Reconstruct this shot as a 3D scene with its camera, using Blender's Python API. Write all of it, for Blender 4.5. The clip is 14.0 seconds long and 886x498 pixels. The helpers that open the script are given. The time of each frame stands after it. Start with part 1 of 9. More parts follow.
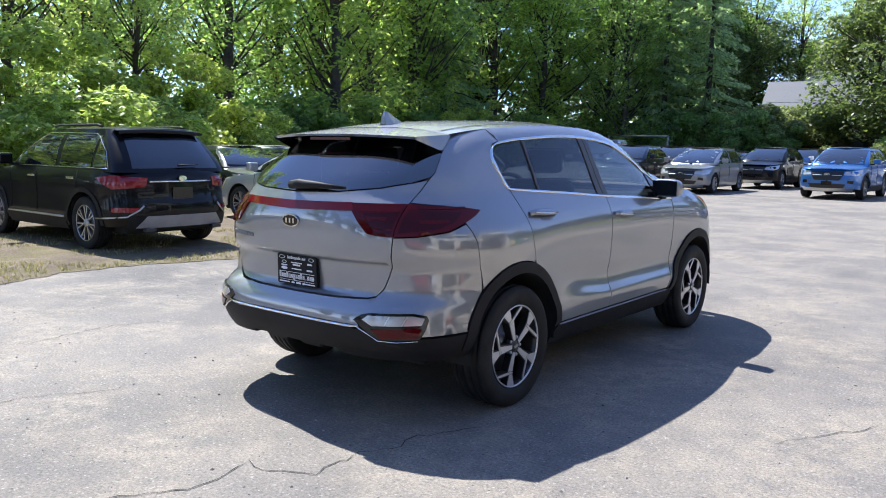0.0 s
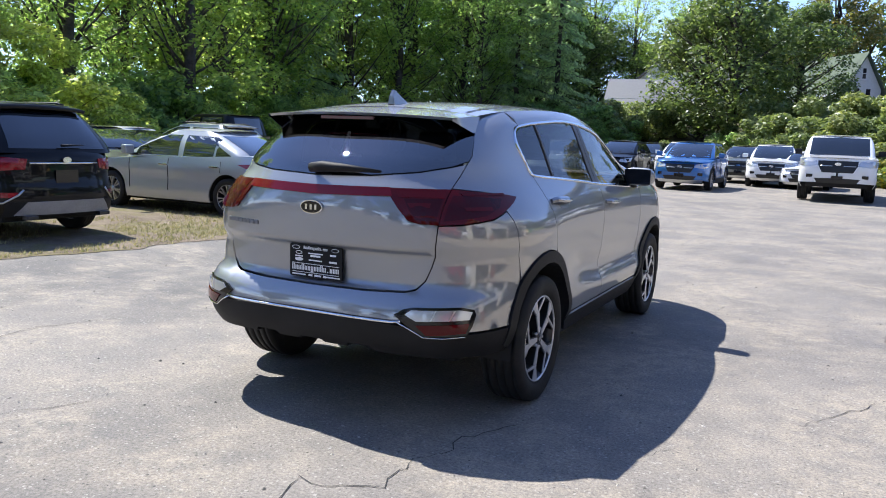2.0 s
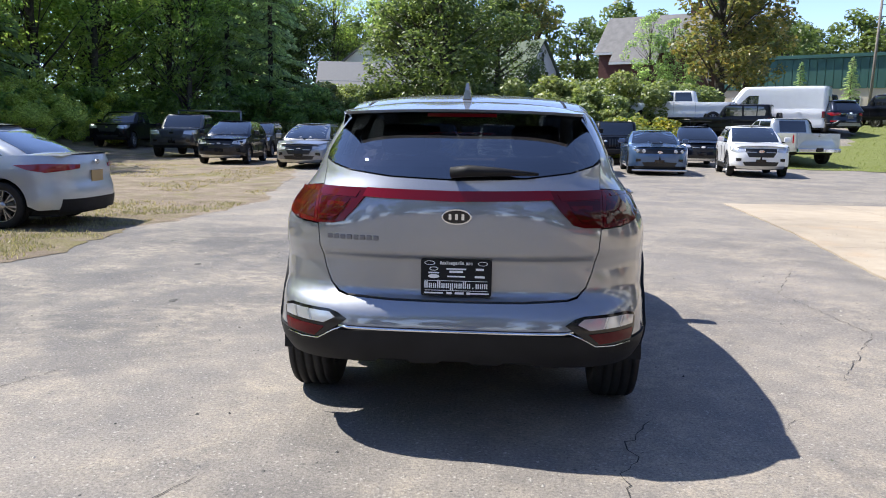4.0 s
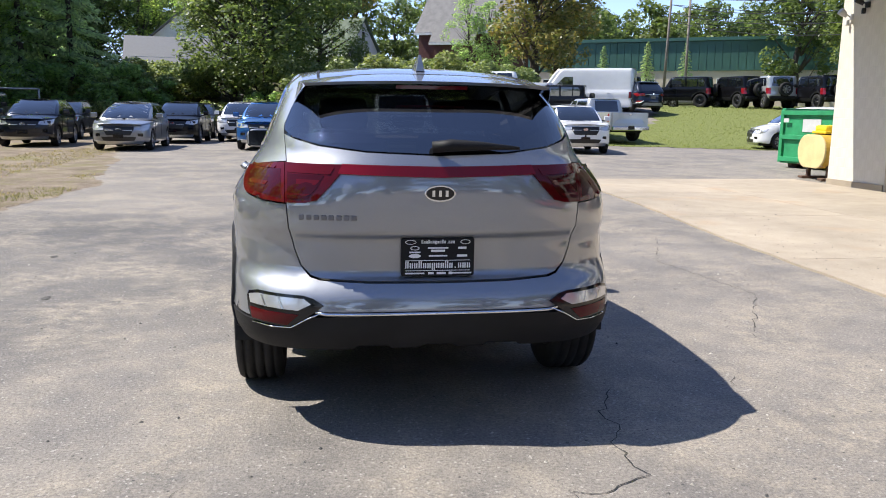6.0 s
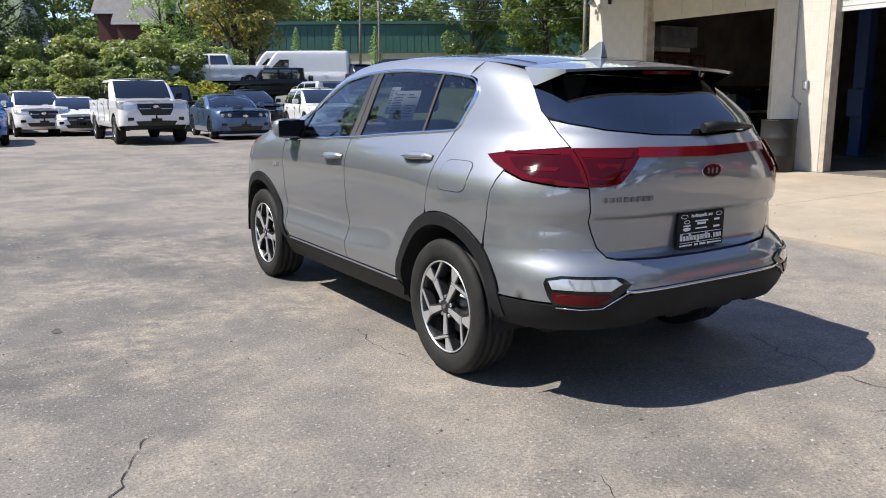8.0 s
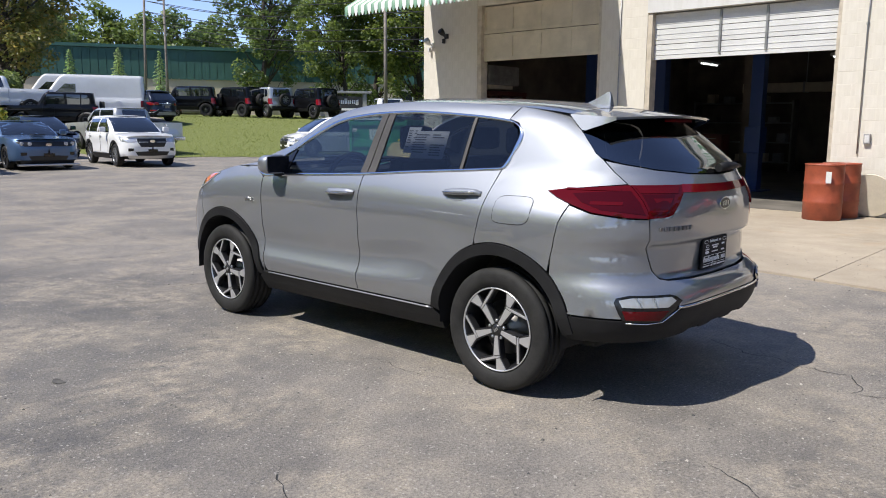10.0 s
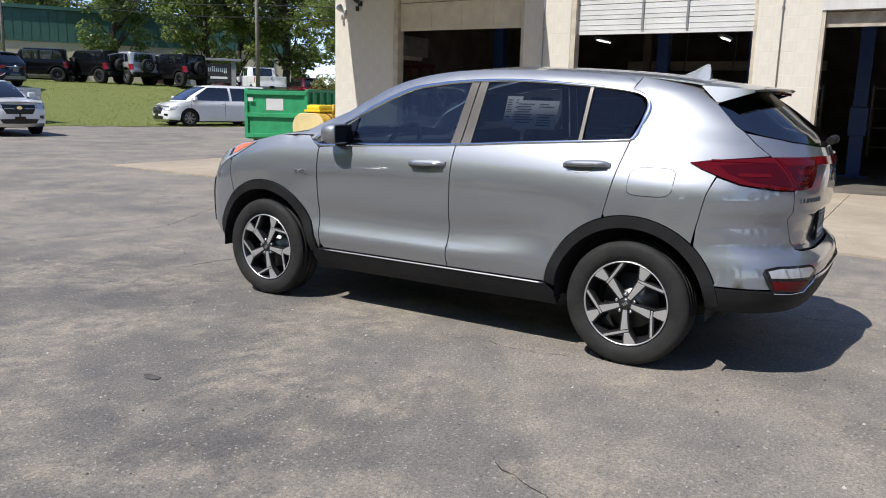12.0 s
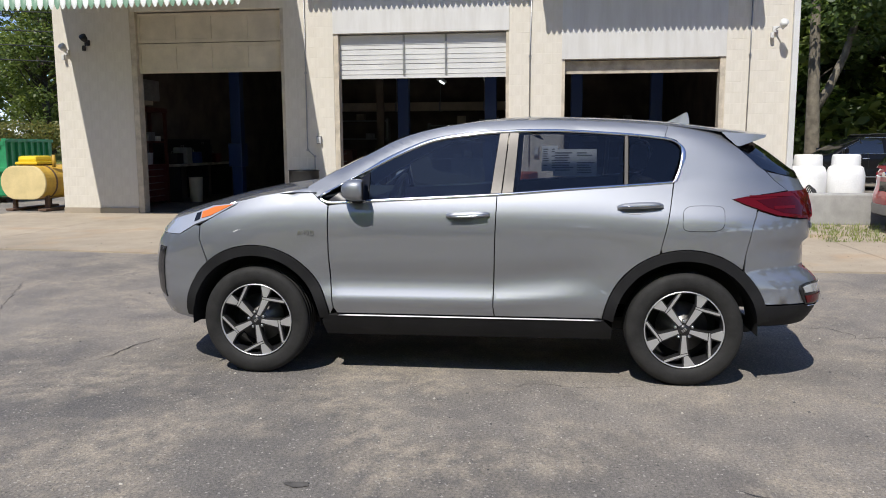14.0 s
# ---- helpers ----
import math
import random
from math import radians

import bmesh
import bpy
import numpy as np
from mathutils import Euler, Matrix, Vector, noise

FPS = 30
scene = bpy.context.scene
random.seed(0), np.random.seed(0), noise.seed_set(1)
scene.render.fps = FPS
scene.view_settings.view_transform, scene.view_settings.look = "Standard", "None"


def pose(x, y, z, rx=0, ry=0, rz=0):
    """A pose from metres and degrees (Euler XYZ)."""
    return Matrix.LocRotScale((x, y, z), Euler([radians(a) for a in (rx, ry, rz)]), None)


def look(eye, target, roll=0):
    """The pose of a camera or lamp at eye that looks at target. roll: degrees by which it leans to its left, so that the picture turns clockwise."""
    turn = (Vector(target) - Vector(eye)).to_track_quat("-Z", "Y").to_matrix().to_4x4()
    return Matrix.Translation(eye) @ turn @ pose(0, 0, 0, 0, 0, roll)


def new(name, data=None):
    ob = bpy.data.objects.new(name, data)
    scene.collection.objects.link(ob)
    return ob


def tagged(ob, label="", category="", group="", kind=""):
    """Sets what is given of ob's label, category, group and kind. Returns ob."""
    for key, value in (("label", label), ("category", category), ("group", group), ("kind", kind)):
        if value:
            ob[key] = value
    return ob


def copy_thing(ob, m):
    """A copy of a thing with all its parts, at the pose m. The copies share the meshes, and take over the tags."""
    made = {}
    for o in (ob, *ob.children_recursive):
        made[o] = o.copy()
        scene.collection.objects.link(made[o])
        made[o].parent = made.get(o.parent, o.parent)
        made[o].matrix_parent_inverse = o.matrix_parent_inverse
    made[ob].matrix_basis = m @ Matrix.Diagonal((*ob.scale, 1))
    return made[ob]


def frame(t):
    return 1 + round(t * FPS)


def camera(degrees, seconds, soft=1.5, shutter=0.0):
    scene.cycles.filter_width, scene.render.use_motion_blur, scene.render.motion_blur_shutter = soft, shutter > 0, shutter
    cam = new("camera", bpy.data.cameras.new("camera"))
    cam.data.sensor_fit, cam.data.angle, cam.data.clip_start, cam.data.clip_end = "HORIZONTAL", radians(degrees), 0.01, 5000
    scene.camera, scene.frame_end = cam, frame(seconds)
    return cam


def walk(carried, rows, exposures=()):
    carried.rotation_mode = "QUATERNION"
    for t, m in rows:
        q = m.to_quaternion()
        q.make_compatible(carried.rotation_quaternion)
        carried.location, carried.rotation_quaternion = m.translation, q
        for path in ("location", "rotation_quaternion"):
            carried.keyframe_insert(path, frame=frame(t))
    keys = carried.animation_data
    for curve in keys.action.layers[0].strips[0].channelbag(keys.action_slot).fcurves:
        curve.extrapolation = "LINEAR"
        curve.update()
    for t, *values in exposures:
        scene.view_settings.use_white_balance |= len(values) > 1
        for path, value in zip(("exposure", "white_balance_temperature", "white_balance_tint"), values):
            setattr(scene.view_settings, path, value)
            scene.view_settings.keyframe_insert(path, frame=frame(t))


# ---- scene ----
cam = camera(59.1, 14.0, soft=1.0)
METRES, EYE, TILT, LEAN, TURN = 11.72, 1.453, 0.6, 0.0, 38.3
ROWS = [
    (0.0, 0.0, 0.0, 0.0, 0.08, -7.83, -0.6),
    (0.5, -0.0059, -0.0014, -0.0004, -1.78, -8.05, -0.74),
    (1.0, -0.0113, -0.0008, -0.0008, -3.7, -8.32, -1.11),
    (1.5, -0.0359, 0.0082, -0.0053, -6.64, -8.5, -1.55),
    (2.0, -0.0815, 0.0298, -0.0046, -11.36, -8.42, -1.95),
    (2.5, -0.1346, 0.0523, -0.0022, -17.47, -8.34, -2.06),
    (3.0, -0.1801, 0.083, -0.0024, -23.99, -8.31, -1.77),
    (3.5, -0.2191, 0.1044, -0.0021, -29.64, -8.66, -1.29),
    (4.0, -0.2346, 0.1211, -0.0021, -33.67, -9.19, -0.76),
    (6.5, -0.2974, 0.2021, -0.0067, -52.25, -10.86, -0.79),
    (7.0, -0.3307, 0.2525, -0.0074, -58.83, -11.17, -0.44),
    (7.5, -0.3642, 0.3026, -0.0059, -64.92, -11.52, -0.06),
    (8.0, -0.3924, 0.3535, -0.0057, -70.26, -11.52, 0.11),
    (10.5, -0.4482, 0.476, -0.0002, -88.37, -9.32, -1.46),
    (11.0, -0.4478, 0.4914, -0.0046, -90.34, -9.9, -2.13),
    (11.5, -0.4334, 0.5331, -0.0067, -92.82, -10.68, -2.3),
    (12.0, -0.4253, 0.5907, -0.0058, -96.53, -11.03, -1.91),
    (12.5, -0.4083, 0.6483, -0.008, -101.6, -10.87, -1.23),
    (13.0, -0.3919, 0.7037, -0.0075, -108.35, -9.94, -0.57),
    (13.5, -0.3717, 0.7416, -0.005, -115.67, -8.64, -0.33),
    (14.0, -0.3557, 0.7716, -0.0031, -121.13, -7.75, -0.31),
]
EXPO = [(0.0, 1.02, 6000, 10), (4.0, 0.88, 6350, 10), (7.5, 0.68, 6500, 10), (10.5, 0.36, 6400, 10), (12.5, 0.27, 6350, 10), (14.0, 0.19, 6450, 10)]
walk(cam, [(t, pose(3.246, -4.99, EYE, 0, 0, 0) @ pose(0, 0, 0, TILT, LEAN, 0) @ pose(0, 0, 0, 0, 0, TURN) @ pose(METRES * x, METRES * y, METRES * z, 90 + pitch, roll, yaw)) for t, x, y, z, yaw, pitch, roll in ROWS], EXPO)
SUN_DIR = Vector((-1.0, 0.31, 1.52)).normalized()
world = bpy.data.worlds.new("sky")
scene.world = world
world.use_nodes = True
wnt = world.node_tree
sky = wnt.nodes.new("ShaderNodeTexSky")
sky.sky_type = "NISHITA"
sky.sun_disc = False
sky.sun_elevation = math.asin(SUN_DIR.z)
sky.sun_rotation = math.atan2(SUN_DIR.x, SUN_DIR.y)
sky.altitude, sky.air_density, sky.dust_density, sky.ozone_density = 900, 0.75, 0.05, 3.0
wnt.nodes["Background"].inputs[1].default_value = 0.188
tint = wnt.nodes.new("ShaderNodeMix")
tint.data_type, tint.blend_type = "RGBA", "MULTIPLY"
tint.inputs[0].default_value = 1.0
tint.inputs[7].default_value = (0.92, 0.82, 0.87, 1.0)
wnt.links.new(sky.outputs[0], tint.inputs[6])
wnt.links.new(tint.outputs[2], wnt.nodes["Background"].inputs[0])
sun = new("sun", bpy.data.lights.new("sun", "SUN"))
sun.data.energy, sun.data.angle = 5.0, radians(0.5)
sun.data.color = (1.0, 0.955, 0.88)
sun.matrix_world = look(SUN_DIR * 80, (0, 0, 0))


# ---- materials ----
def rgb(c):
    return (c[0], c[1], c[2], 1.0)


def base_mat(name, color, rough=0.5, metal=0.0, coat=0.0, spec=0.5):
    m = bpy.data.materials.new(name)
    m.use_nodes = True
    b = m.node_tree.nodes["Principled BSDF"]
    b.inputs["Base Color"].default_value = rgb(color)
    b.inputs["Roughness"].default_value = rough
    b.inputs["Metallic"].default_value = metal
    b.inputs["Coat Weight"].default_value = coat
    b.inputs["Coat Roughness"].default_value = 0.03
    b.inputs["Specular IOR Level"].default_value = spec
    return m


def node(m, kind, **values):
    n = m.node_tree.nodes.new(kind)
    for k, v in values.items():
        n.inputs[k].default_value = v
    return n


def link(m, a, b):
    m.node_tree.links.new(a, b)


def noise_of(m, scale, detail=4.0, rough=0.55, vec=None):
    n = node(m, "ShaderNodeTexNoise", Scale=scale, Detail=detail, Roughness=rough)
    if vec is None:
        tc = node(m, "ShaderNodeTexCoord")
        vec = tc.outputs["Object"]
    link(m, vec, n.inputs["Vector"])
    return n.outputs["Fac"]


def ramp_of(m, fac, stops):
    r = node(m, "ShaderNodeValToRGB")
    e = r.color_ramp.elements
    while len(e) < len(stops):
        e.new(0.5)
    for k, (p, c) in enumerate(stops):
        e[k].position = p
        e[k].color = rgb(c) if len(c) == 3 else c
    link(m, fac, r.inputs[0])
    return r.outputs[0]


def mix_of(m, fac, a, b, mode="MIX"):
    n = m.node_tree.nodes.new("ShaderNodeMix")
    n.data_type, n.blend_type = "RGBA", mode
    for val, sock in ((fac, n.inputs[0]), (a, n.inputs[6]), (b, n.inputs[7])):
        if isinstance(val, (int, float)):
            sock.default_value = val
        elif isinstance(val, tuple):
            sock.default_value = rgb(val)
        else:
            link(m, val, sock)
    return n.outputs[2]


def bump_of(m, height, strength, dist=0.01):
    b = node(m, "ShaderNodeBump", Strength=strength, Distance=dist)
    link(m, height, b.inputs["Height"])
    link(m, b.outputs[0], m.node_tree.nodes["Principled BSDF"].inputs["Normal"])


def bsdf(m):
    return m.node_tree.nodes["Principled BSDF"]


def varied(name, color, rough=0.6, metal=0.0, amount=0.25, scale=6.0, fine=60.0, bump=0.0, coat=0.0, dist=0.005):
    """A surface with large stains, fine grain and a little relief."""
    m = base_mat(name, color, rough, metal, coat)
    big, small = noise_of(m, scale), noise_of(m, fine, 3.0)
    dark = tuple(c * (1 - amount) for c in color)
    light = tuple(min(1, c * (1 + amount * 0.6)) for c in color)
    c1 = ramp_of(m, big, [(0.3, dark), (0.7, light)])
    c2 = ramp_of(m, small, [(0.25, (0.78, 0.78, 0.78)), (0.75, (1.1, 1.1, 1.1))])
    link(m, mix_of(m, 0.6, c1, c2, "MULTIPLY"), bsdf(m).inputs["Base Color"])
    if bump:
        bump_of(m, small, bump, dist)
    return m


def object_tint(m, colors, socket_color=None):
    """Colour by the object's own random number."""
    oi = node(m, "ShaderNodeObjectInfo")
    return ramp_of(m, oi.outputs["Random"], [(k / max(1, len(colors) - 1), c) for k, c in enumerate(colors)])


def car_paint(name, color, metal=0.0, rough=0.4, dirt=0.08):
    m = base_mat(name, color, rough, metal, 1.0)
    n = noise_of(m, 3.0, 5.0)
    dust = ramp_of(m, n, [(0.35, color), (0.8, tuple(c * (1 - dirt) + 0.25 * dirt for c in color))])
    flake = node(m, "ShaderNodeTexVoronoi", Scale=900.0)
    tc = node(m, "ShaderNodeTexCoord")
    link(m, tc.outputs["Object"], flake.inputs["Vector"])
    fl = ramp_of(m, flake.outputs["Color"], [(0.0, (0.86, 0.86, 0.86)), (1.0, (1.12, 1.12, 1.12))])
    link(m, mix_of(m, 1.0 if metal > 0.2 else 0.2, dust, fl, "MULTIPLY"), bsdf(m).inputs["Base Color"])
    cr = ramp_of(m, noise_of(m, 40.0), [(0.3, (0.02, 0.02, 0.02)), (0.8, (0.07, 0.07, 0.07))])
    link(m, cr, bsdf(m).inputs["Coat Roughness"])
    if metal < 0.35:
        bsdf(m).inputs["Specular IOR Level"].default_value = 0.1
    return m


def tinted_glass(name, color, ior=1.5):
    """A thin tinted pane: clear film with a mirror gloss by Fresnel."""
    m = bpy.data.materials.new(name)
    m.use_nodes = True
    nt = m.node_tree
    nt.nodes.remove(nt.nodes["Principled BSDF"])
    clear = node(m, "ShaderNodeBsdfTransparent", Color=rgb(color))
    gloss = node(m, "ShaderNodeBsdfGlossy", Roughness=0.0)
    fres = node(m, "ShaderNodeFresnel", IOR=ior)
    mx = node(m, "ShaderNodeMixShader")
    link(m, fres.outputs[0], mx.inputs[0])
    link(m, clear.outputs[0], mx.inputs[1])
    link(m, gloss.outputs[0], mx.inputs[2])
    link(m, mx.outputs[0], nt.nodes["Material Output"].inputs["Surface"])
    return m


M_PAINT = car_paint("steel_grey_paint", (0.262, 0.274, 0.298), 0.78, 0.53)
bsdf(M_PAINT).inputs["Coat IOR"].default_value = 2.0
M_CLAD = varied("black_cladding", (0.012, 0.012, 0.013), 0.6, bump=0.15, fine=300, amount=0.3)
M_GAP = base_mat("dark_gap", (0.008, 0.008, 0.008), 0.8)
M_CHROME = base_mat("chrome", (0.75, 0.76, 0.78), 0.12, 1.0)
M_STRIP = base_mat("dull_sill_strip", (0.20, 0.20, 0.21), 0.45, 0.8)
M_SATIN = base_mat("satin_silver", (0.55, 0.56, 0.57), 0.3, 1.0)
M_GLASS_DARK = tinted_glass("privacy_glass", (0.40, 0.42, 0.45), 1.7)
M_GLASS_FRONT = tinted_glass("light_tint_glass", (0.46, 0.53, 0.52), 2.0)
M_GLASS_REAR = tinted_glass("rear_glass", (0.08, 0.085, 0.09), 3.0)
M_GLOSS_BLACK = base_mat("gloss_black", (0.008, 0.008, 0.009), 0.12, spec=0.5)
M_PLATE = varied("black_plate_plastic", (0.010, 0.010, 0.011), 0.65, amount=0.2)
for dm in (M_PLATE, M_CLAD):
    bsdf(dm).inputs["Specular IOR Level"].default_value = 0.25
M_PILLAR = varied("pillar_film", (0.085, 0.078, 0.072), 0.42, 0.3, amount=0.15)
bsdf(M_PILLAR).inputs["Specular IOR Level"].default_value = 0.4
M_RUBBER = varied("tyre_rubber", (0.024, 0.0235, 0.023), 0.7, amount=0.35, scale=9, fine=90, bump=0.25)
bsdf(M_RUBBER).inputs["Specular IOR Level"].default_value = 0.22
M_RIM_DARK = base_mat("rim_black", (0.03, 0.03, 0.032), 0.3, 0.4, 0.3)
M_RIM_FACE = base_mat("machined_alloy", (0.66, 0.66, 0.67), 0.38, 0.8)
M_RED_LENS = base_mat("red_lens", (0.080, 0.002, 0.004), 0.04, spec=0.3)
M_RED_DEEP = base_mat("deep_red_lens", (0.072, 0.0018, 0.004), 0.04, spec=0.3)
M_RED_DARK = base_mat("dark_red_lens", (0.042, 0.001, 0.0025), 0.04, spec=0.3)
M_RED_BAR = base_mat("red_light_bar", (0.16, 0.003, 0.009), 0.06, spec=0.35)
M_CLEAR_LENS = base_mat("clear_lens", (0.55, 0.56, 0.57), 0.22, 0.5, 1.0)
M_AMBER = base_mat("amber_lens", (0.75, 0.16, 0.02), 0.2, coat=1.0)
M_SEAT = varied("seat_cloth", (0.03, 0.03, 0.032), 0.9)
M_PAPER = varied("window_sticker_paper", (0.78, 0.79, 0.80), 0.7, amount=0.06)
M_INK = base_mat("grey_print", (0.16, 0.16, 0.17), 0.8)
M_INK_WHITE = base_mat("white_print", (0.8, 0.8, 0.8), 0.6)
M_DISC = varied("brake_disc_iron", (0.25, 0.24, 0.23), 0.4, 0.9)


# ---- mesh helpers ----
def mesh_of(name, bm, material=None, smooth=False):
    me = bpy.data.meshes.new(name)
    if smooth:
        for f in bm.faces:
            f.smooth = True
    bm.normal_update()
    bm.to_mesh(me)
    bm.free()
    for m in (material if isinstance(material, (list, tuple)) else [material]):
        if m is not None:
            me.materials.append(m)
    return me


def part(name, bm, material, parent=None, label="", smooth=False):
    ob = new(name, mesh_of(name, bm, material, smooth))
    ob.parent = parent
    return tagged(ob, label)


def thing(name, label, category, m=None, group="", kind=""):
    ob = new(name)
    ob.empty_display_size = 0.2
    if m is not None:
        ob.matrix_basis = m
    return tagged(ob, label, category, group, kind)


def add_box(bm, x0, x1, y0, y1, z0, z1, bevel=0.0, m=None):
    r = bmesh.ops.create_cube(bm, size=1)
    vs = r["verts"]
    for v in vs:
        v.co = Vector(((x0 + x1) / 2 + v.co.x * (x1 - x0), (y0 + y1) / 2 + v.co.y * (y1 - y0), (z0 + z1) / 2 + v.co.z * (z1 - z0)))
        if m is not None:
            v.co = m @ v.co
    if bevel:
        es = list({e for v in vs for e in v.link_edges})
        bmesh.ops.bevel(bm, geom=es, offset=bevel, segments=2, affect="EDGES", profile=0.6)
    return vs


def box(x0, x1, y0, y1, z0, z1, bevel=0.0, m=None):
    bm = bmesh.new()
    add_box(bm, x0, x1, y0, y1, z0, z1, bevel, m)
    return bm


def add_tube(bm, pts, radii, sides=8, caps=True):
    """A round bar along points."""
    rings, n = [], len(pts)
    pts = [Vector(p) for p in pts]
    if isinstance(radii, (int, float)):
        radii = [radii] * n
    up = None
    for k in range(n):
        d = (pts[min(k + 1, n - 1)] - pts[max(k - 1, 0)]).normalized()
        if up is None:
            up = Vector((0, 0, 1)) if abs(d.z) < 0.9 else Vector((1, 0, 0))
        side = d.cross(up).normalized()
        up = side.cross(d).normalized()
        rings.append([bm.verts.new(pts[k] + radii[k] * (math.cos(a) * side + math.sin(a) * up)) for a in [2 * math.pi * q / sides for q in range(sides)]])
    for a, b in zip(rings, rings[1:]):
        for q in range(sides):
            f = bm.faces.new((a[q], a[(q + 1) % sides], b[(q + 1) % sides], b[q]))
            f.smooth = True
    if caps:
        bm.faces.new(rings[0][::-1])
        bm.faces.new(rings[-1])


def tube(pts, radii, sides=8):
    bm = bmesh.new()
    add_tube(bm, pts, radii, sides)
    return bm


def add_lathe(bm, profile, sides=32, axis="x", m=None):
    """A turned body: profile of (along, radius)."""
    rings = []
    for a, r in profile:
        ring = []
        for q in range(sides):
            t = 2 * math.pi * q / sides
            c, s = r * math.cos(t), r * math.sin(t)
            p = Vector((a, c, s)) if axis == "x" else (Vector((c, a, s)) if axis == "y" else Vector((c, s, a)))
            ring.append(bm.verts.new(m @ p if m is not None else p))
        rings.append(ring)
    for a, b in zip(rings, rings[1:]):
        for q in range(sides):
            f = bm.faces.new((a[q], a[(q + 1) % sides], b[(q + 1) % sides], b[q]))
            f.smooth = True
    return rings


def lathe(profile, sides=32, axis="x", close=True, m=None):
    bm = bmesh.new()
    r = add_lathe(bm, profile, sides, axis, m)
    if close:
        for ring in (r[0], r[-1]):
            if (ring[0].co - ring[1].co).length > 1e-5:
                bm.faces.new(ring)
    bmesh.ops.recalc_face_normals(bm, faces=bm.faces)
    return bm


def add_prism(bm, outline, d0, d1, place, bevel=0.0):
    """A flat outline given depth; place(u, v, d) gives the point."""
    a = [bm.verts.new(place(u, v, d0)) for u, v in outline]
    b = [bm.verts.new(place(u, v, d1)) for u, v in outline]
    fs = [bm.faces.new(a[::-1]), bm.faces.new(b)]
    n = len(a)
    for k in range(n):
        fs.append(bm.faces.new((a[k], a[(k + 1) % n], b[(k + 1) % n], b[k])))
    if bevel:
        bmesh.ops.bevel(bm, geom=list(fs[1].edges), offset=bevel, segments=2, affect="EDGES", profile=0.6)
    return fs


def prism(outline, d0, d1, place, bevel=0.0):
    bm = bmesh.new()
    add_prism(bm, outline, d0, d1, place, bevel)
    bmesh.ops.recalc_face_normals(bm, faces=bm.faces)
    return bm


def grid(rows, close=False):
    """A smooth sheet through rows of points."""
    bm = bmesh.new()
    vs = [[bm.verts.new(p) for p in r] for r in rows]
    for a, b in zip(vs, vs[1:]):
        for k in range(len(a) - 1):
            f = bm.faces.new((a[k], a[k + 1], b[k + 1], b[k]))
            f.smooth = True
    return bm


def text_mesh(words, size, material, parent, m, name="lettering", depth=0.001, label=""):
    c = bpy.data.curves.new(name, "FONT")
    c.body, c.size, c.extrude, c.align_x, c.align_y = words, size, depth, "CENTER", "CENTER"
    c.resolution_u = 2
    tmp = new(name + "_tmp", c)
    bpy.context.view_layer.update()
    me = bpy.data.meshes.new_from_object(tmp.evaluated_get(bpy.context.evaluated_depsgraph_get()))
    bpy.data.objects.remove(tmp)
    me.materials.clear()
    me.materials.append(material)
    ob = new(name, me)
    ob.parent = parent
    ob.matrix_basis = m
    return tagged(ob, label)


def print_bars(shape, width, height, material, parent, m, name, depth=0.001):
    """A trade name as plain upright bars: t tall, x low, g hanging, a dot for a stop."""
    bm = bmesh.new()
    step = width / len(shape)
    for k, c in enumerate(shape):
        u = -width / 2 + k * step
        z0, z1 = {"t": (0, 1), "x": (0, 0.72), "g": (-0.25, 0.72), ".": (0, 0.16)}[c]
        v0, v1 = (z0 - 0.4) * height, (z1 - 0.4) * height
        for a, b in (((0.1, 0.38), (0.56, 0.84)) if c != "." else ((0.3, 0.6),)):
            add_box(bm, u + a * step, u + b * step, v0, v1, 0, depth)
    ob = part(name, bm, material, parent)
    ob.matrix_basis = m
    return ob


# ---- a car's skin: plan outlines stacked by height ----
from mathutils.geometry import delaunay_2d_cdt


def curve(pairs):
    """A smooth monotone curve through (place, value) pairs."""
    xs = np.array([p[0] for p in pairs], float)
    ys = np.array([p[1] for p in pairs], float)
    o = np.argsort(xs)
    xs, ys = xs[o], ys[o]
    h = np.diff(xs)
    d = np.diff(ys) / h
    t = np.zeros(len(xs))
    t[0], t[-1] = d[0], d[-1]
    for k in range(1, len(xs) - 1):
        t[k] = 0 if d[k - 1] * d[k] <= 0 else 2 * d[k - 1] * d[k] / (d[k - 1] + d[k])

    def f(x):
        x = min(max(x, xs[0]), xs[-1])
        k = min(int(np.searchsorted(xs, x, "right")) - 1, len(xs) - 2)
        s = (x - xs[k]) / h[k]
        return float(ys[k] * (1 + 2 * s) * (1 - s) ** 2 + ys[k + 1] * s * s * (3 - 2 * s) + h[k] * (t[k] * s * (1 - s) ** 2 - t[k + 1] * s * s * (1 - s)))
    return f


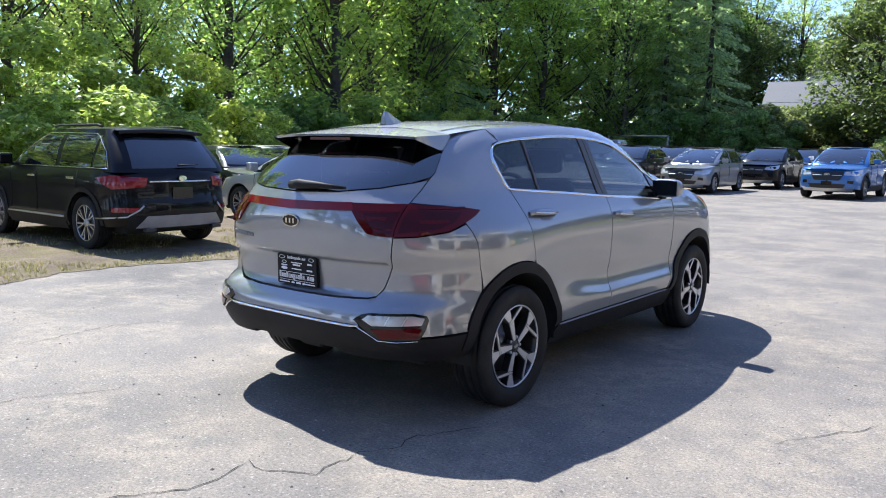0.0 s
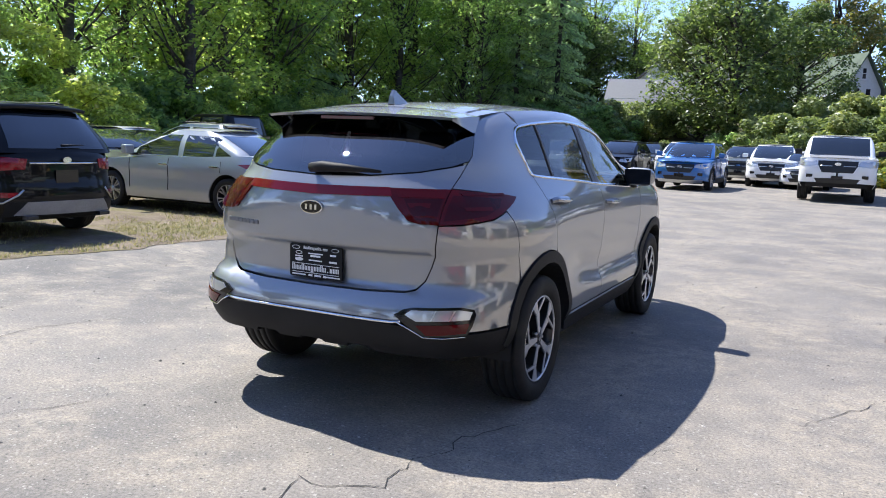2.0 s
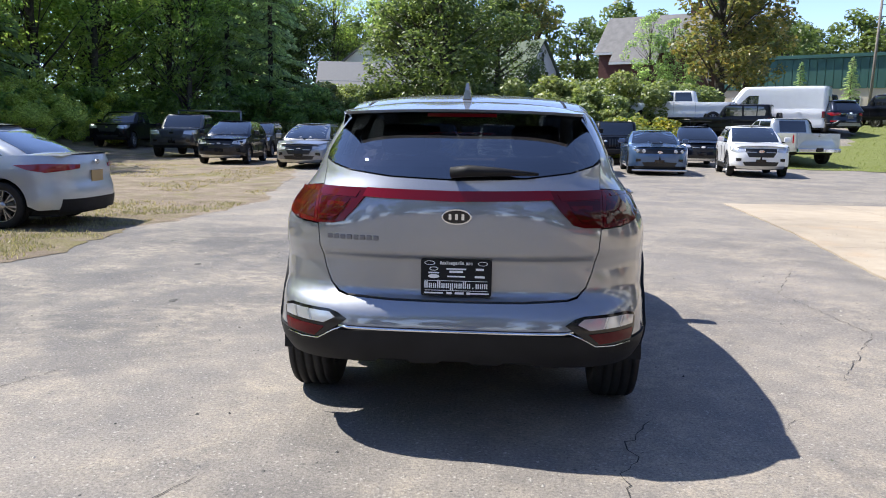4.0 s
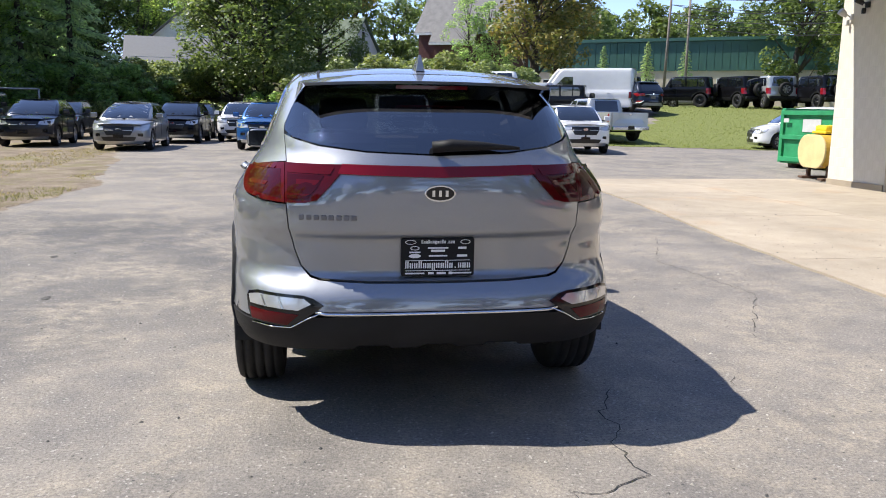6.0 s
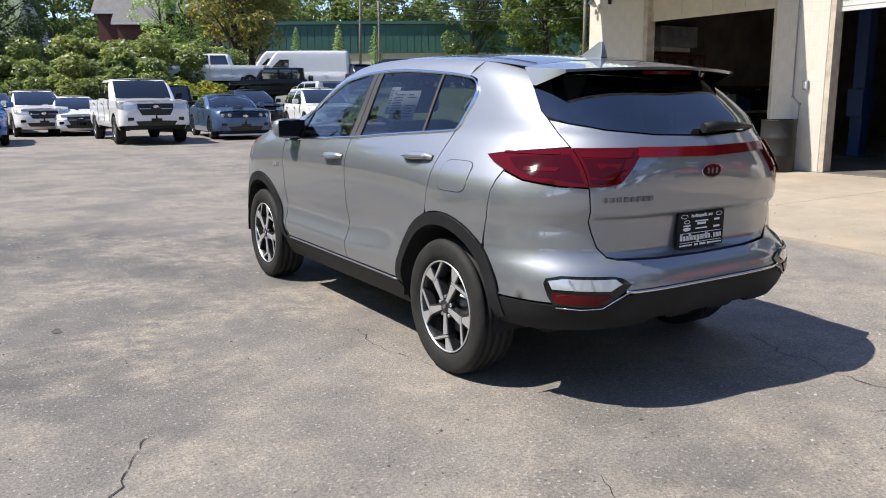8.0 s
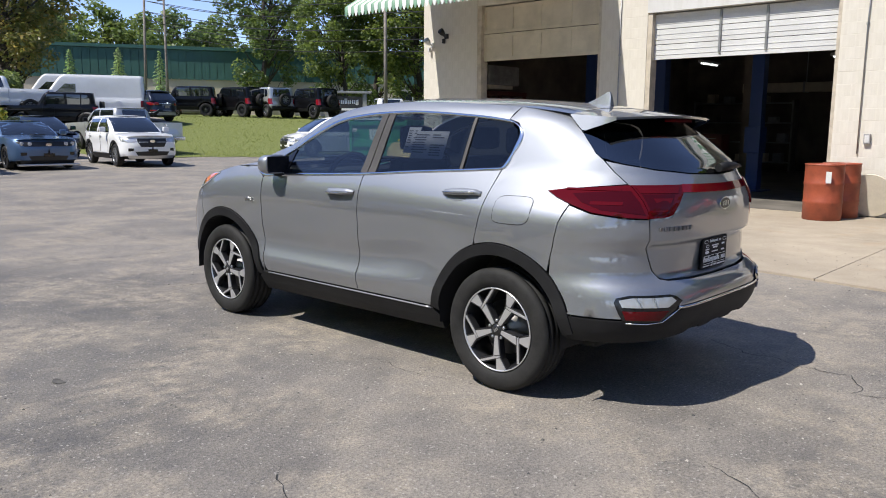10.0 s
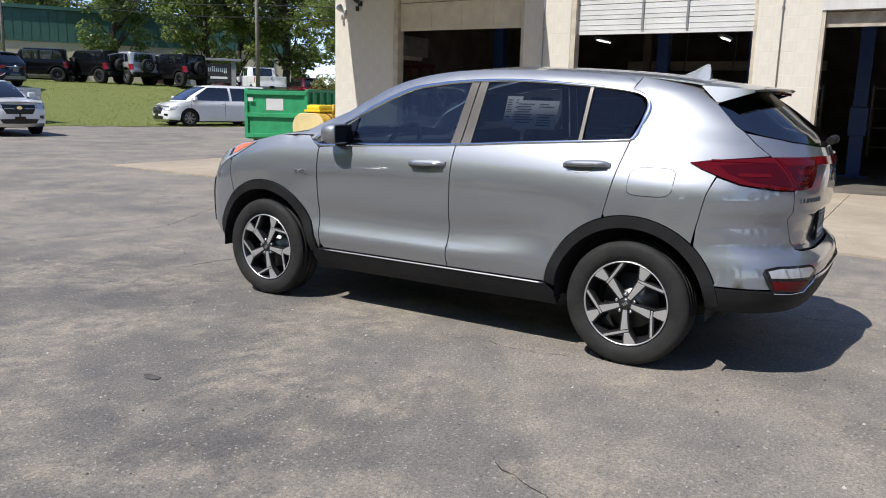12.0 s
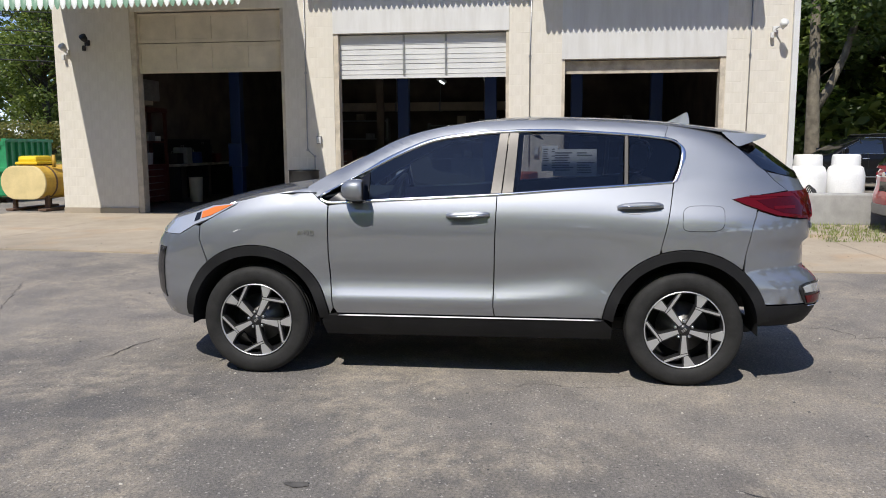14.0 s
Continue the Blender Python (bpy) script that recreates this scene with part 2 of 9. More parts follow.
class Skin:
    """Half width by height, rear and front end by height, and rounded corners in plan.
    A place on it is (s, z): s runs round the plan from the rear's middle, positive on the right."""
    S1 = 1.5

    def __init__(self, width, rear, front, top, belt=1.16, house=None, taper=0.10, n=3.0, dr=((0.0, 0.95), (1.12, 0.95), (1.35, 0.56), (2.5, 0.55)), df=0.9, flare=(), nr=None):
        self.width, self.rear, self.front, self.top = curve(width), curve(rear), curve(front), curve(top)
        self.belt, self.house, self.taper, self.n, self.dr, self.df, self.flare = belt, curve(house), taper, n, curve(dr), df, flare
        self.nr = curve(nr or ((0.0, n), (9.0, n)))

    def w(self, y, z):
        if z > self.belt:
            h = (z - self.belt) / max(0.15, self.top(y) - self.belt)
            v = self.house(min(1.0, h))
            k = min(1.0, h * 3)
        else:
            v = self.width(z)
            k = max(0.0, (z - self.belt + 0.2) / 0.2) * 0.0
        if y < -0.2:
            kk = min(1.0, max(0.0, (z - self.belt + 0.16) / 0.22))
            v *= 1 - self.taper * kk * ((-y - 0.2) / 1.15) ** 2 * 0.9
        for cy, cz, r, amp in self.flare:
            q = ((y - cy) / r) ** 2 + ((z - cz) / (r * 0.8)) ** 2
            v += amp * math.exp(-q * 1.6)
        return v

    def ends(self, z):
        return self.rear(z) + self.dr(z), self.front(z) - self.df

    def P(self, s, z, off=0.0):
        p = self._p(abs(s), z)
        if off:
            e = 0.004
            a = self._p(abs(s) + e, z) - self._p(max(0, abs(s) - e), z)
            b = self._p(abs(s), z + e) - self._p(abs(s), z - e)
            nrm = a.cross(b)
            if nrm.length > 0:
                nrm.normalize()
                if nrm.x < 0 and abs(p.x) > 0.3:
                    nrm = -nrm
                elif abs(p.x) <= 0.3 and nrm.y * p.y < 0:
                    nrm = -nrm
                p = p + nrm * off
        if s < 0:
            p.x = -p.x
        return p

    def _p(self, s, z):
        yr, yf = self.ends(z)
        n = self.n
        mid = yf - yr
        if s < self.S1:
            n = self.nr(z)
            t = s / self.S1 * math.pi / 2
            a, b = math.sin(t), math.cos(t)
            r = (a ** n + b ** n) ** (-1 / n)
            y = yr - self.dr(z) * r * b
            return Vector((self.w(y, z) * r * a, y, z))
        if s <= self.S1 + mid:
            y = yr + s - self.S1
            return Vector((self.w(y, z), y, z))
        t = max(0.0, (2 * self.S1 + mid - s) / self.S1) * math.pi / 2
        a, b = math.sin(t), math.cos(t)
        r = (a ** n + b ** n) ** (-1 / n)
        y = yf + self.df * r * b
        return Vector((self.w(y, z) * r * a, y, z))

    def s_y(self, y, z):
        yr, yf = self.ends(z)
        n = self.n
        if y < yr:
            n = self.nr(z)
            b = min(1.0, (yr - y) / self.dr(z))
            a = max(0.0, 1 - b ** n) ** (1 / n)
            return self.S1 * math.atan2(a, b) / (math.pi / 2)
        if y <= yf:
            return self.S1 + y - yr
        b = min(1.0, (y - yf) / self.df)
        a = max(0.0, 1 - b ** n) ** (1 / n)
        return 2 * self.S1 + yf - yr - self.S1 * math.atan2(a, b) / (math.pi / 2)

    def s_x(self, x, z, front=False):
        n = self.n if front else self.nr(z)
        yr, yf = self.ends(z)
        w = self.w(yr - self.dr(z) * 0.8, z)
        a = min(1.0, abs(x) / w)
        for _ in range(3):
            b = max(0.0, 1 - a ** n) ** (1 / n)
            y = yf + self.df * b if front else yr - self.dr(z) * b
            a = min(0.999, abs(x) / self.w(y, z))
        b = max(0.0, 1 - a ** n) ** (1 / n)
        s = self.S1 * math.atan2(a, b) / (math.pi / 2)
        if front:
            s = 2 * self.S1 + yf - yr - s
        return math.copysign(s, x) if x else s

    def place(self, q, side=1):
        """('y', y, z) on a side, (x, z) on the rear, ('f', x, z) on the front, ('s', s, z)."""
        if q[0] == "y":
            return side * self.s_y(q[1], q[2]), q[2]
        if q[0] == "f":
            return side * self.s_x(q[1], q[2], True), q[2]
        if q[0] == "s":
            return side * q[1], q[2]
        return side * self.s_x(q[0], q[1]), q[1]

    def outline(self, pts, side=1, step=0.04):
        out = []
        n = len(pts)
        for k in range(n):
            a, b = pts[k], pts[(k + 1) % n]
            same = (a[0] == b[0]) if isinstance(a[0], str) or isinstance(b[0], str) else True
            if same:
                p0, p1 = (a[1:], b[1:]) if isinstance(a[0], str) else (a, b)
                tag = a[0] if isinstance(a[0], str) else None
            else:
                p0, p1, tag = self.place(a), self.place(b), "s"
            m = max(1, int(math.hypot(p1[0] - p0[0], p1[1] - p0[1]) / step))
            for j in range(m):
                q = (p0[0] + (p1[0] - p0[0]) * j / m, p0[1] + (p1[1] - p0[1]) * j / m)
                out.append(self.place((tag, *q) if tag else q, side))
        return out


def inside(p, poly):
    x, y = p
    r = False
    for (x0, y0), (x1, y1) in zip(poly, poly[1:] + poly[:1]):
        if (y0 > y) != (y1 > y) and x < (x1 - x0) * (y - y0) / (y1 - y0) + x0:
            r = not r
    return r


def inset(poly, d):
    area = sum(a[0] * b[1] - b[0] * a[1] for a, b in zip(poly, poly[1:] + poly[:1]))
    k = d if area > 0 else -d
    out = []
    n = len(poly)
    for i in range(n):
        a, p, b = poly[i - 1], poly[i], poly[(i + 1) % n]
        ux, uy = p[0] - a[0], p[1] - a[1]
        vx, vy = b[0] - p[0], b[1] - p[1]
        lu, lv = math.hypot(ux, uy) or 1, math.hypot(vx, vy) or 1
        nx, ny = -(uy / lu + vy / lv), ux / lu + vx / lv
        ln = math.hypot(nx, ny) or 1
        c = max(0.4, ln / 2)
        out.append((p[0] + nx / ln * k / c, p[1] + ny / ln * k / c))
    return out


def skin_panel(skin, poly, step=0.04, off=0.0, depth=0.014, gap=0.001, holes=(), crown=0.0):
    """A panel of the skin inside an outline in (s, z), with its edge turned in."""
    if gap:
        poly = inset(poly, gap)
    pts = [Vector(p) for p in poly]
    edges = [(k, (k + 1) % len(poly)) for k in range(len(poly))]
    for h in holes:
        b = len(pts)
        pts += [Vector(p) for p in h]
        edges += [(b + k, b + (k + 1) % len(h)) for k in range(len(h))]
    allb = [np.array(poly)] + [np.array(h) for h in holes]
    segs = np.concatenate([np.concatenate([a, np.roll(a, -1, 0)], 1) for a in allb])
    s0, s1 = min(p[0] for p in poly), max(p[0] for p in poly)
    z0, z1 = min(p[1] for p in poly), max(p[1] for p in poly)
    for i in range(int(s0 / step) - 1, int(s1 / step) + 2):
        for j in range(int(z0 / step) - 1, int(z1 / step) + 2):
            q = (i * step + (0.5 * step if j % 2 else 0), j * step)
            if not (s0 < q[0] < s1 and z0 < q[1] < z1) or not inside(q, poly) or any(inside(q, h) for h in holes):
                continue
            a, b = segs[:, :2], segs[:, 2:]
            ab = b - a
            t = np.clip(((q - a) * ab).sum(1) / np.maximum(1e-12, (ab ** 2).sum(1)), 0, 1)
            if np.min(np.hypot(*(a + ab * t[:, None] - q).T)) > step * 0.45:
                pts.append(Vector(q))
    vs, es, fs, *_ = delaunay_2d_cdt(pts, edges, [], 0, 1e-6)
    bm = bmesh.new()
    bv = [None] * len(vs)
    for f in fs:
        c = (sum(vs[k].x for k in f) / 3, sum(vs[k].y for k in f) / 3)
        if not inside(c, poly) or any(inside(c, h) for h in holes):
            continue
        for k in f:
            if bv[k] is None:
                bv[k] = bm.verts.new(skin.P(vs[k].x, vs[k].y, off))
        try:
            bm.faces.new([bv[k] for k in f]).smooth = True
        except ValueError:
            pass
    bm.normal_update()
    ref = Vector((0, 0, 0.6))
    if sum((f.calc_center_median() - ref).dot(f.normal) * f.calc_area() for f in bm.faces) < 0:
        bmesh.ops.reverse_faces(bm, faces=bm.faces)
        bm.normal_update()
    if depth:
        rim = [e for e in bm.edges if len(e.link_faces) == 1]
        norm = {v: v.normal.copy() for e in rim for v in e.verts}
        r = bmesh.ops.extrude_edge_only(bm, edges=rim)
        new_v = [g for g in r["geom"] if isinstance(g, bmesh.types.BMVert)]
        old = list(norm)
        lookup = {tuple(round(c, 6) for c in v.co): norm[v] for v in old}
        for v in new_v:
            nv = lookup.get(tuple(round(c, 6) for c in v.co))
            if nv is not None:
                v.co = v.co - nv * depth
        for e in rim:
            e.smooth = False
        for g in r["geom"]:
            if isinstance(g, bmesh.types.BMFace):
                g.smooth = False
    return bm


def arc(cy, cz, r, a0, a1, n=16):
    return [("y", cy + r * math.cos(radians(a0 + (a1 - a0) * k / n)), cz + r * math.sin(radians(a0 + (a1 - a0) * k / n))) for k in range(n + 1)]


def ribbon(skin, path, width, off, side, closed=False, depth=0.008):
    """A narrow strip of trim along a path on the skin."""
    bm = bmesh.new()
    pts = [skin.place(p, side) for p in path]
    if closed:
        pts.append(pts[0])
    rows = []
    n = len(pts)
    for k in range(n):
        a, b = pts[max(0, k - 1)], pts[min(n - 1, k + 1)]
        if closed and k in (0, n - 1):
            a, b = pts[n - 2], pts[1]
        dx, dz = b[0] - a[0], b[1] - a[1]
        ln = math.hypot(dx, dz) or 1
        nx, nz = -dz / ln * width / 2, dx / ln * width / 2
        row = []
        for q, o in ((1, off - depth), (0.9, off), (0.4, off + 0.002), (-0.4, off + 0.002), (-0.9, off), (-1, off - depth)):
            row.append(skin.P(pts[k][0] + nx * q, pts[k][1] + nz * q, o))
        rows.append(row)
    vs = [[bm.verts.new(p) for p in r] for r in rows]
    for a, b in zip(vs, vs[1:]):
        for k in range(len(a) - 1):
            bm.faces.new((a[k], a[k + 1], b[k + 1], b[k])).smooth = True
    if not closed:
        bm.faces.new(vs[0])
        bm.faces.new(vs[-1][::-1])
    bmesh.ops.recalc_face_normals(bm, faces=bm.faces)
    return bm


def dense(path, step=0.05):
    out = []
    for a, b in zip(path, path[1:]):
        m = max(1, int(math.hypot(b[1] - a[1], b[2] - a[2]) / step))
        out += [(a[0], a[1] + (b[1] - a[1]) * j / m, a[2] + (b[2] - a[2]) * j / m) for j in range(m)]
    return out + [path[-1]]


def smooth_path(path, n=6):
    """Catmull-Rom through tagged places."""
    out = []
    m = len(path)
    for k in range(m - 1):
        p = [np.array(path[min(max(k + q, 0), m - 1)][1:], float) for q in (-1, 0, 1, 2)]
        for j in range(n):
            t = j / n
            v = 0.5 * (2 * p[1] + (p[2] - p[0]) * t + (2 * p[0] - 5 * p[1] + 4 * p[2] - p[3]) * t * t + (3 * p[1] - p[0] - 3 * p[2] + p[3]) * t ** 3)
            out.append((path[k][0], float(v[0]), float(v[1])))
    return out + [path[-1]]
# ---- wheels ----
def spoke_outline():
    """One machined spoke in the wheel's plane, in rim radii: the bar with its outer block, and the thin branch."""
    bar = [(-0.045, 0.15), (0.045, 0.15), (0.082, 0.60), (0.088, 0.642), (-0.095, 0.592), (-0.085, 0.55)]
    block = [(0.0, 0.702), (-0.105, 0.674), (-0.165, 0.76), (-0.275, 0.918), (-0.17, 0.955), (0.0, 0.972), (0.002, 0.84)]
    branch = [(-0.10, 0.612), (0.092, 0.660), (0.500, 0.800), (0.478, 0.848), (0.088, 0.715), (-0.112, 0.648)]
    return bar, block, branch


def build_wheel(name, radius, width, rim, parent, x, y, side, fancy=True, face=None, z=None, turn=0.0):
    """tyre, rim barrel, spokes, cap and nuts; the axle lies along x."""
    face = face or M_RIM_FACE
    h = width / 2
    m = Matrix.Translation((x, y, radius if z is None else z)) @ (Matrix.Identity(4) if side > 0 else Matrix.Rotation(math.pi, 4, "Z")) @ Matrix.Rotation(turn, 4, "X")
    wheel = new(name)
    wheel.parent = parent
    wheel.matrix_basis = m
    wheel.empty_display_size = 0.1
    R = radius
    prof = [(-h * 0.8, rim * 0.93), (-h * 0.98, rim * 1.08), (-h * 1.02, (rim + R) / 2), (-h * 0.95, R * 0.95), (-h * 0.8, R * 0.988)]
    gx = [-0.62, -0.2, 0.2, 0.62]
    last = -0.8
    for g in gx:
        prof += [((g - 0.05) * h, R), ((g - 0.05) * h, R * 0.975), ((g + 0.05) * h, R * 0.975), ((g + 0.05) * h, R)]
    prof += [(h * 0.8, R * 0.988), (h * 0.95, R * 0.955), (h * 1.0, R * 0.90), (h * 1.02, (rim + R) / 2), (h * 1.0, rim * 1.16), (h * 0.95, rim * 1.07), (h * 0.8, rim * 1.0)]
    part("tyre", lathe(prof, 56, close=False), M_RUBBER, wheel)
    part("rim", lathe([(-h * 0.8, rim * 0.95), (-h * 0.3, rim * 0.88), (h * 0.55, rim * 0.92), (h * 0.83, rim * 0.965), (h * 0.88, rim * 0.99), (h * 0.86, rim * 1.02), (h * 0.78, rim * 1.02)], 48, close=False), M_RIM_DARK, wheel)
    part("rim_lip", lathe([(h * 0.80, rim * 0.965), (h * 0.895, rim * 0.972), (h * 0.905, rim * 0.985), (h * 0.895, rim * 1.0), (h * 0.80, rim * 1.005)], 48, close=False), face, wheel)
    part("brake_disc", lathe([(-h * 0.1, 0.02), (-h * 0.1, rim * 0.66), (-h * 0.02, rim * 0.66), (-h * 0.02, rim * 0.3), (h * 0.3, rim * 0.28), (h * 0.3, 0.0)], 32), M_DISC, wheel)
    part("back_plate", lathe([(-h * 0.5, 0.0), (-h * 0.5, rim * 0.9)], 24, close=False), M_GAP, wheel)

    def put(u, v, d):
        return (d - 0.02 * (u * u + v * v < 0.2) * 0, u * rim, v * rim)
    bm, dark = bmesh.new(), bmesh.new()
    if fancy:
        for k in range(5):
            c, s = math.cos(2 * math.pi * k / 5), math.sin(2 * math.pi * k / 5)
            for o in spoke_outline():
                o2 = [(u * c - v * s, u * s + v * c) for u, v in o]
                add_prism(bm, o2, h * 0.66, h * 0.86, put, 0.0015)
                big = inset(o2, -0.03)
                add_prism(dark, big, h * 0.45, h * 0.82, put)
    else:
        for k in range(7):
            t0 = 2 * math.pi * k / 7
            for dt in (-0.16, 0.16):
                o = []
                for r, a in ((0.22, -0.10), (0.95, dt - 0.055), (0.95, dt + 0.055), (0.22, 0.10)):
                    o.append((r * math.sin(t0 + a), r * math.cos(t0 + a)))
                add_prism(bm, o, h * 0.5, h * 0.8, put)
    for b in (bm, dark):
        bmesh.ops.recalc_face_normals(b, faces=b.faces)
    part("spoke_face", bm, face, wheel)
    if fancy:
        part("spoke_back", dark, M_RIM_DARK, wheel)
    else:
        dark.free()
    hub = 0.66 if fancy else 1.0
    part("centre_cap", lathe([(h * 0.4, rim * 0.27 * hub), (h * 0.78, rim * 0.25 * hub), (h * 0.82, rim * 0.18 * hub), (h * 0.86, rim * 0.165 * hub), (h * 0.87, 0.0)], 24), M_RIM_DARK if fancy else face, wheel)
    if fancy:
        cap = bmesh.new()
        for k in (-1, 0, 1):
            add_box(cap, h * 0.86, h * 0.885, k * 0.011 - 0.004, k * 0.011 + 0.004, -0.008, 0.008)
        part("cap_mark", cap, M_SATIN, wheel)
        for k in range(5):
            t = 2 * math.pi * (k + 0.5) / 5
            nut = lathe([(h * 0.6, 0.011), (h * 0.83, 0.010), (h * 0.86, 0.006), (h * 0.86, 0.0)], 6)
            for v in nut.verts:
                v.co += Vector((0, 0.052 * math.sin(t), 0.052 * math.cos(t)))
            part("wheel_nut", nut, M_SATIN, wheel)
    return wheel


# ---- the silver-grey suv ----
class PressedSkin(Skin):
    """A skin with a pressed ledge and hollow along the foot of its doors."""

    def w(self, y, z):
        v = super().w(y, z)
        e = min(1.0, max(0.0, (y + 0.98) / 0.45)) * min(1.0, max(0.0, (1.05 - y) / 0.30))
        e = e * e * (3 - 2 * e)
        lift = 0.10 * max(0.0, -y - 0.2)
        return v + e * (0.009 * math.exp(-((z - lift - 0.495) / 0.040) ** 2) - 0.019 * math.exp(-((z - lift - 0.625) / 0.075) ** 2))


SKIN = PressedSkin(
    width=[(0.18, 0.78), (0.27, 0.838), (0.33, 0.872), (0.395, 0.893), (0.412, 0.905), (0.50, 0.914), (0.56, 0.905), (0.66, 0.900), (0.80, 0.905), (0.94, 0.912), (1.02, 0.906), (1.09, 0.885), (1.16, 0.852)],
    rear=[(0.18, -2.10), (0.36, -2.165), (0.45, -2.215), (0.54, -2.235), (0.62, -2.225), (0.665, -2.185), (0.685, -2.150), (0.70, -2.134), (0.80, -2.144), (0.856, -2.152), (0.868, -2.170), (0.882, -2.188), (1.05, -2.198), (1.12, -2.190), (1.20, -2.160), (1.256, -2.132), (1.34, -2.030), (1.42, -1.928), (1.50, -1.805), (1.60, -1.64)],
    front=[(0.18, 2.06), (0.32, 2.16), (0.50, 2.22), (0.66, 2.24), (0.80, 2.215), (0.92, 2.15), (1.02, 2.05), (1.16, 1.85), (1.60, 1.5)],
    top=[(1.1, 1.16), (1.0, 1.20), (0.84, 1.30), (0.593, 1.425), (0.462, 1.488), (0.314, 1.538), (0.095, 1.583), (-0.15, 1.606), (-0.40, 1.612), (-0.62, 1.607), (-0.9, 1.597), (-1.255, 1.574), (-1.59, 1.532), (-1.8, 1.49), (-2.2, 1.40)],
    house=[(0.0, 0.852), (0.12, 0.825), (0.5, 0.755), (0.8, 0.695), (0.93, 0.655), (1.0, 0.605)],
    taper=0.055,
    nr=((0.0, 3.9), (0.68, 3.9), (0.90, 3.3), (1.15, 3.15), (1.30, 3.0), (2.0, 3.0)),
    flare=[(-1.335, 0.66, 0.50, 0.026), (1.335, 0.66, 0.50, 0.022)],
)
AR, AF = (-1.335, 0.345), (1.335, 0.345)
RO, RI = 0.487, 0.423


def build_suv():
    car = thing("silver_suv", "steel grey compact suv with black cladding, parked on asphalt", "car")

    def pan(name, pts, mat, side=1, label="", parent=None, **kw):
        return part(name, skin_panel(SKIN, SKIN.outline(pts, side), **kw), mat, parent or car, label)
    belt = [("y", 0.86, 1.098), ("y", 0.72, 1.102), ("y", 0.43, 1.118), ("y", -0.205, 1.150), ("y", -0.62, 1.180), ("y", -1.27, 1.222)]
    bz = curve([(p[1], p[2]) for p in belt] + [(1.0, 1.10)])
    for sd, nm in ((1, "right"), (-1, "left")):
        # doors
        fd = pan("front_door", [("y", 0.842, 1.085), ("y", 0.843, 0.80), ("y", 0.835, 0.60), ("y", 0.818, 0.44), ("y", 0.795, 0.408), ("y", -0.193, 0.408), ("y", -0.185, 0.47), ("y", -0.195, 0.90), ("y", -0.205, bz(-0.205))] + [("y", y, bz(y)) for y in (0.1, 0.43, 0.72)], M_PAINT, sd, step=0.024)
        rd = pan("rear_door", [("y", -0.2095, bz(-0.2095)), ("y", -0.1995, 0.90), ("y", -0.1895, 0.47), ("y", -0.1975, 0.408)] + [("y", -0.845, 0.408)] + arc(AR[0], AR[1], RO + 0.004, 6, 71, 14)[0:] + [("y", -1.214, 0.976), ("y", -1.262, bz(-1.262)), ("y", -0.9, bz(-0.9)), ("y", -0.62, bz(-0.62))], M_PAINT, sd, step=0.024)
        for dr, y0, y1, z0 in ((fd, 0.10, -0.165, 1.018), (rd, -0.925, -1.195, 1.070)):
            # handle: a bowed bar; a flat grey oval paints the body-coloured scoop's shade
            cup = [("y", (y0 + y1) / 2 + 0.075 * math.cos(2 * math.pi * k / 16) + 0.03, z0 - 0.002 + 0.027 * math.sin(2 * math.pi * k / 16)) for k in range(16)]
            part("handle_recess_shade", skin_panel(SKIN, SKIN.outline(cup, sd), off=0.0015, depth=0.003, gap=0, step=0.02), M_STRIP, dr)
            rows = []
            for k in range(13):
                t = k / 12
                y = y0 + (y1 - y0) * t
                lift = 0.034 * min(1, 6 * t, 6 * (1 - t)) ** 0.5
                hh = 0.013 + 0.006 * math.sin(math.pi * t)
                zz = z0 + 0.008 + 0.010 * t
                row = []
                for a in range(9):
                    q = 2 * math.pi * a / 8
                    row.append(SKIN.P(sd * SKIN.s_y(y, zz), zz + hh * math.sin(q), lift * 0.75 + 0.010 * math.cos(q)))
                rows.append(row)
            hb = grid(rows)
            bmesh.ops.recalc_face_normals(hb, faces=hb.faces)
            part("door_handle", hb, M_PAINT, dr, "body-coloured bar handle with bright edge")
            part("handle_trim", ribbon(SKIN, dense([("y", y0 - 0.02, z0 + 0.003), ("y", (y0 + y1) / 2, z0 + 0.004), ("y", y1 + 0.02, z0 + 0.012)]), 0.006, 0.038, sd, depth=0.003), M_CHROME, dr)
        # front fender
        pan("front_fender", [("y", 0.848, 1.085), ("y", 0.915, 1.128), ("y", 0.985, 1.190), ("y", 1.06, 1.178), ("y", 1.28, 1.143), ("y", 1.47, 1.100), ("y", 1.45, 1.085), ("y", 1.62, 0.998), ("y", 1.695, 0.955), ("y", 1.70, 0.87)] + arc(AF[0], AF[1], RO + 0.004, 51, 174, 22) + [("y", 0.823, 0.44), ("y", 0.84, 0.60), ("y", 0.849, 0.80)], M_PAINT, sd)
        # front bumper side and headlamp
        pan("front_bumper", [("y", 1.705, 0.87), ("y", 1.70, 0.95), ("y", 1.74, 0.952), ("y", 1.86, 0.888), ("f", 0.70, 0.884), ("f", 0.60, 0.90), ("f", 0.55, 0.90), ("f", 0.5, 0.36), ("y", 1.80, 0.33), ("y", 1.79, 0.47)] + arc(AF[0], AF[1], RO + 0.004, 24, 50, 6), M_PAINT, sd)
        pan("bumper_vent", [("f", 0.76, 0.80), ("f", 0.69, 0.80), ("f", 0.66, 0.50), ("f", 0.75, 0.46)], M_GLOSS_BLACK, sd, off=0.006)
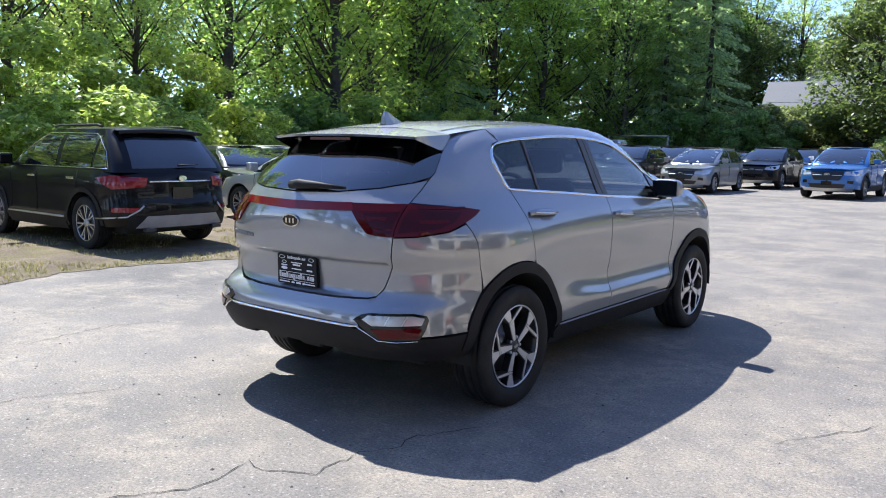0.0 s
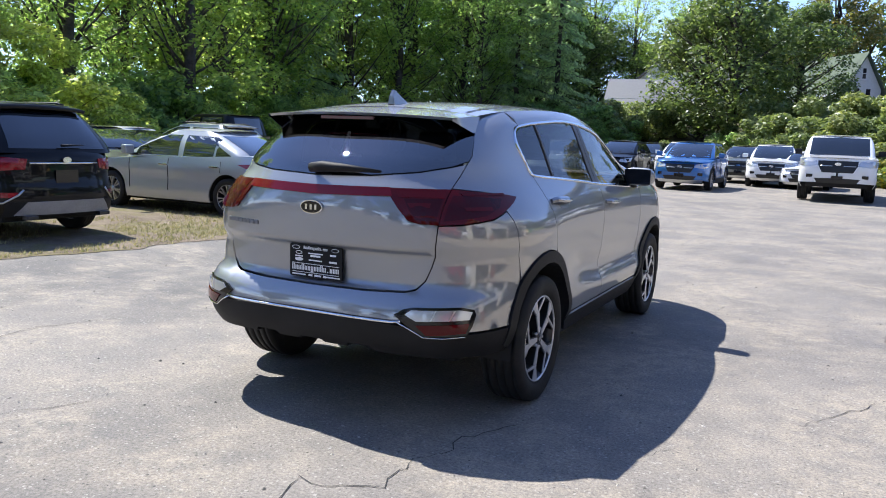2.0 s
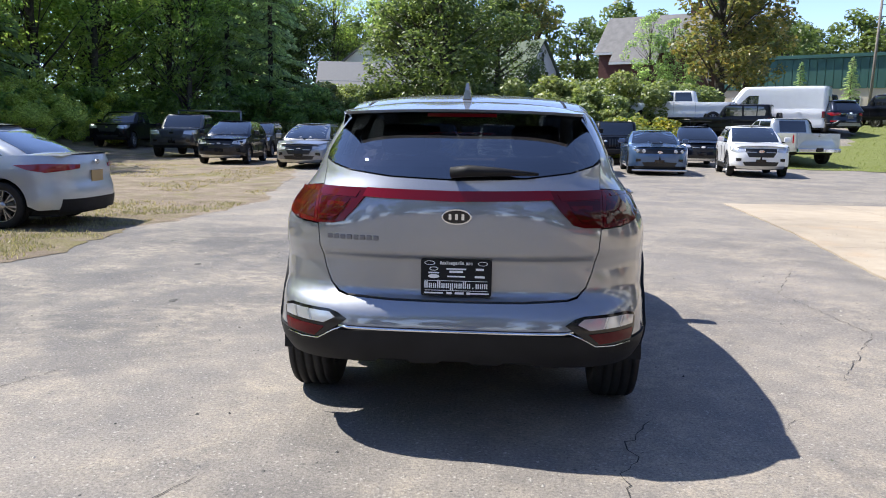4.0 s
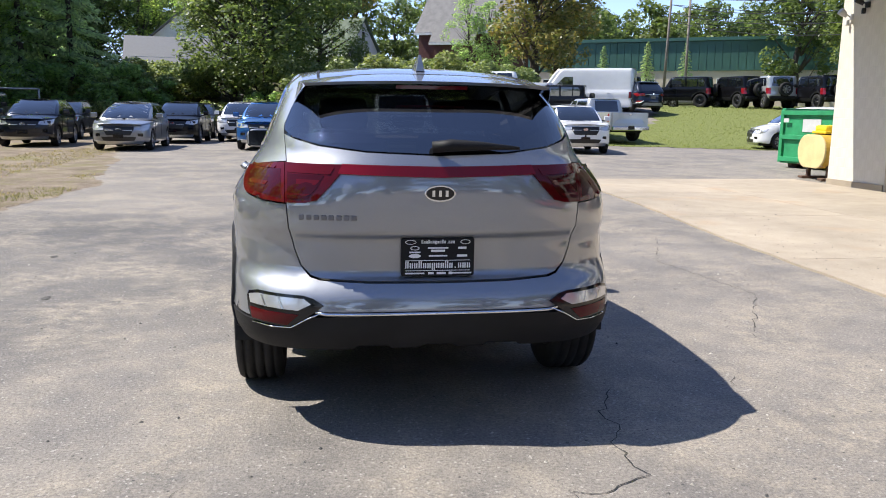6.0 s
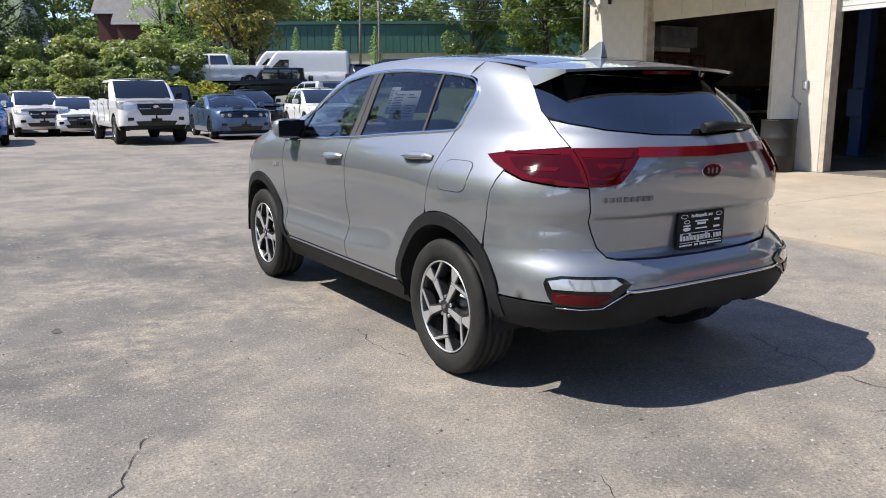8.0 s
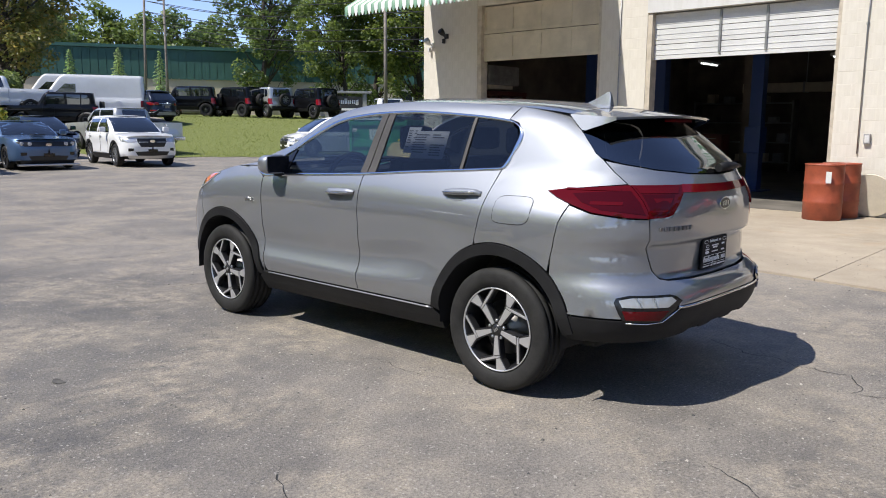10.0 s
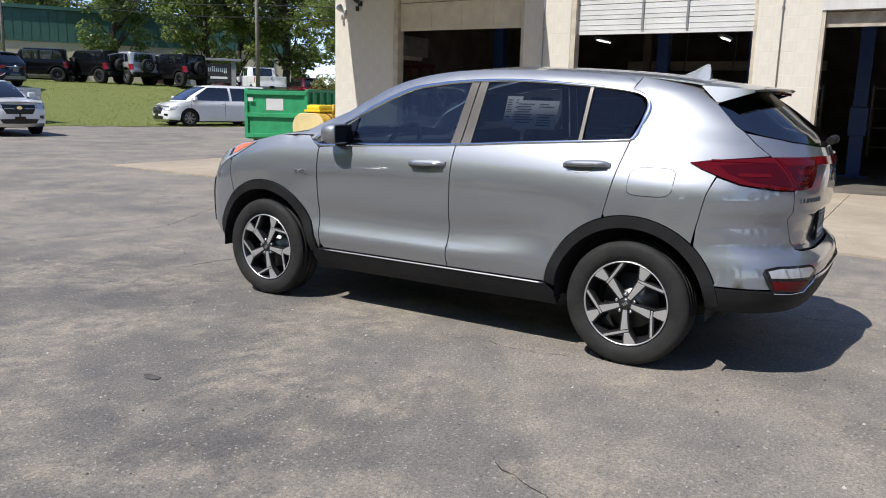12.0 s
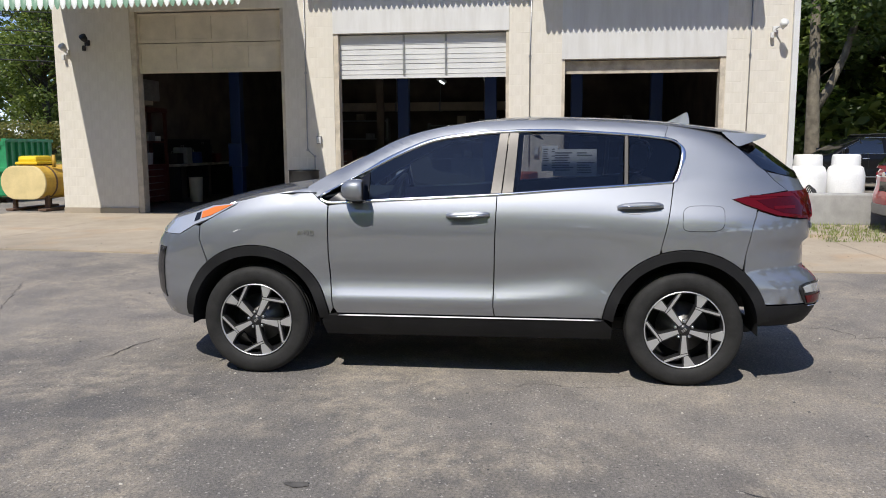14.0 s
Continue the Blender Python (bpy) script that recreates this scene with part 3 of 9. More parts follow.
        hl = pan("headlight", [("y", 1.44, 1.095), ("y", 1.62, 1.075), ("y", 1.80, 1.015), ("f", 0.66, 0.965), ("f", 0.60, 0.90), ("f", 0.70, 0.885), ("y", 1.86, 0.89), ("y", 1.74, 0.955), ("y", 1.62, 1.0)], M_CLEAR_LENS, sd, off=0.004)
        pan("amber_marker", [("y", 1.47, 1.085), ("y", 1.60, 1.068), ("y", 1.69, 1.035), ("y", 1.69, 0.995), ("y", 1.62, 1.015)], M_AMBER, sd, parent=hl, off=0.007)
        pan("headlight_bezel", [("y", 1.70, 1.035), ("y", 1.735, 1.025), ("y", 1.745, 0.972), ("y", 1.70, 0.99)], M_GLOSS_BLACK, sd, parent=hl, off=0.007)
        # arch cladding and sills
        pan("front_arch_trim", arc(AF[0], AF[1], RO, 2, 176, 30) + arc(AF[0], AF[1], RI, 176, 2, 26), M_CLAD, sd, off=0.012, depth=0.05, gap=0.001)
        pan("rear_arch_trim", arc(AR[0], AR[1], RO, 8, 172, 28) + arc(AR[0], AR[1], RI, 174, 6, 26), M_CLAD, sd, off=0.012, depth=0.05, gap=0.001)
        pan("sill", [("y", 0.86, 0.400), ("y", -0.86, 0.400), ("y", -0.91, 0.345), ("y", -0.91, 0.272), ("y", 0.88, 0.262), ("y", 0.90, 0.36)], M_CLAD, sd, off=0.010, depth=0.06, gap=0.0)
        part("sill_strip", ribbon(SKIN, dense([("y", 0.79, 0.398), ("y", -0.845, 0.398)]), 0.006, 0.012, sd), M_STRIP, car)
        # wheel wells
        for cy in (AF[0], AR[0]):
            bm = bmesh.new()
            rows = []
            for k in range(17):
                a = radians(-4 + 188 * k / 16)
                rows.append([Vector((sd * x, cy + 0.425 * math.cos(a), max(0.31, 0.345 + 0.425 * math.sin(a)))) for x in (0.90, 0.6)])
            bm = grid(rows)
            part("wheel_well", bm, M_GAP, car)
        # rear quarter
        q = [("y", -1.2655, bz(-1.262)), ("y", -1.2175, 0.976), ("y", -1.183, 0.835)] + arc(AR[0], AR[1], RO + 0.004, 73, 131, 12) + [("y", -1.672, 0.80), ("y", -1.708, 0.974), ("y", -1.742, 1.073), ("y", -1.66, 1.103), ("y", -1.60, 1.127), ("y", -1.68, 1.142), ("y", -1.81, 1.156), (0.640, 1.172), (0.6465, 1.23), (0.6545, 1.29), (0.656, 1.325), (0.626, 1.40)]
        q += [(0.585, 1.475), (0.570, 1.515), ("y", -1.575, 1.528), ("y", -1.40, 1.5555), ("y", -1.25, 1.570), ("y", -1.22, 1.50), ("y", -1.29, 1.480), ("y", -1.335, 1.42), ("y", -1.330, 1.38)]
        pan("quarter_panel", q, M_PAINT, sd)
        fl = [("y", -1.425 + 0.118 * math.copysign(abs(math.cos(t)) ** 0.45, math.cos(t)) - 0.012 * math.sin(t), 1.018 + 0.072 * math.copysign(abs(math.sin(t)) ** 0.45, math.sin(t))) for t in [2 * math.pi * k / 28 for k in range(28)]]
        fr = SKIN.outline(fl, sd)
        if sd < 0:
            part("fuel_flap_gap", skin_panel(SKIN, fr, off=0.0012, depth=0, gap=-0.003, step=0.03), M_GAP, car)
            part("fuel_flap", skin_panel(SKIN, fr, off=0.0022, depth=0.004, gap=0.0, step=0.03), M_PAINT, car, "flush painted fuel flap")
        # roof rail above the glass, a-pillar
        rail = smooth_path([("y", -1.25, 1.5695), ("y", -0.9, 1.593), ("y", -0.5, 1.608), ("y", -0.15, 1.603), ("y", 0.095, 1.58), ("y", 0.314, 1.535), ("y", 0.462, 1.485), ("y", 0.593, 1.420), ("y", 0.84, 1.295), ("y", 1.0, 1.195)], 4)
        low = [("y", 0.92, 1.135), ("y", 0.78, 1.215), ("y", 0.60, 1.315), ("y", 0.433, 1.402), ("y", 0.218, 1.488), ("y", 0.007, 1.523), ("y", -0.227, 1.543), ("y", -0.55, 1.548), ("y", -0.986, 1.523), ("y", -1.22, 1.495)]
        pan("roof_rail", rail + low, M_PAINT, sd, gap=0.001, step=0.025)
        # glass
        gf = [("y", 0.585, 1.118), ("y", 0.60, 1.30), ("y", 0.433, 1.386), ("y", 0.218, 1.472), ("y", 0.007, 1.508), ("y", -0.215, 1.526), ("y", -0.165, 1.155), ("y", 0.2, 1.138), ("y", 0.43, 1.126)]
        pan("front_window", gf, M_GLASS_FRONT, sd, off=-0.004, depth=0)
        gr = [("y", -0.335, 1.532), ("y", -0.55, 1.533), ("y", -0.975, 1.508), ("y", -0.965, 1.212), ("y", -0.62, 1.190), ("y", -0.305, 1.168)]
        rw = pan("rear_window", gr, M_GLASS_DARK, sd, off=-0.004, depth=0)
        gq = [("y", -1.005, 1.506), ("y", -1.22, 1.480), ("y", -1.285, 1.452), ("y", -1.312, 1.405), ("y", -1.295, 1.34), ("y", -1.255, 1.236), ("y", -1.0, 1.214)]
        pan("quarter_window", gq, M_GLASS_DARK, sd, off=-0.004, depth=0)
        pan("window_divider", [("y", -0.980, 1.510), ("y", -1.000, 1.508), ("y", -0.993, 1.212), ("y", -0.972, 1.210)], M_PILLAR, sd, off=0.002, gap=0)
        pan("door_pillar", [("y", -0.215, 1.530), ("y", -0.272, 1.538), ("y", -0.232, 1.160), ("y", -0.165, 1.152)], M_PILLAR, sd, off=0.001)
        pan("door_pillar", [("y", -0.276, 1.538), ("y", -0.335, 1.536), ("y", -0.305, 1.164), ("y", -0.236, 1.160)], M_PILLAR, sd, off=0.001)
        pan("mirror_corner", [("y", 0.86, 1.108), ("y", 0.60, 1.29), ("y", 0.585, 1.116), ("y", 0.72, 1.108)], M_GLOSS_BLACK, sd, off=0.001)
        chrome = smooth_path([("y", 0.90, 1.125), ("y", 0.84, 1.102), ("y", 0.72, 1.106), ("y", 0.43, 1.121), ("y", -0.205, 1.153), ("y", -0.62, 1.184), ("y", -1.20, 1.222), ("y", -1.272, 1.236), ("y", -1.302, 1.30), ("y", -1.330, 1.39), ("y", -1.318, 1.44), ("y", -1.27, 1.475), ("y", -1.20, 1.492), ("y", -0.986, 1.515), ("y", -0.55, 1.541), ("y", -0.227, 1.535), ("y", 0.007, 1.516), ("y", 0.218, 1.481), ("y", 0.433, 1.395), ("y", 0.60, 1.309), ("y", 0.78, 1.21), ("y", 0.90, 1.14)], 5)
        part("window_trim", ribbon(SKIN, chrome, 0.017, 0.005, sd), M_CHROME, car, "bright chrome window surround")
        # mirror
        mr = new("door_mirror")
        mr.parent = car
        mr.matrix_basis = Matrix.Translation((sd * 0.93, 0.645, 1.185)) @ Matrix.Rotation(radians(-sd * 8), 4, "Z")
        bm = bmesh.new()
        bmesh.ops.create_uvsphere(bm, u_segments=20, v_segments=12, radius=1)
        for v in bm.verts:
            v.co = Vector((math.copysign(abs(v.co.x) ** 0.6, v.co.x) * 0.115, (max(-0.35, v.co.y)) * 0.10, math.copysign(abs(v.co.z) ** 0.65, v.co.z) * 0.068))
        part("mirror_shell", bm, M_PAINT, mr, "body-coloured mirror shell", smooth=True)
        part("mirror_glass", box(-0.10, 0.10, -0.042, -0.036, -0.055, 0.055, 0.0), M_GLOSS_BLACK, mr)
        part("mirror_foot", box(-0.15 if sd > 0 else 0.02, -0.02 if sd > 0 else 0.15, -0.03, 0.04, -0.085, -0.035, 0.012), M_CLAD, mr)
        # tail lamp: outer lens wraps the corner
        tl = new("tail_lamp")
        tl.parent = car
        pan("outer_lens", [(0.6402, 1.163), ("y", -1.90, 1.157), ("y", -1.81, 1.149), ("y", -1.68, 1.137), ("y", -1.603, 1.125), ("y", -1.66, 1.098), ("y", -1.76, 1.062), ("y", -1.86, 1.030), (0.73, 1.008), (0.6402, 1.003)], M_RED_LENS, sd, parent=tl, off=0.010, depth=0.012, gap=0.0006, step=0.022)
        il = pan("inner_lens", [(0.6388, 1.163), (0.39, 1.165), (0.41, 1.128), (0.455, 1.075), (0.51, 1.018), (0.56, 1.006), (0.6388, 1.003)], M_RED_DEEP, sd, parent=tl, off=0.010, depth=0.012, gap=0.0006, step=0.022)
        pan("lens_field", [(0.627, 1.118), (0.475, 1.118), (0.505, 1.070), (0.545, 1.024), (0.627, 1.020)], M_RED_DARK, sd, parent=tl, off=0.0118, depth=0.003, gap=0, step=0.03)
        pan("lens_field", [(0.655, 1.135), ("y", -1.90, 1.130), ("y", -1.74, 1.116), ("y", -1.80, 1.076), ("y", -1.90, 1.042), (0.655, 1.022)], M_RED_DARK, sd, parent=tl, off=0.0118, depth=0.003, gap=0, step=0.03)
        for za, zb, xa, xb in ((1.122, 1.152, 0.43, 0.63), (1.032, 1.044, 0.53, 0.63), (1.078, 1.100, 0.49, 0.59)):
            pan("light_guide", [(xa, zb), (xa + 0.02, za), (xb, za), (xb, zb)], M_RED_LENS, sd, parent=tl, off=0.0125, depth=0.004, step=0.05)
        for za, zb, ya, yb in ((1.064, 1.082, -1.84, -1.98), (1.132, 1.144, -1.70, -1.95)):
            pan("light_guide", [("y", ya, zb), ("y", ya, za), ("y", yb, za), ("y", yb, zb)], M_RED_LENS, sd, parent=tl, off=0.0135, depth=0.004, step=0.05)
        # fog lamp group
        fg = new("fog_lamp")
        fg.parent = car
        pan("bezel", [(0.485, 0.583), (0.53, 0.612), (0.57, 0.622), (0.76, 0.626), (0.802, 0.613), (0.810, 0.590), (0.803, 0.535), (0.788, 0.499), (0.63, 0.490), (0.575, 0.520)], M_GLOSS_BLACK, sd, parent=fg, off=0.009, depth=0.02, gap=0, step=0.02)
        pan("clear_lens", [(0.535, 0.588), (0.565, 0.611), (0.755, 0.616), (0.797, 0.604), (0.790, 0.568), (0.590, 0.560)], M_CLEAR_LENS, sd, parent=fg, off=0.015, step=0.02)
        for x in (0.665, 0.735):
            pan("lens_rib", [(x, 0.612), (x + 0.006, 0.612), (x - 0.010, 0.566), (x - 0.016, 0.566)], M_SATIN, sd, parent=fg, off=0.0165, depth=0.002, gap=0, step=0.05)
        pan("reflector", [(0.585, 0.544), (0.792, 0.552), (0.783, 0.508), (0.635, 0.498)], M_RED_LENS, sd, parent=fg, off=0.015, step=0.02)
        part("bezel_trim", ribbon(SKIN, [("s", SKIN.s_x(x, z), z) for x, z in ((0.50, 0.552), (0.555, 0.528), (0.62, 0.490), (0.70, 0.486), (0.78, 0.492))], 0.006, 0.014, sd), M_CHROME, fg)
        for cy, fz in ((AR[0], "rear"), (AF[0], "front")):
            build_wheel("wheel", 0.347, 0.225, 0.236, car, sd * 0.805, cy, sd, turn=(0.66 if sd < 0 else 0.30) if cy < 0 else (0.78 if sd < 0 else 0.45))
    # badge on the fenders
    p = SKIN.P(-SKIN.s_y(0.985, 0.915), 0.915, 0.004)
    text_mesh("AWD", 0.045, M_SATIN, car, Matrix.Translation(p) @ Matrix.Rotation(radians(-90), 4, "Z") @ Matrix.Rotation(radians(90), 4, "X"), "badge_letters")

    # rear end
    half = [(0.0, 0.672), (0.30, 0.675), (0.50, 0.684), (0.540, 0.694), (0.579, 0.735), (0.604, 0.80), (0.629, 0.90), (0.637, 1.0), (0.6385, 1.17), (0.645, 1.23), (0.652, 1.285), (0.61, 1.268), (0.50, 1.240), (0.30, 1.218), (0.0, 1.207)]

    def both(h):
        return h + [(-x, z) for x, z in h[::-1] if abs(x) > 1e-6]
    gate = part("tailgate", skin_panel(SKIN, SKIN.outline(both(half)), step=0.016), M_PAINT, car)
    bar = [(0.0, 1.117), (0.42, 1.128), (0.40, 1.166), (0.0, 1.160)]
    part("light_bar", skin_panel(SKIN, SKIN.outline(both(bar)), off=0.011, depth=0.02, gap=0), M_RED_BAR, gate, "full-width glossy red light bar")
    rg = [(0.0, 1.211), (0.30, 1.222), (0.50, 1.244), (0.61, 1.272), (0.654, 1.300), (0.654, 1.325), (0.626, 1.40), (0.592, 1.475), (0.565, 1.508), (0.50, 1.514), (0.0, 1.516)]
    part("rear_glass", skin_panel(SKIN, SKIN.outline(both(rg)), off=0.0, depth=0, gap=0.002), M_GLASS_REAR, gate, "tinted rear window")
    # wiper
    wp = [Vector((x, SKIN._p(abs(SKIN.s_x(x, z)), z).y - 0.03 - o, z)) for x, z, o in ((-0.03, 1.243, 0.0), (0.05, 1.252, 0.02), (0.18, 1.250, 0.012), (0.35, 1.240, 0.0))]
    wb = bmesh.new()
    add_tube(wb, wp, [0.024, 0.026, 0.018, 0.007], 8)
    part("rear_wiper", wb, M_CLAD, gate)
    # oval badge with plain bright bars
    eb = Matrix.Translation((0, SKIN.rear(1.053) - 0.002, 1.053)) @ Matrix.Rotation(radians(90), 4, "X")
    oval = [(0.066 * math.cos(2 * math.pi * k / 32), 0.034 * math.sin(2 * math.pi * k / 32)) for k in range(32)]
    em = part("emblem", prism(oval, 0.0, 0.008, lambda u, v, d: eb @ Vector((u, v, d)), 0.002), M_CHROME, gate, "oval bright-rimmed badge")
    part("emblem_field", prism([(u * 0.9, v * 0.84) for u, v in oval], 0.0, 0.0095, lambda u, v, d: eb @ Vector((u, v, d))), M_GLOSS_BLACK, em)
    for u0 in (-0.034, -0.006, 0.022):
        part("emblem_bar", prism([(u0, -0.013), (u0 + 0.012, -0.013), (u0 + 0.012, 0.013), (u0, 0.013)], 0.009, 0.0115, lambda u, v, d: eb @ Vector((u, v, d))), M_CHROME, em)
    # model badge as plain bars
    for k in range(8):
        x = -0.575 + 0.031 * k
        a = SKIN.P(SKIN.s_x(x, 0.948), 0.948, 0.003)
        part("badge_bar", box(a.x - 0.0115, a.x + 0.0115, a.y - 0.003, a.y + 0.006, a.z - 0.011, a.z + 0.011, 0.003), M_STRIP, gate)
    # dealer plate in its black frame
    pl = Matrix.Translation((0, -2.152, 0.776)) @ Matrix.Rotation(radians(90 + 1), 4, "X")

    def on_plate(u, v, d):
        return pl @ Vector((u, v, d))

    def rr(w, h, r=0.01):
        o = []
        for cx, cy, a0 in ((w - r, h - r, 0), (-w + r, h - r, 90), (-w + r, -h + r, 180), (w - r, -h + r, 270)):
            o += [(cx + r * math.cos(radians(a0 + a)), cy + r * math.sin(radians(a0 + a))) for a in (0, 30, 60, 90)]
        return o
    plate = part("plate_insert", prism(rr(0.158, 0.083), 0, 0.012, on_plate, 0.003), M_PLATE, gate, "black dealer plate insert with white print")
    print_bars("txxtxxgxxtx.xxx", 0.286, 0.031, M_INK_WHITE, plate, pl @ Matrix.Translation((0, -0.035, 0.0128)), "print_line")
    print_bars("txxtxxgxxtx.xxx", 0.146, 0.016, M_INK_WHITE, plate, pl @ Matrix.Translation((0, 0.066, 0.0128)), "print_line")
    marks = bmesh.new()
    for u, v, w, h in ((-0.118, 0.066, 0.024, 0.010), (0.118, 0.066, 0.022, 0.010), (-0.10, 0.040, 0.02, 0.009), (-0.10, 0.022, 0.024, 0.004), (0, 0.040, 0.044, 0.004), (0, 0.028, 0.03, 0.006), (0.105, 0.040, 0.018, 0.006), (-0.10, 0.006, 0.026, 0.009), (0.0, 0.006, 0.04, 0.004), (0.105, 0.006, 0.022, 0.006), (0, -0.014, 0.14, 0.0015), (0, -0.058, 0.14, 0.0015), (-0.10, -0.070, 0.042, 0.004), (-0.03, -0.070, 0.012, 0.006), (0.015, -0.070, 0.02, 0.006), (0.055, -0.070, 0.008, 0.007), (0.105, -0.070, 0.042, 0.004)):
        add_prism(marks, [(u - w, v - h * 0.8), (u + w, v - h * 0.8), (u + w, v + h * 0.8), (u - w, v + h * 0.8)] if h < 0.008 else [(u + w * math.cos(a), v + h * math.sin(a)) for a in [2 * math.pi * k / 14 for k in range(14)]], 0.0125, 0.0135, on_plate)
    part("lettering_bar", marks, M_INK_WHITE, plate)
    ov = bmesh.new()
    for u, v, w, h in ((-0.118, 0.066, 0.021, 0.0075), (0.118, 0.066, 0.019, 0.0075), (-0.10, 0.040, 0.016, 0.006)):
        add_prism(ov, [(u + w * math.cos(a), v + h * math.sin(a)) for a in [2 * math.pi * k / 14 for k in range(14)]], 0.0130, 0.0140, on_plate)
    part("mark_field", ov, M_PLATE, plate)
    # bumper: painted upper, chrome strip, black lower with a toothed skirt
    up = [(0.0, 0.556), (0.30, 0.556), (0.52, 0.556), (0.58, 0.53), (0.70, 0.51), (0.80, 0.508), ("y", -1.86, 0.51), ("y", -1.752, 0.512)] + arc(AR[0], AR[1], RO + 0.004, 159, 133, 6)
    up += [("y", -1.6745, 0.80), ("y", -1.7105, 0.974), ("y", -1.746, 1.062), ("y", -1.86, 1.026), (0.73, 1.004), (0.640, 0.999), (0.632, 0.90), (0.607, 0.80), (0.582, 0.732), (0.543, 0.688), (0.50, 0.678), (0.30, 0.669), (0.0, 0.666)]
    right = SKIN.outline(up)
    full = right[:next(k for k in range(1, len(right)) if abs(right[k][0]) < 1e-6) + 1] if any(abs(p[0]) < 1e-6 for p in right[1:]) else right
    full = full + [(-s, z) for s, z in full[::-1] if abs(s) > 1e-6]
    part("rear_bumper", skin_panel(SKIN, full, step=0.035), M_PAINT, car)
    low = [(0.0, 0.400), (0.06, 0.400), (0.08, 0.385), (0.20, 0.385), (0.22, 0.405), (0.34, 0.405), (0.36, 0.385), (0.60, 0.375), ("y", -1.90, 0.372), ("y", -1.765, 0.372), ("y", -1.765, 0.40)] + arc(AR[0], AR[1], RO, 171, 160, 3) + [("y", -1.80, 0.501), (0.80, 0.498), (0.62, 0.496), (0.555, 0.533), (0.30, 0.540), (0.0, 0.540)]
    right = SKIN.outline(low)
    k0 = next(k for k in range(1, len(right)) if abs(right[k][0]) < 1e-6)
    full = right[:k0 + 1] + [(-s, z) for s, z in right[:k0 + 1][::-1] if abs(s) > 1e-6]
    part("bumper_skirt", skin_panel(SKIN, full, step=0.035, off=0.004, depth=0.12), M_CLAD, car, "matt black lower bumper")
    part("bumper_strip", ribbon(SKIN, [("s", SKIN.s_x(x, 0.548), 0.548 if abs(x) < 0.5 else 0.556) for x in np.linspace(-0.52, 0.52, 25)], 0.012, 0.012, 1), M_CHROME, car, "bright chrome bumper strip")
    for x in (-0.42, -0.14, 0.14, 0.42):
        part("diffuser_fin", box(x - 0.055, x + 0.055, -2.155, -2.06, 0.372, 0.41, 0.012), M_CLAD, car)
    # roof, spoiler, screen, hood
    rows = []
    for k in range(36):
        y = 0.12 - (1.70 * k / 35)
        ze = SKIN.top(y) - 0.006
        xe = SKIN.w(y, ze)
        zc = SKIN.top(y) + 0.012 + 0.024 * min(1.0, (0.12 - y) / 0.5)
        rows.append([Vector((xe * q, y, ze + (zc - ze) * (1 - abs(q) ** 2.6))) for q in np.linspace(-1, 1, 29)])
    roof = grid(rows)
    bmesh.ops.recalc_face_normals(roof, faces=roof.faces)
    part("roof_panel", roof, M_PAINT, car)
    for sx in (-0.50, 0.50):
        seams = bmesh.new()
        for a, b in zip(np.linspace(0.0, -1.55, 24), np.linspace(0.0, -1.55, 24)[1:]):
            va = []
            for y, dx in ((a, -0.006), (a, 0.006), (b, 0.006), (b, -0.006)):
                ze, zc = SKIN.top(y) - 0.006, SKIN.top(y) + 0.012 + 0.024 * min(1.0, (0.12 - y) / 0.5)
                qx = (sx + dx) / SKIN.w(y, ze)
                va.append(seams.verts.new((sx + dx, y, ze + (zc - ze) * (1 - abs(qx) ** 2.6) + 0.003)))
            seams.faces.new(va)
        part("roof_seam", seams, M_CLAD, car)
    rows, under = [], []
    for k in range(13):
        v = k / 12
        row, low_row = [], []
        for q in np.linspace(-1, 1, 27):
            yt = -1.935 + 0.095 * abs(q) ** 2.4
            y = -1.575 + (yt + 1.575) * v
            xe = 0.588 - 0.022 * v
            ze, zc = 1.526, 1.568
            z0 = ze + (zc - ze) * (1 - abs(q) ** 2.6)
            z1 = 1.508 + 0.014 * (1 - abs(q) ** 2.2)
            z = z0 + (z1 - z0) * (v ** 1.15)
            row.append(Vector((xe * q, y, z)))
            low_row.append(Vector((xe * q * 0.985, y + 0.012 * v, z - 0.012 - 0.035 * (1 - v))))
        rows.append(row)
        under.append(low_row)
    sp = grid(rows)
    bmesh.ops.recalc_face_normals(sp, faces=sp.faces)
    spoiler = part("roof_spoiler", sp, M_PAINT, car, "body-coloured roof spoiler")
    edge = bmesh.new()
    for a, b in zip(range(26), range(1, 27)):
        f = edge.faces.new([edge.verts.new(p) for p in (rows[-1][a], rows[-1][b], under[-1][b], under[-1][a])])
    part("spoiler_lip", edge, M_PAINT, spoiler)
    part("spoiler_underside", grid(under), M_GLOSS_BLACK, spoiler)
    part("brake_light", box(-0.16, 0.16, -1.915, -1.905, 1.488, 1.503), M_RED_DEEP, spoiler)
    for sd in (1, -1):
        ra, rb = [], []
        tip = rows[12][-1 if sd > 0 else 0]
        root_p = rows[0][-1 if sd > 0 else 0] + Vector((sd * 0.004, 0, -0.004))
        heel = SKIN.P(sd * SKIN.s_x(0.610, 1.432), 1.432, 0.005)
        for k in range(13):
            v = k / 12
            ra.append(rows[k][-1 if sd > 0 else 0] + Vector((sd * 0.002, 0, 0)))
            rb.append(root_p.lerp(heel, v / 0.55) if v < 0.55 else heel.lerp(tip - Vector((0, 0, 0.014)), (v - 0.55) / 0.45))
        fin = grid([ra, rb])
        part("spoiler_side", fin, M_PAINT, spoiler)
        cheek = []
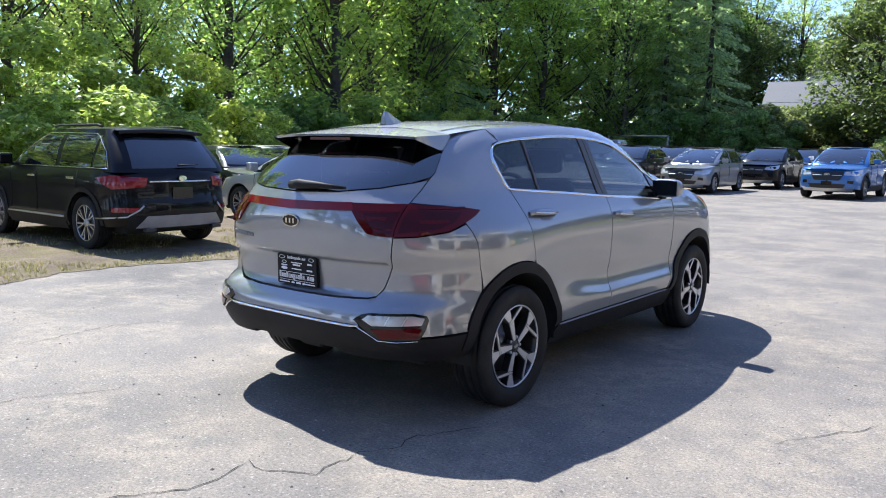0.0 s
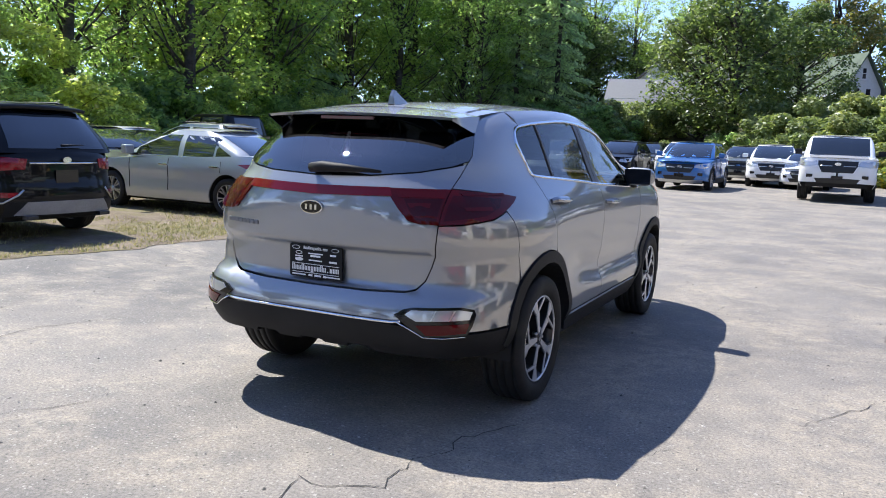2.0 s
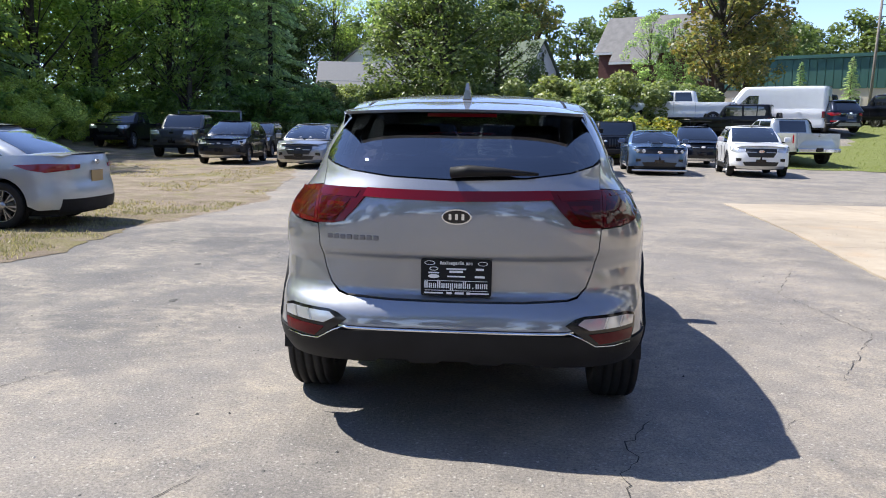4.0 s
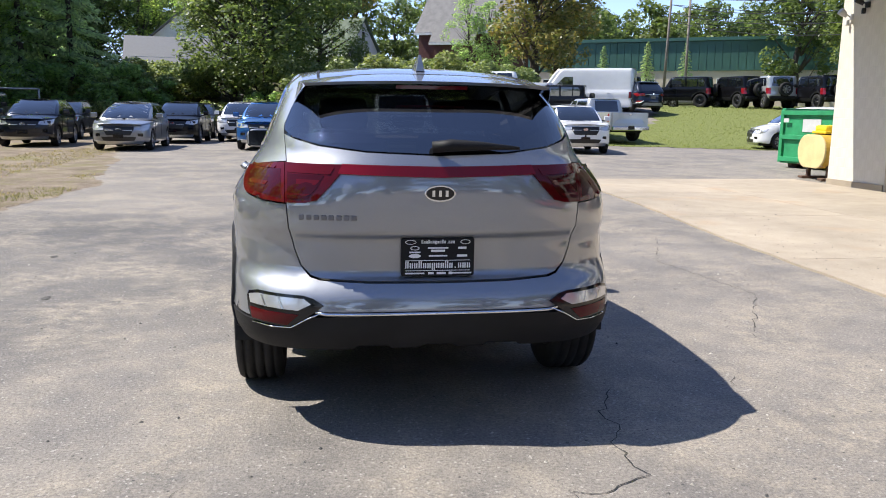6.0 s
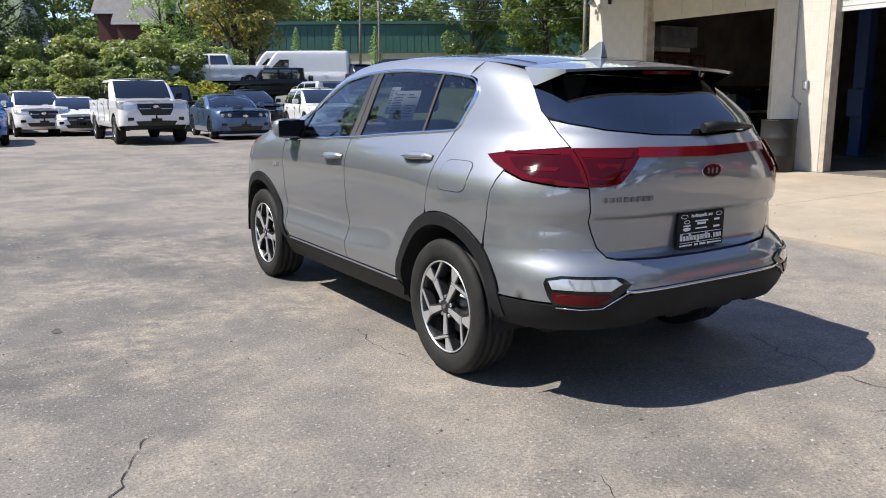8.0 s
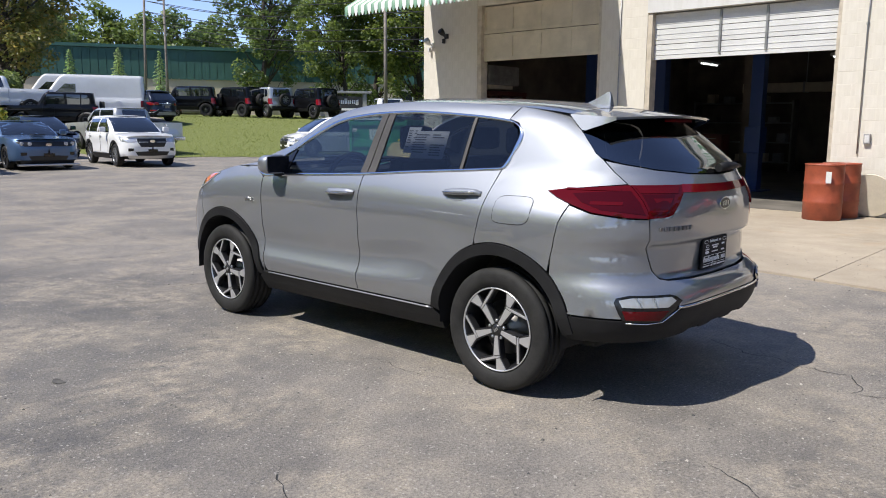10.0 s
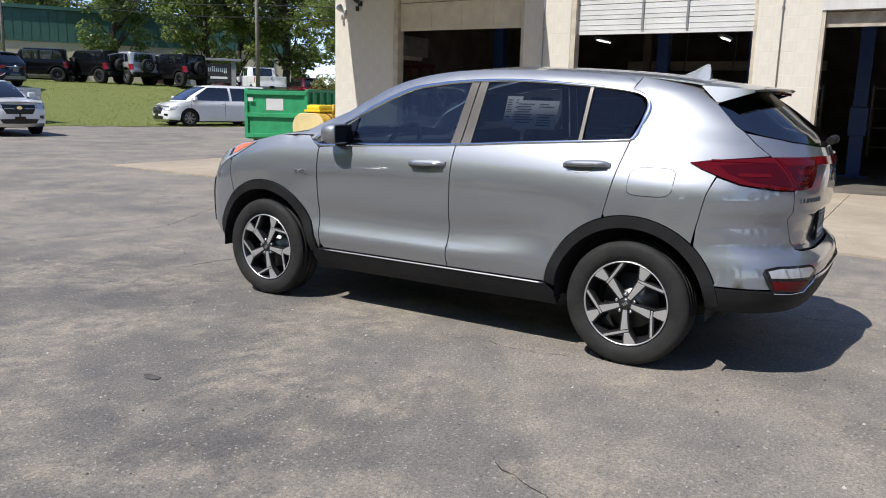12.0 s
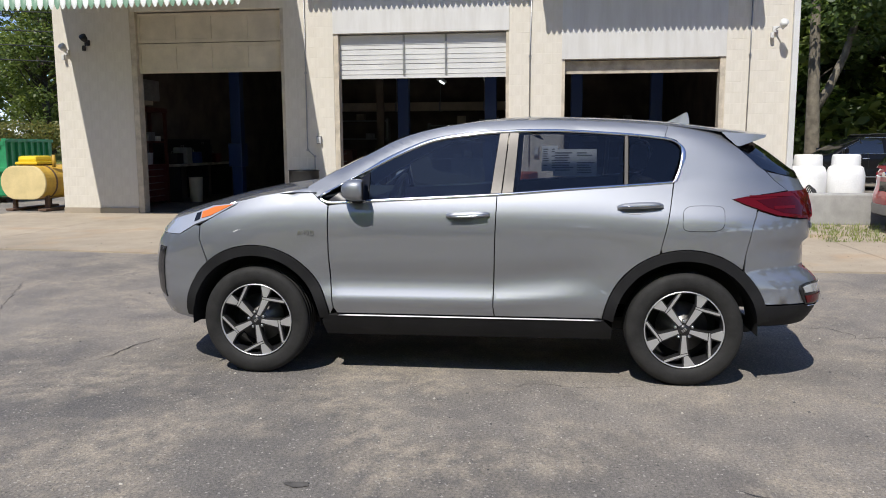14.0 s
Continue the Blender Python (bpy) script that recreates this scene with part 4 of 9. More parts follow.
        for k in range(7, 13):
            z = 1.425 + 0.080 * (k - 7) / 5
            x = 0.616 - 0.046 * (k - 7) / 5
            cheek.append([rb[k] + Vector((-sd * 0.003, 0, 0.002)), SKIN.P(sd * SKIN.s_x(x, z), z, 0.003)])
        part("spoiler_cheek", grid(cheek), M_GLOSS_BLACK, spoiler)
    fin = bmesh.new()
    prof = [(-1.27, 0.0, 0.020), (-1.33, 0.018, 0.022), (-1.39, 0.045, 0.017), (-1.445, 0.078, 0.007), (-1.465, 0.080, 0.005), (-1.475, 0.045, 0.012), (-1.48, 0.0, 0.020)]
    zb = 1.588
    vl = [[fin.verts.new((s * (w if k else 0.026), y, zb + (h if k else -0.01))) for s in (-1, 1)] for (y, h, w) in prof for k in (0, 1)]
    for k in range(0, len(vl) - 2, 2):
        for s in (0, 1):
            fin.faces.new((vl[k][s], vl[k + 2][s], vl[k + 3][s], vl[k + 1][s]))
        fin.faces.new((vl[k + 1][0], vl[k + 3][0], vl[k + 3][1], vl[k + 1][1]))
    bmesh.ops.recalc_face_normals(fin, faces=fin.faces)
    part("antenna_fin", fin, M_PAINT, car)
    rows = []
    for k in range(15):
        y = 1.03 - 0.93 * k / 14
        ze = SKIN.top(y) - 0.004
        xe = SKIN.w(y, ze)
        rows.append([Vector((xe * q, y + 0.07 * (1 - q * q), ze + 0.016 * (1 - q * q))) for q in np.linspace(-1, 1, 17)])
    part("windscreen", grid(rows), M_GLASS_FRONT, car)
    rows = []
    hz = curve([(0.9, 1.165), (1.05, 1.165), (1.28, 1.14), (1.47, 1.102), (1.8, 1.01), (2.05, 0.93)])
    for k in range(16):
        y = 0.93 + 1.06 * k / 15
        ze = hz(y)
        xe = SKIN._p(SKIN.s_y(y, min(ze, 1.15)), min(ze, 1.15)).x
        yy = y + 0.0
        rows.append([Vector((xe * q, yy + 0.12 * (1 - q * q) * (k / 15), ze + 0.05 * (1 - abs(q) ** 2.2))) for q in np.linspace(-1, 1, 21)])
    hood = grid(rows)
    bmesh.ops.recalc_face_normals(hood, faces=hood.faces)
    part("hood", hood, M_PAINT, car)
    for sd in (1, -1):
        pan("grille", [("f", 0.54, 0.93), ("f", 0.01, 0.93), ("f", 0.01, 0.38), ("f", 0.50, 0.38)], M_GLOSS_BLACK, sd, off=-0.01)
    cowl = box(-0.68, 0.68, 1.0, 1.14, 1.15, 1.175, 0.01)
    part("cowl", cowl, M_CLAD, car)
    # floor pan, inner dark shell, cabin
    part("underbody", box(-0.62, 0.62, -1.80, 1.9, 0.27, 0.36, 0.03), M_GAP, car)
    part("inner_shell", box(-0.84, 0.84, -0.84, 0.84, 0.30, 1.02, 0.05), M_GAP, car)
    part("load_bay", box(-0.60, 0.60, -2.00, -0.9, 0.42, 1.03, 0.08), M_GAP, car)
    part("engine_bay", box(-0.58, 0.58, 0.9, 2.02, 0.40, 0.88, 0.08), M_GAP, car)
    part("dashboard", box(-0.70, 0.70, 0.62, 1.0, 1.0, 1.13, 0.05), M_SEAT, car)
    for x in (-0.37, 0.37):
        for y, n2 in ((0.05, "front_seat"), (-0.85, "rear_seat")):
            st = new(n2)
            st.parent = car
            st.matrix_basis = Matrix.Translation((x, y, 0.0))
            part("backrest", box(-0.24, 0.24, -0.12, 0.02, 0.75, 1.26, 0.06, Matrix.Translation((0, -0.1, 0)) @ Matrix.Rotation(radians(12), 4, "X") @ Matrix.Translation((0, 0.12, 0))), M_SEAT, st)
            part("headrest", box(-0.13, 0.13, -0.30, -0.20, 1.29, 1.46, 0.045), M_SEAT, st)
    part("steering_wheel", lathe([(0.175 * 0 + 0.018 * math.cos(a), 0.18 + 0.018 * math.sin(a)) for a in [2 * math.pi * k / 8 for k in range(9)]], 28, axis="y", close=False, m=Matrix.Translation((-0.37, 0.52, 1.09)) @ Matrix.Rotation(radians(25), 4, "X")), M_SEAT, car)
    # price sheet inside the rear left glass
    sheet_m = M_PAPER

    def on_glass(y, z, d):
        return SKIN.P(-SKIN.s_y(y, z), z, -0.026 + d)
    for nm, y0, y1, z0, z1, d in (("window_sticker", -0.475, -0.575, 1.30, 1.455, 0.0), ("price_sheet", -0.545, -0.81, 1.268, 1.432, 0.0015)):
        sh = part(nm, grid([[on_glass(y, z, 0.010 + d) for y in np.linspace(y0, y1, 5)] for z in np.linspace(z0, z1, 5)]), sheet_m, car, "printed paper sheet behind the window")
        ink = bmesh.new()
        for k in range(9):
            zz = z1 - 0.02 - k * (z1 - z0 - 0.03) / 9
            for ya, yb in ((y0 - 0.01, (y0 + y1) / 2 - 0.006 + 0.012), ((y0 + y1) / 2 - 0.012, y1 + 0.012)):
                if random.random() < 0.85:
                    ll = ya + (yb - ya) * (0.55 + 0.45 * random.random())
                    ink.faces.new([ink.verts.new(on_glass(y, z, 0.0125 + d)) for y, z in ((ya, zz), (ll, zz), (ll, zz - 0.006), (ya, zz - 0.006))])
        part("print_lines", ink, M_INK, sh)
    return car


build_suv()
# ---- ground ----
def ss(t):
    t = min(1.0, max(0.0, t))
    return t * t * (3 - 2 * t)


def ground_z(x, y):
    """Flat lot; a lawn bank and an upper lot beyond, a wooded bank at the back."""
    d = (x - 11.5) * 0.43 + (y - 26.0) * 0.90
    lawn = 1.85 * ss((d - 2) / 16) * ss((x - 7) / 4) * (1 - 0.5 * ss((x - 29.5) / 6))
    yb = 43 - 10 * ss((x + 4) / 4)
    bank = (2.2 * ss((y - yb) / 9) + 2.5 * ss((y - 48) / 16)) * ss((x + 30) / 12)
    far = 2.5 * ss((math.hypot(x, y) - 62) / 30)
    rise = 0.10 * ss((y - 8) / 18)
    side = 0.8 * ss((-x - 17) / 12)
    return rise + max(lawn, bank * (1 - 0.5 * ss((x - 10) / 8)), far, side)


def sheet(xs, ys, lift, keep=None):
    bm = bmesh.new()
    vs = {}
    for i in range(len(xs) - 1):
        for j in range(len(ys) - 1):
            c = ((xs[i] + xs[i + 1]) / 2, (ys[j] + ys[j + 1]) / 2)
            if keep and not keep(*c):
                continue
            q = []
            for a, b in ((i, j), (i + 1, j), (i + 1, j + 1), (i, j + 1)):
                if (a, b) not in vs:
                    vs[a, b] = bm.verts.new((xs[a], ys[b], ground_z(xs[a], ys[b]) + lift))
                q.append(vs[a, b])
            bm.faces.new(q).smooth = True
    return bm


def asphalt_material():
    m = base_mat("worn_asphalt", (0.15, 0.145, 0.14), 0.75, spec=0.3)
    tc = node(m, "ShaderNodeTexCoord")
    v = tc.outputs["Object"]
    big = noise_of(m, 0.35, 6.0, 0.62, v)
    mid = noise_of(m, 2.6, 6.0, 0.68, v)
    rough = noise_of(m, 62.0, 6.0, 0.85, v)
    grit = node(m, "ShaderNodeTexVoronoi", Scale=105.0)
    link(m, v, grit.inputs["Vector"])
    pits = node(m, "ShaderNodeTexVoronoi", Scale=48.0)
    link(m, v, pits.inputs["Vector"])
    c = ramp_of(m, big, [(0.28, (0.133, 0.124, 0.115)), (0.5, (0.187, 0.172, 0.156)), (0.72, (0.252, 0.228, 0.198))])
    c = mix_of(m, 0.8, c, ramp_of(m, mid, [(0.32, (0.70, 0.70, 0.71)), (0.68, (1.24, 1.21, 1.16))]), "MULTIPLY")
    # a newer, greyer repair in the lot's west half
    mp = node(m, "ShaderNodeMapping")
    mp.inputs["Location"].default_value = (3.9 / 4.4, -2.2 / 4.4, 0.0)
    mp.inputs["Scale"].default_value = (1 / 4.4, 1 / 4.4, 0.0)
    link(m, v, mp.inputs["Vector"])
    ball = m.node_tree.nodes.new("ShaderNodeTexGradient")
    ball.gradient_type = "SPHERICAL"
    link(m, mp.outputs[0], ball.inputs[0])
    patch = mix_of(m, 0.35, ball.outputs["Fac"], noise_of(m, 0.9, 6.0, 0.6, v))
    c = mix_of(m, 1.0, c, ramp_of(m, patch, [(0.24, (1.0, 1.0, 1.0)), (0.44, (0.66, 0.68, 0.71))]), "MULTIPLY")
    stain = noise_of(m, 1.1, 4.0, 0.6, v)
    dust = ramp_of(m, stain, [(0.44, (0, 0, 0)), (0.60, (0.65, 0.65, 0.65))])
    dust = mix_of(m, 1.0, dust, ramp_of(m, noise_of(m, 9.0, 6.0, 0.75, v), [(0.38, (0.1, 0.1, 0.1)), (0.62, (1.3, 1.3, 1.3))]), "MULTIPLY")
    c = mix_of(m, dust, c, (0.31, 0.268, 0.212))
    c = mix_of(m, 0.95, c, ramp_of(m, rough, [(0.37, (0.50, 0.50, 0.51)), (0.5, (1.0, 1.0, 1.0)), (0.63, (1.42, 1.40, 1.37))]), "MULTIPLY")
    stones = ramp_of(m, grit.outputs["Color"], [(0.84, (0.0, 0.0, 0.0)), (0.92, (0.7, 0.7, 0.7))])
    c = mix_of(m, stones, c, (0.38, 0.355, 0.32))
    holes = ramp_of(m, pits.outputs["Color"], [(0.07, (0.85, 0.85, 0.85)), (0.12, (0.0, 0.0, 0.0))])
    near = ramp_of(m, pits.outputs["Distance"], [(0.22, (1, 1, 1)), (0.36, (0, 0, 0))])
    c = mix_of(m, mix_of(m, 1.0, holes, near, "MULTIPLY"), c, (0.045, 0.043, 0.041))
    link(m, c, bsdf(m).inputs["Base Color"])
    link(m, ramp_of(m, mid, [(0.3, (0.62, 0.62, 0.62)), (0.7, (0.88, 0.88, 0.88))]), bsdf(m).inputs["Roughness"])
    h = mix_of(m, 0.4, rough, grit.outputs["Distance"])
    bump_of(m, h, 0.42, 0.012)
    return m


def concrete_material():
    m = base_mat("tan_concrete", (0.45, 0.39, 0.31), 0.8)
    big, mid, fine = noise_of(m, 0.5, 6.0), noise_of(m, 3.0, 5.0), noise_of(m, 70.0, 4.0)
    c = ramp_of(m, big, [(0.3, (0.29, 0.245, 0.185)), (0.7, (0.41, 0.345, 0.26))])
    c = mix_of(m, 0.6, c, ramp_of(m, mid, [(0.3, (0.82, 0.80, 0.78)), (0.7, (1.1, 1.1, 1.1))]), "MULTIPLY")
    c = mix_of(m, 0.7, c, ramp_of(m, fine, [(0.3, (0.85, 0.85, 0.85)), (0.7, (1.12, 1.12, 1.12))]), "MULTIPLY")
    rust = ramp_of(m, noise_of(m, 0.8, 4.0), [(0.58, (0, 0, 0)), (0.75, (0.5, 0.5, 0.5))])
    link(m, mix_of(m, rust, c, (0.40, 0.25, 0.13)), bsdf(m).inputs["Base Color"])
    bump_of(m, fine, 0.25, 0.004)
    return m


def grass_material(name, a, b, dirt, amount):
    m = base_mat(name, a, 0.9, spec=0.2)
    big, mid, fine = noise_of(m, 0.5, 5.0), noise_of(m, 2.5, 5.0, 0.7), noise_of(m, 40.0, 4.0, 0.8)
    c = ramp_of(m, fine, [(0.3, tuple(k * 0.5 for k in a)), (0.7, b)])
    patches = ramp_of(m, mix_of(m, 0.5, big, mid), [(0.42 + amount * 0.2, (1, 1, 1)), (0.52 + amount * 0.2, (0, 0, 0))] if amount < 1 else [(0.0, (0, 0, 0)), (1.0, (0, 0, 0))])
    earth = mix_of(m, 0.9, dirt, ramp_of(m, noise_of(m, 1.3, 6.0, 0.7), [(0.32, (0.55, 0.52, 0.50)), (0.66, (1.3, 1.3, 1.3))]), "MULTIPLY")
    c = mix_of(m, patches, c, mix_of(m, 0.9, earth, ramp_of(m, fine, [(0.3, (0.55, 0.55, 0.55)), (0.7, (1.35, 1.35, 1.35))]), "MULTIPLY"))
    link(m, c, bsdf(m).inputs["Base Color"])
    bump_of(m, fine, 0.8, 0.03)
    return m


M_ASPHALT = asphalt_material()
M_CONCRETE = concrete_material()
M_VERGE = grass_material("dry_grass_verge", (0.15, 0.135, 0.06), (0.27, 0.235, 0.115), (0.21, 0.17, 0.125), 0.30)
M_LAWN = grass_material("mown_lawn", (0.12, 0.15, 0.04), (0.24, 0.265, 0.085), (0.18, 0.16, 0.08), 1.0)
M_DIRT = grass_material("packed_dirt", (0.20, 0.185, 0.085), (0.28, 0.25, 0.13), (0.235, 0.192, 0.145), 0.42)
M_CRACK = varied("crack_filler", (0.03, 0.029, 0.028), 0.9)
M_STAIN = varied("oil_stain", (0.075, 0.070, 0.064), 0.9, amount=0.5, scale=12)

steps = [-900, -500, -300, -200, -150, -110] + list(range(-90, -40, 5)) + list(np.arange(-40, 61, 1.0)) + list(range(65, 115, 5)) + [130, 160, 220, 320, 520, 900]
tagged(part("ground", sheet(steps, steps, 0.0), M_ASPHALT), "worn grey asphalt lot with dusty patches", "ground", kind="structure")


def wobble(x, k=0.35, f=0.8):
    return k * noise.noise(Vector((x * f, 3.1, 0.4))) + 0.12 * noise.noise(Vector((x * 4.0, 8.1, 0.4)))


def edged_sheet(edge, y0, y1, step, lift, ragged):
    """A strip of ground running west from an uneven edge."""
    offs = [0, 0.06, 0.15, 0.3, 0.5, 0.8, 1.2, 1.7, 2.4, 3.2, 4.2, 5.5, 7, 9, 11, 13, 15, 17]
    n = int((y1 - y0) / step)
    rows = []
    for k in range(n + 1):
        row = []
        for o in offs:
            yb = y0 + (y1 - y0 + ragged * noise.noise(Vector((o * 0.6, 2.0, 5.0)))) * k / n
            x = edge(yb) + wobble(yb) + 0.05 * noise.noise(Vector((yb * 9.0, 4.4, 1.0))) - o
            row.append((x, yb, ground_z(x, yb) + lift))
        rows.append(row)
    return grid(rows)


verge_edge = curve([(-14, -5.6), (-1.5, -5.35), (1.2, -5.2), (3.1, -4.95), (5.3, -5.05), (8.5, -4.6), (10.5, -5.6), (13, -8.0), (18, -11.5), (24, -16), (46, -22)])
dirt_edge = curve([(3, -5.2), (6.0, -4.9), (9.0, -4.6), (13, -5.2), (18, -6.2), (24, -7.1), (30, -8.0), (46, -11)])
tagged(part("grass_verge", edged_sheet(verge_edge, -14, 6.8, 0.1, 0.006, 2.0), M_VERGE), "patchy dry grass and bare earth", "grass", kind="structure")
tagged(part("dirt_lot", edged_sheet(dirt_edge, 4.0, 46, 0.15, 0.003, 0.0), M_DIRT), "packed tan dirt and gravel", "dirt", kind="structure")
tagged(part("wood_floor", sheet(list(np.arange(-60, -16.5, 0.5)), list(np.arange(-30, 60, 1.0)), 0.009, lambda x, y: x < -17.2 + wobble(y, 0.8)), M_VERGE), "grassy floor at the wood's edge", "grass", kind="structure")
lx = list(np.arange(7, 70, 0.5))
ly = list(np.arange(14, 75, 0.75))


def on_lawn(x, y):
    d = (x - 11.5) * 0.43 + (y - 26.0) * 0.90 + wobble(x)
    return d > 0.6 and not (x < 20.5 and y > 34 and x - 14 < (y - 34) * 0.35 + 3) and x > 10.5 + 0.3 * wobble(y)


tagged(part("lawn", sheet(lx, ly, 0.015, on_lawn), M_LAWN), "mown green lawn on a bank", "lawn", kind="structure")
bx = list(np.arange(-30, 12, 1.0))
by = list(np.arange(31, 100, 1.5))
M_BANK = grass_material("weedy_bank", (0.06, 0.08, 0.02), (0.12, 0.13, 0.04), (0.10, 0.085, 0.05), 0.3)
tagged(part("weedy_bank", sheet(bx, by, 0.02, lambda x, y: y > 43.5 - 10 * ss((x + 4) / 4) + wobble(x, 1.0)), M_BANK), "weedy earth bank", "grass", kind="structure")

# concrete apron in slabs
APRON = [(4.75, 11.3), (4.44, 6.24), (4.04, 2.46), (3.83, -0.8), (3.60, -2.5), (3.50, -4.25), (3.35, -7.0)]
ae = curve([(y, x) for x, y in APRON])
apron = tagged(new("concrete_apron"), "tan concrete apron with joints and rust stains", "pavement", kind="structure")
ycuts = [11.0, 8.0, 4.7, 1.5, -1.6, -4.7, -7.0]
for a, b in zip(ycuts, ycuts[1:]):
    for k, (xa, xb) in enumerate(((None, 7.0), (7.0, 10.08))):
        n = 10
        rows = []
        for q in range(n + 1):
            y = a - 0.005 + (b - a + 0.010) * q / n
            x0 = ae(y) + 0.05 * noise.noise(Vector((y * 2.0, 1, 1))) if xa is None else xa + 0.005
            rows.append([(x0, y), (xb - 0.005, y)])
        bm = bmesh.new()
        vs = []
        for r in rows:
            vs.append([bm.verts.new((x, y, z)) for (x, y) in r for z in (-0.02, 0.022)])
        for u, w in zip(vs, vs[1:]):
            bm.faces.new((u[1], u[3], w[3], w[1]))
            bm.faces.new((u[0], u[1], w[1], w[0]))
            bm.faces.new((u[2], w[2], w[3], u[3]))
        bm.faces.new((vs[0][0], vs[0][2], vs[0][3], vs[0][1]))
        bm.faces.new((vs[-1][0], vs[-1][1], vs[-1][3], vs[-1][2]))
        bmesh.ops.recalc_face_normals(bm, faces=bm.faces)
        part("concrete_slab", bm, M_CONCRETE, apron)


def crack(path, width):
    pts = []
    for (x0, y0), (x1, y1) in zip(path, path[1:]):
        n = max(2, int(math.hypot(x1 - x0, y1 - y0) / 0.05))
        for k in range(n):
            t = k / n
            pts.append(Vector((x0 + (x1 - x0) * t + random.uniform(-0.018, 0.018), y0 + (y1 - y0) * t + random.uniform(-0.018, 0.018), 0.004)))
    bm = bmesh.new()
    prev = None
    for k, p in enumerate(pts):
        d = (pts[min(k + 1, len(pts) - 1)] - pts[max(0, k - 1)])
        d = Vector((-d.y, d.x, 0)).normalized() * 0.45 * width * random.uniform(0.2, 1.0) * min(1, 0.2 + k / 6, 0.2 + (len(pts) - k) / 6)
        cur = (bm.verts.new(p + d), bm.verts.new(p - d))
        if prev:
            bm.faces.new((prev[0], prev[1], cur[1], cur[0]))
        prev = cur
    return bm


CRACKS = [
    ([(0.1, -3.9), (0.31, -3.41), (0.48, -3.14), (0.42, -2.80), (0.54, -2.86), (0.75, -2.71), (0.73, -2.40), (0.83, -2.27), (0.78, -2.11), (1.0, -1.7)], 0.010),
    ([(-3.2, -2.9), (-2.60, -2.67), (-2.49, -2.48), (-2.56, -2.24), (-2.6, -1.82), (-2.3, -1.2)], 0.009),
    ([(1.53, -1.80), (1.62, -1.79), (1.72, -1.6)], 0.010),
    ([(-1.15, -0.2), (-0.96, -0.43), (-1.01, -0.83), (-0.9, -1.3)], 0.006),
    ([(-0.77, 2.53), (-0.39, 2.5), (-0.04, 2.37)], 0.014),
    ([(-6.0, 14.5), (-2, 14.2), (1, 13.2), (3.4, 12.6), (5.2, 12.2)], 0.020),
    ([(-1.0, -2.6), (-1.3, -3.1), (-1.2, -3.8), (-1.5, -4.6)], 0.008),
    ([(2.2, -1.0), (2.9, 0.2), (2.7, 1.6), (3.4, 3.2)], 0.007),
    ([(-2.2, 4.0), (-1.0, 4.6), (0.6, 4.3), (2.1, 5.1)], 0.010),
]
for path, w in CRACKS:
    tagged(part("pavement_crack", crack(path, w), M_CRACK), "jagged dark crack in the asphalt", "crack", "cracks in the asphalt", "structure")


def blot(x, y, rx, ry, seed):
    bm = bmesh.new()
    vs = []
    for k in range(28):
        a = 2 * math.pi * k / 28
        r = 1 + 0.45 * noise.noise(Vector((math.cos(a) * 1.5, math.sin(a) * 1.5, seed)))
        vs.append(bm.verts.new((x + rx * r * math.cos(a), y + ry * r * math.sin(a), 0.004)))
    bm.faces.new(vs)
    return bm


for k, (x, y, a, b) in enumerate(((-2.51, 0.56, 0.03, 0.05), (-3.0, 2.3, 0.03, 0.05))):
    tagged(part("oil_stain", blot(x, y, a, b, k * 3.7), M_STAIN), "small dark oil stain on asphalt", "stain", "oil stains", "structure")


def scatter_pebbles():
    rng = np.random.default_rng(5)
    verts, faces = [], []
    base = np.array([(1, 0, 0), (-1, 0, 0), (0, 1, 0), (0, -1, 0), (0, 0, 1)], float)
    tri = [(0, 2, 4), (2, 1, 4), (1, 3, 4), (3, 0, 4)]
    for k in range(9000):
        x, y = rng.uniform(-6, 6), rng.uniform(-7, 8)
        if -0.9 < x < 0.9 and -2.1 < y < 2.1:
            continue
        s = 0.003 + 0.008 * rng.random() ** 4
        a = rng.uniform(0, 6.28)
        sc = base * (s * rng.uniform(0.7, 1.4), s * rng.uniform(0.7, 1.4), s * rng.uniform(0.5, 1.0))
        c, q = math.cos(a), math.sin(a)
        n = len(verts)
        for p in sc:
            verts.append((x + p[0] * c - p[1] * q, y + p[0] * q + p[1] * c, p[2] + (0.022 if x > ae(y) else 0)))
        faces += [tuple(n + i for i in t) for t in tri]
    me = bpy.data.meshes.new("gravel")
    me.from_pydata(verts, [], faces)
    m = base_mat("loose_stone", (0.2, 0.19, 0.17), 0.9)
    g = node(m, "ShaderNodeNewGeometry")
    link(m, ramp_of(m, g.outputs["Random Per Island"], [(0.0, (0.05, 0.05, 0.05)), (0.5, (0.22, 0.2, 0.17)), (1.0, (0.42, 0.39, 0.34))]), bsdf(m).inputs["Base Color"])
    me.materials.append(m)
    tagged(new("gravel", me), "loose small stones scattered on asphalt", "gravel", kind="stuff")


scatter_pebbles()


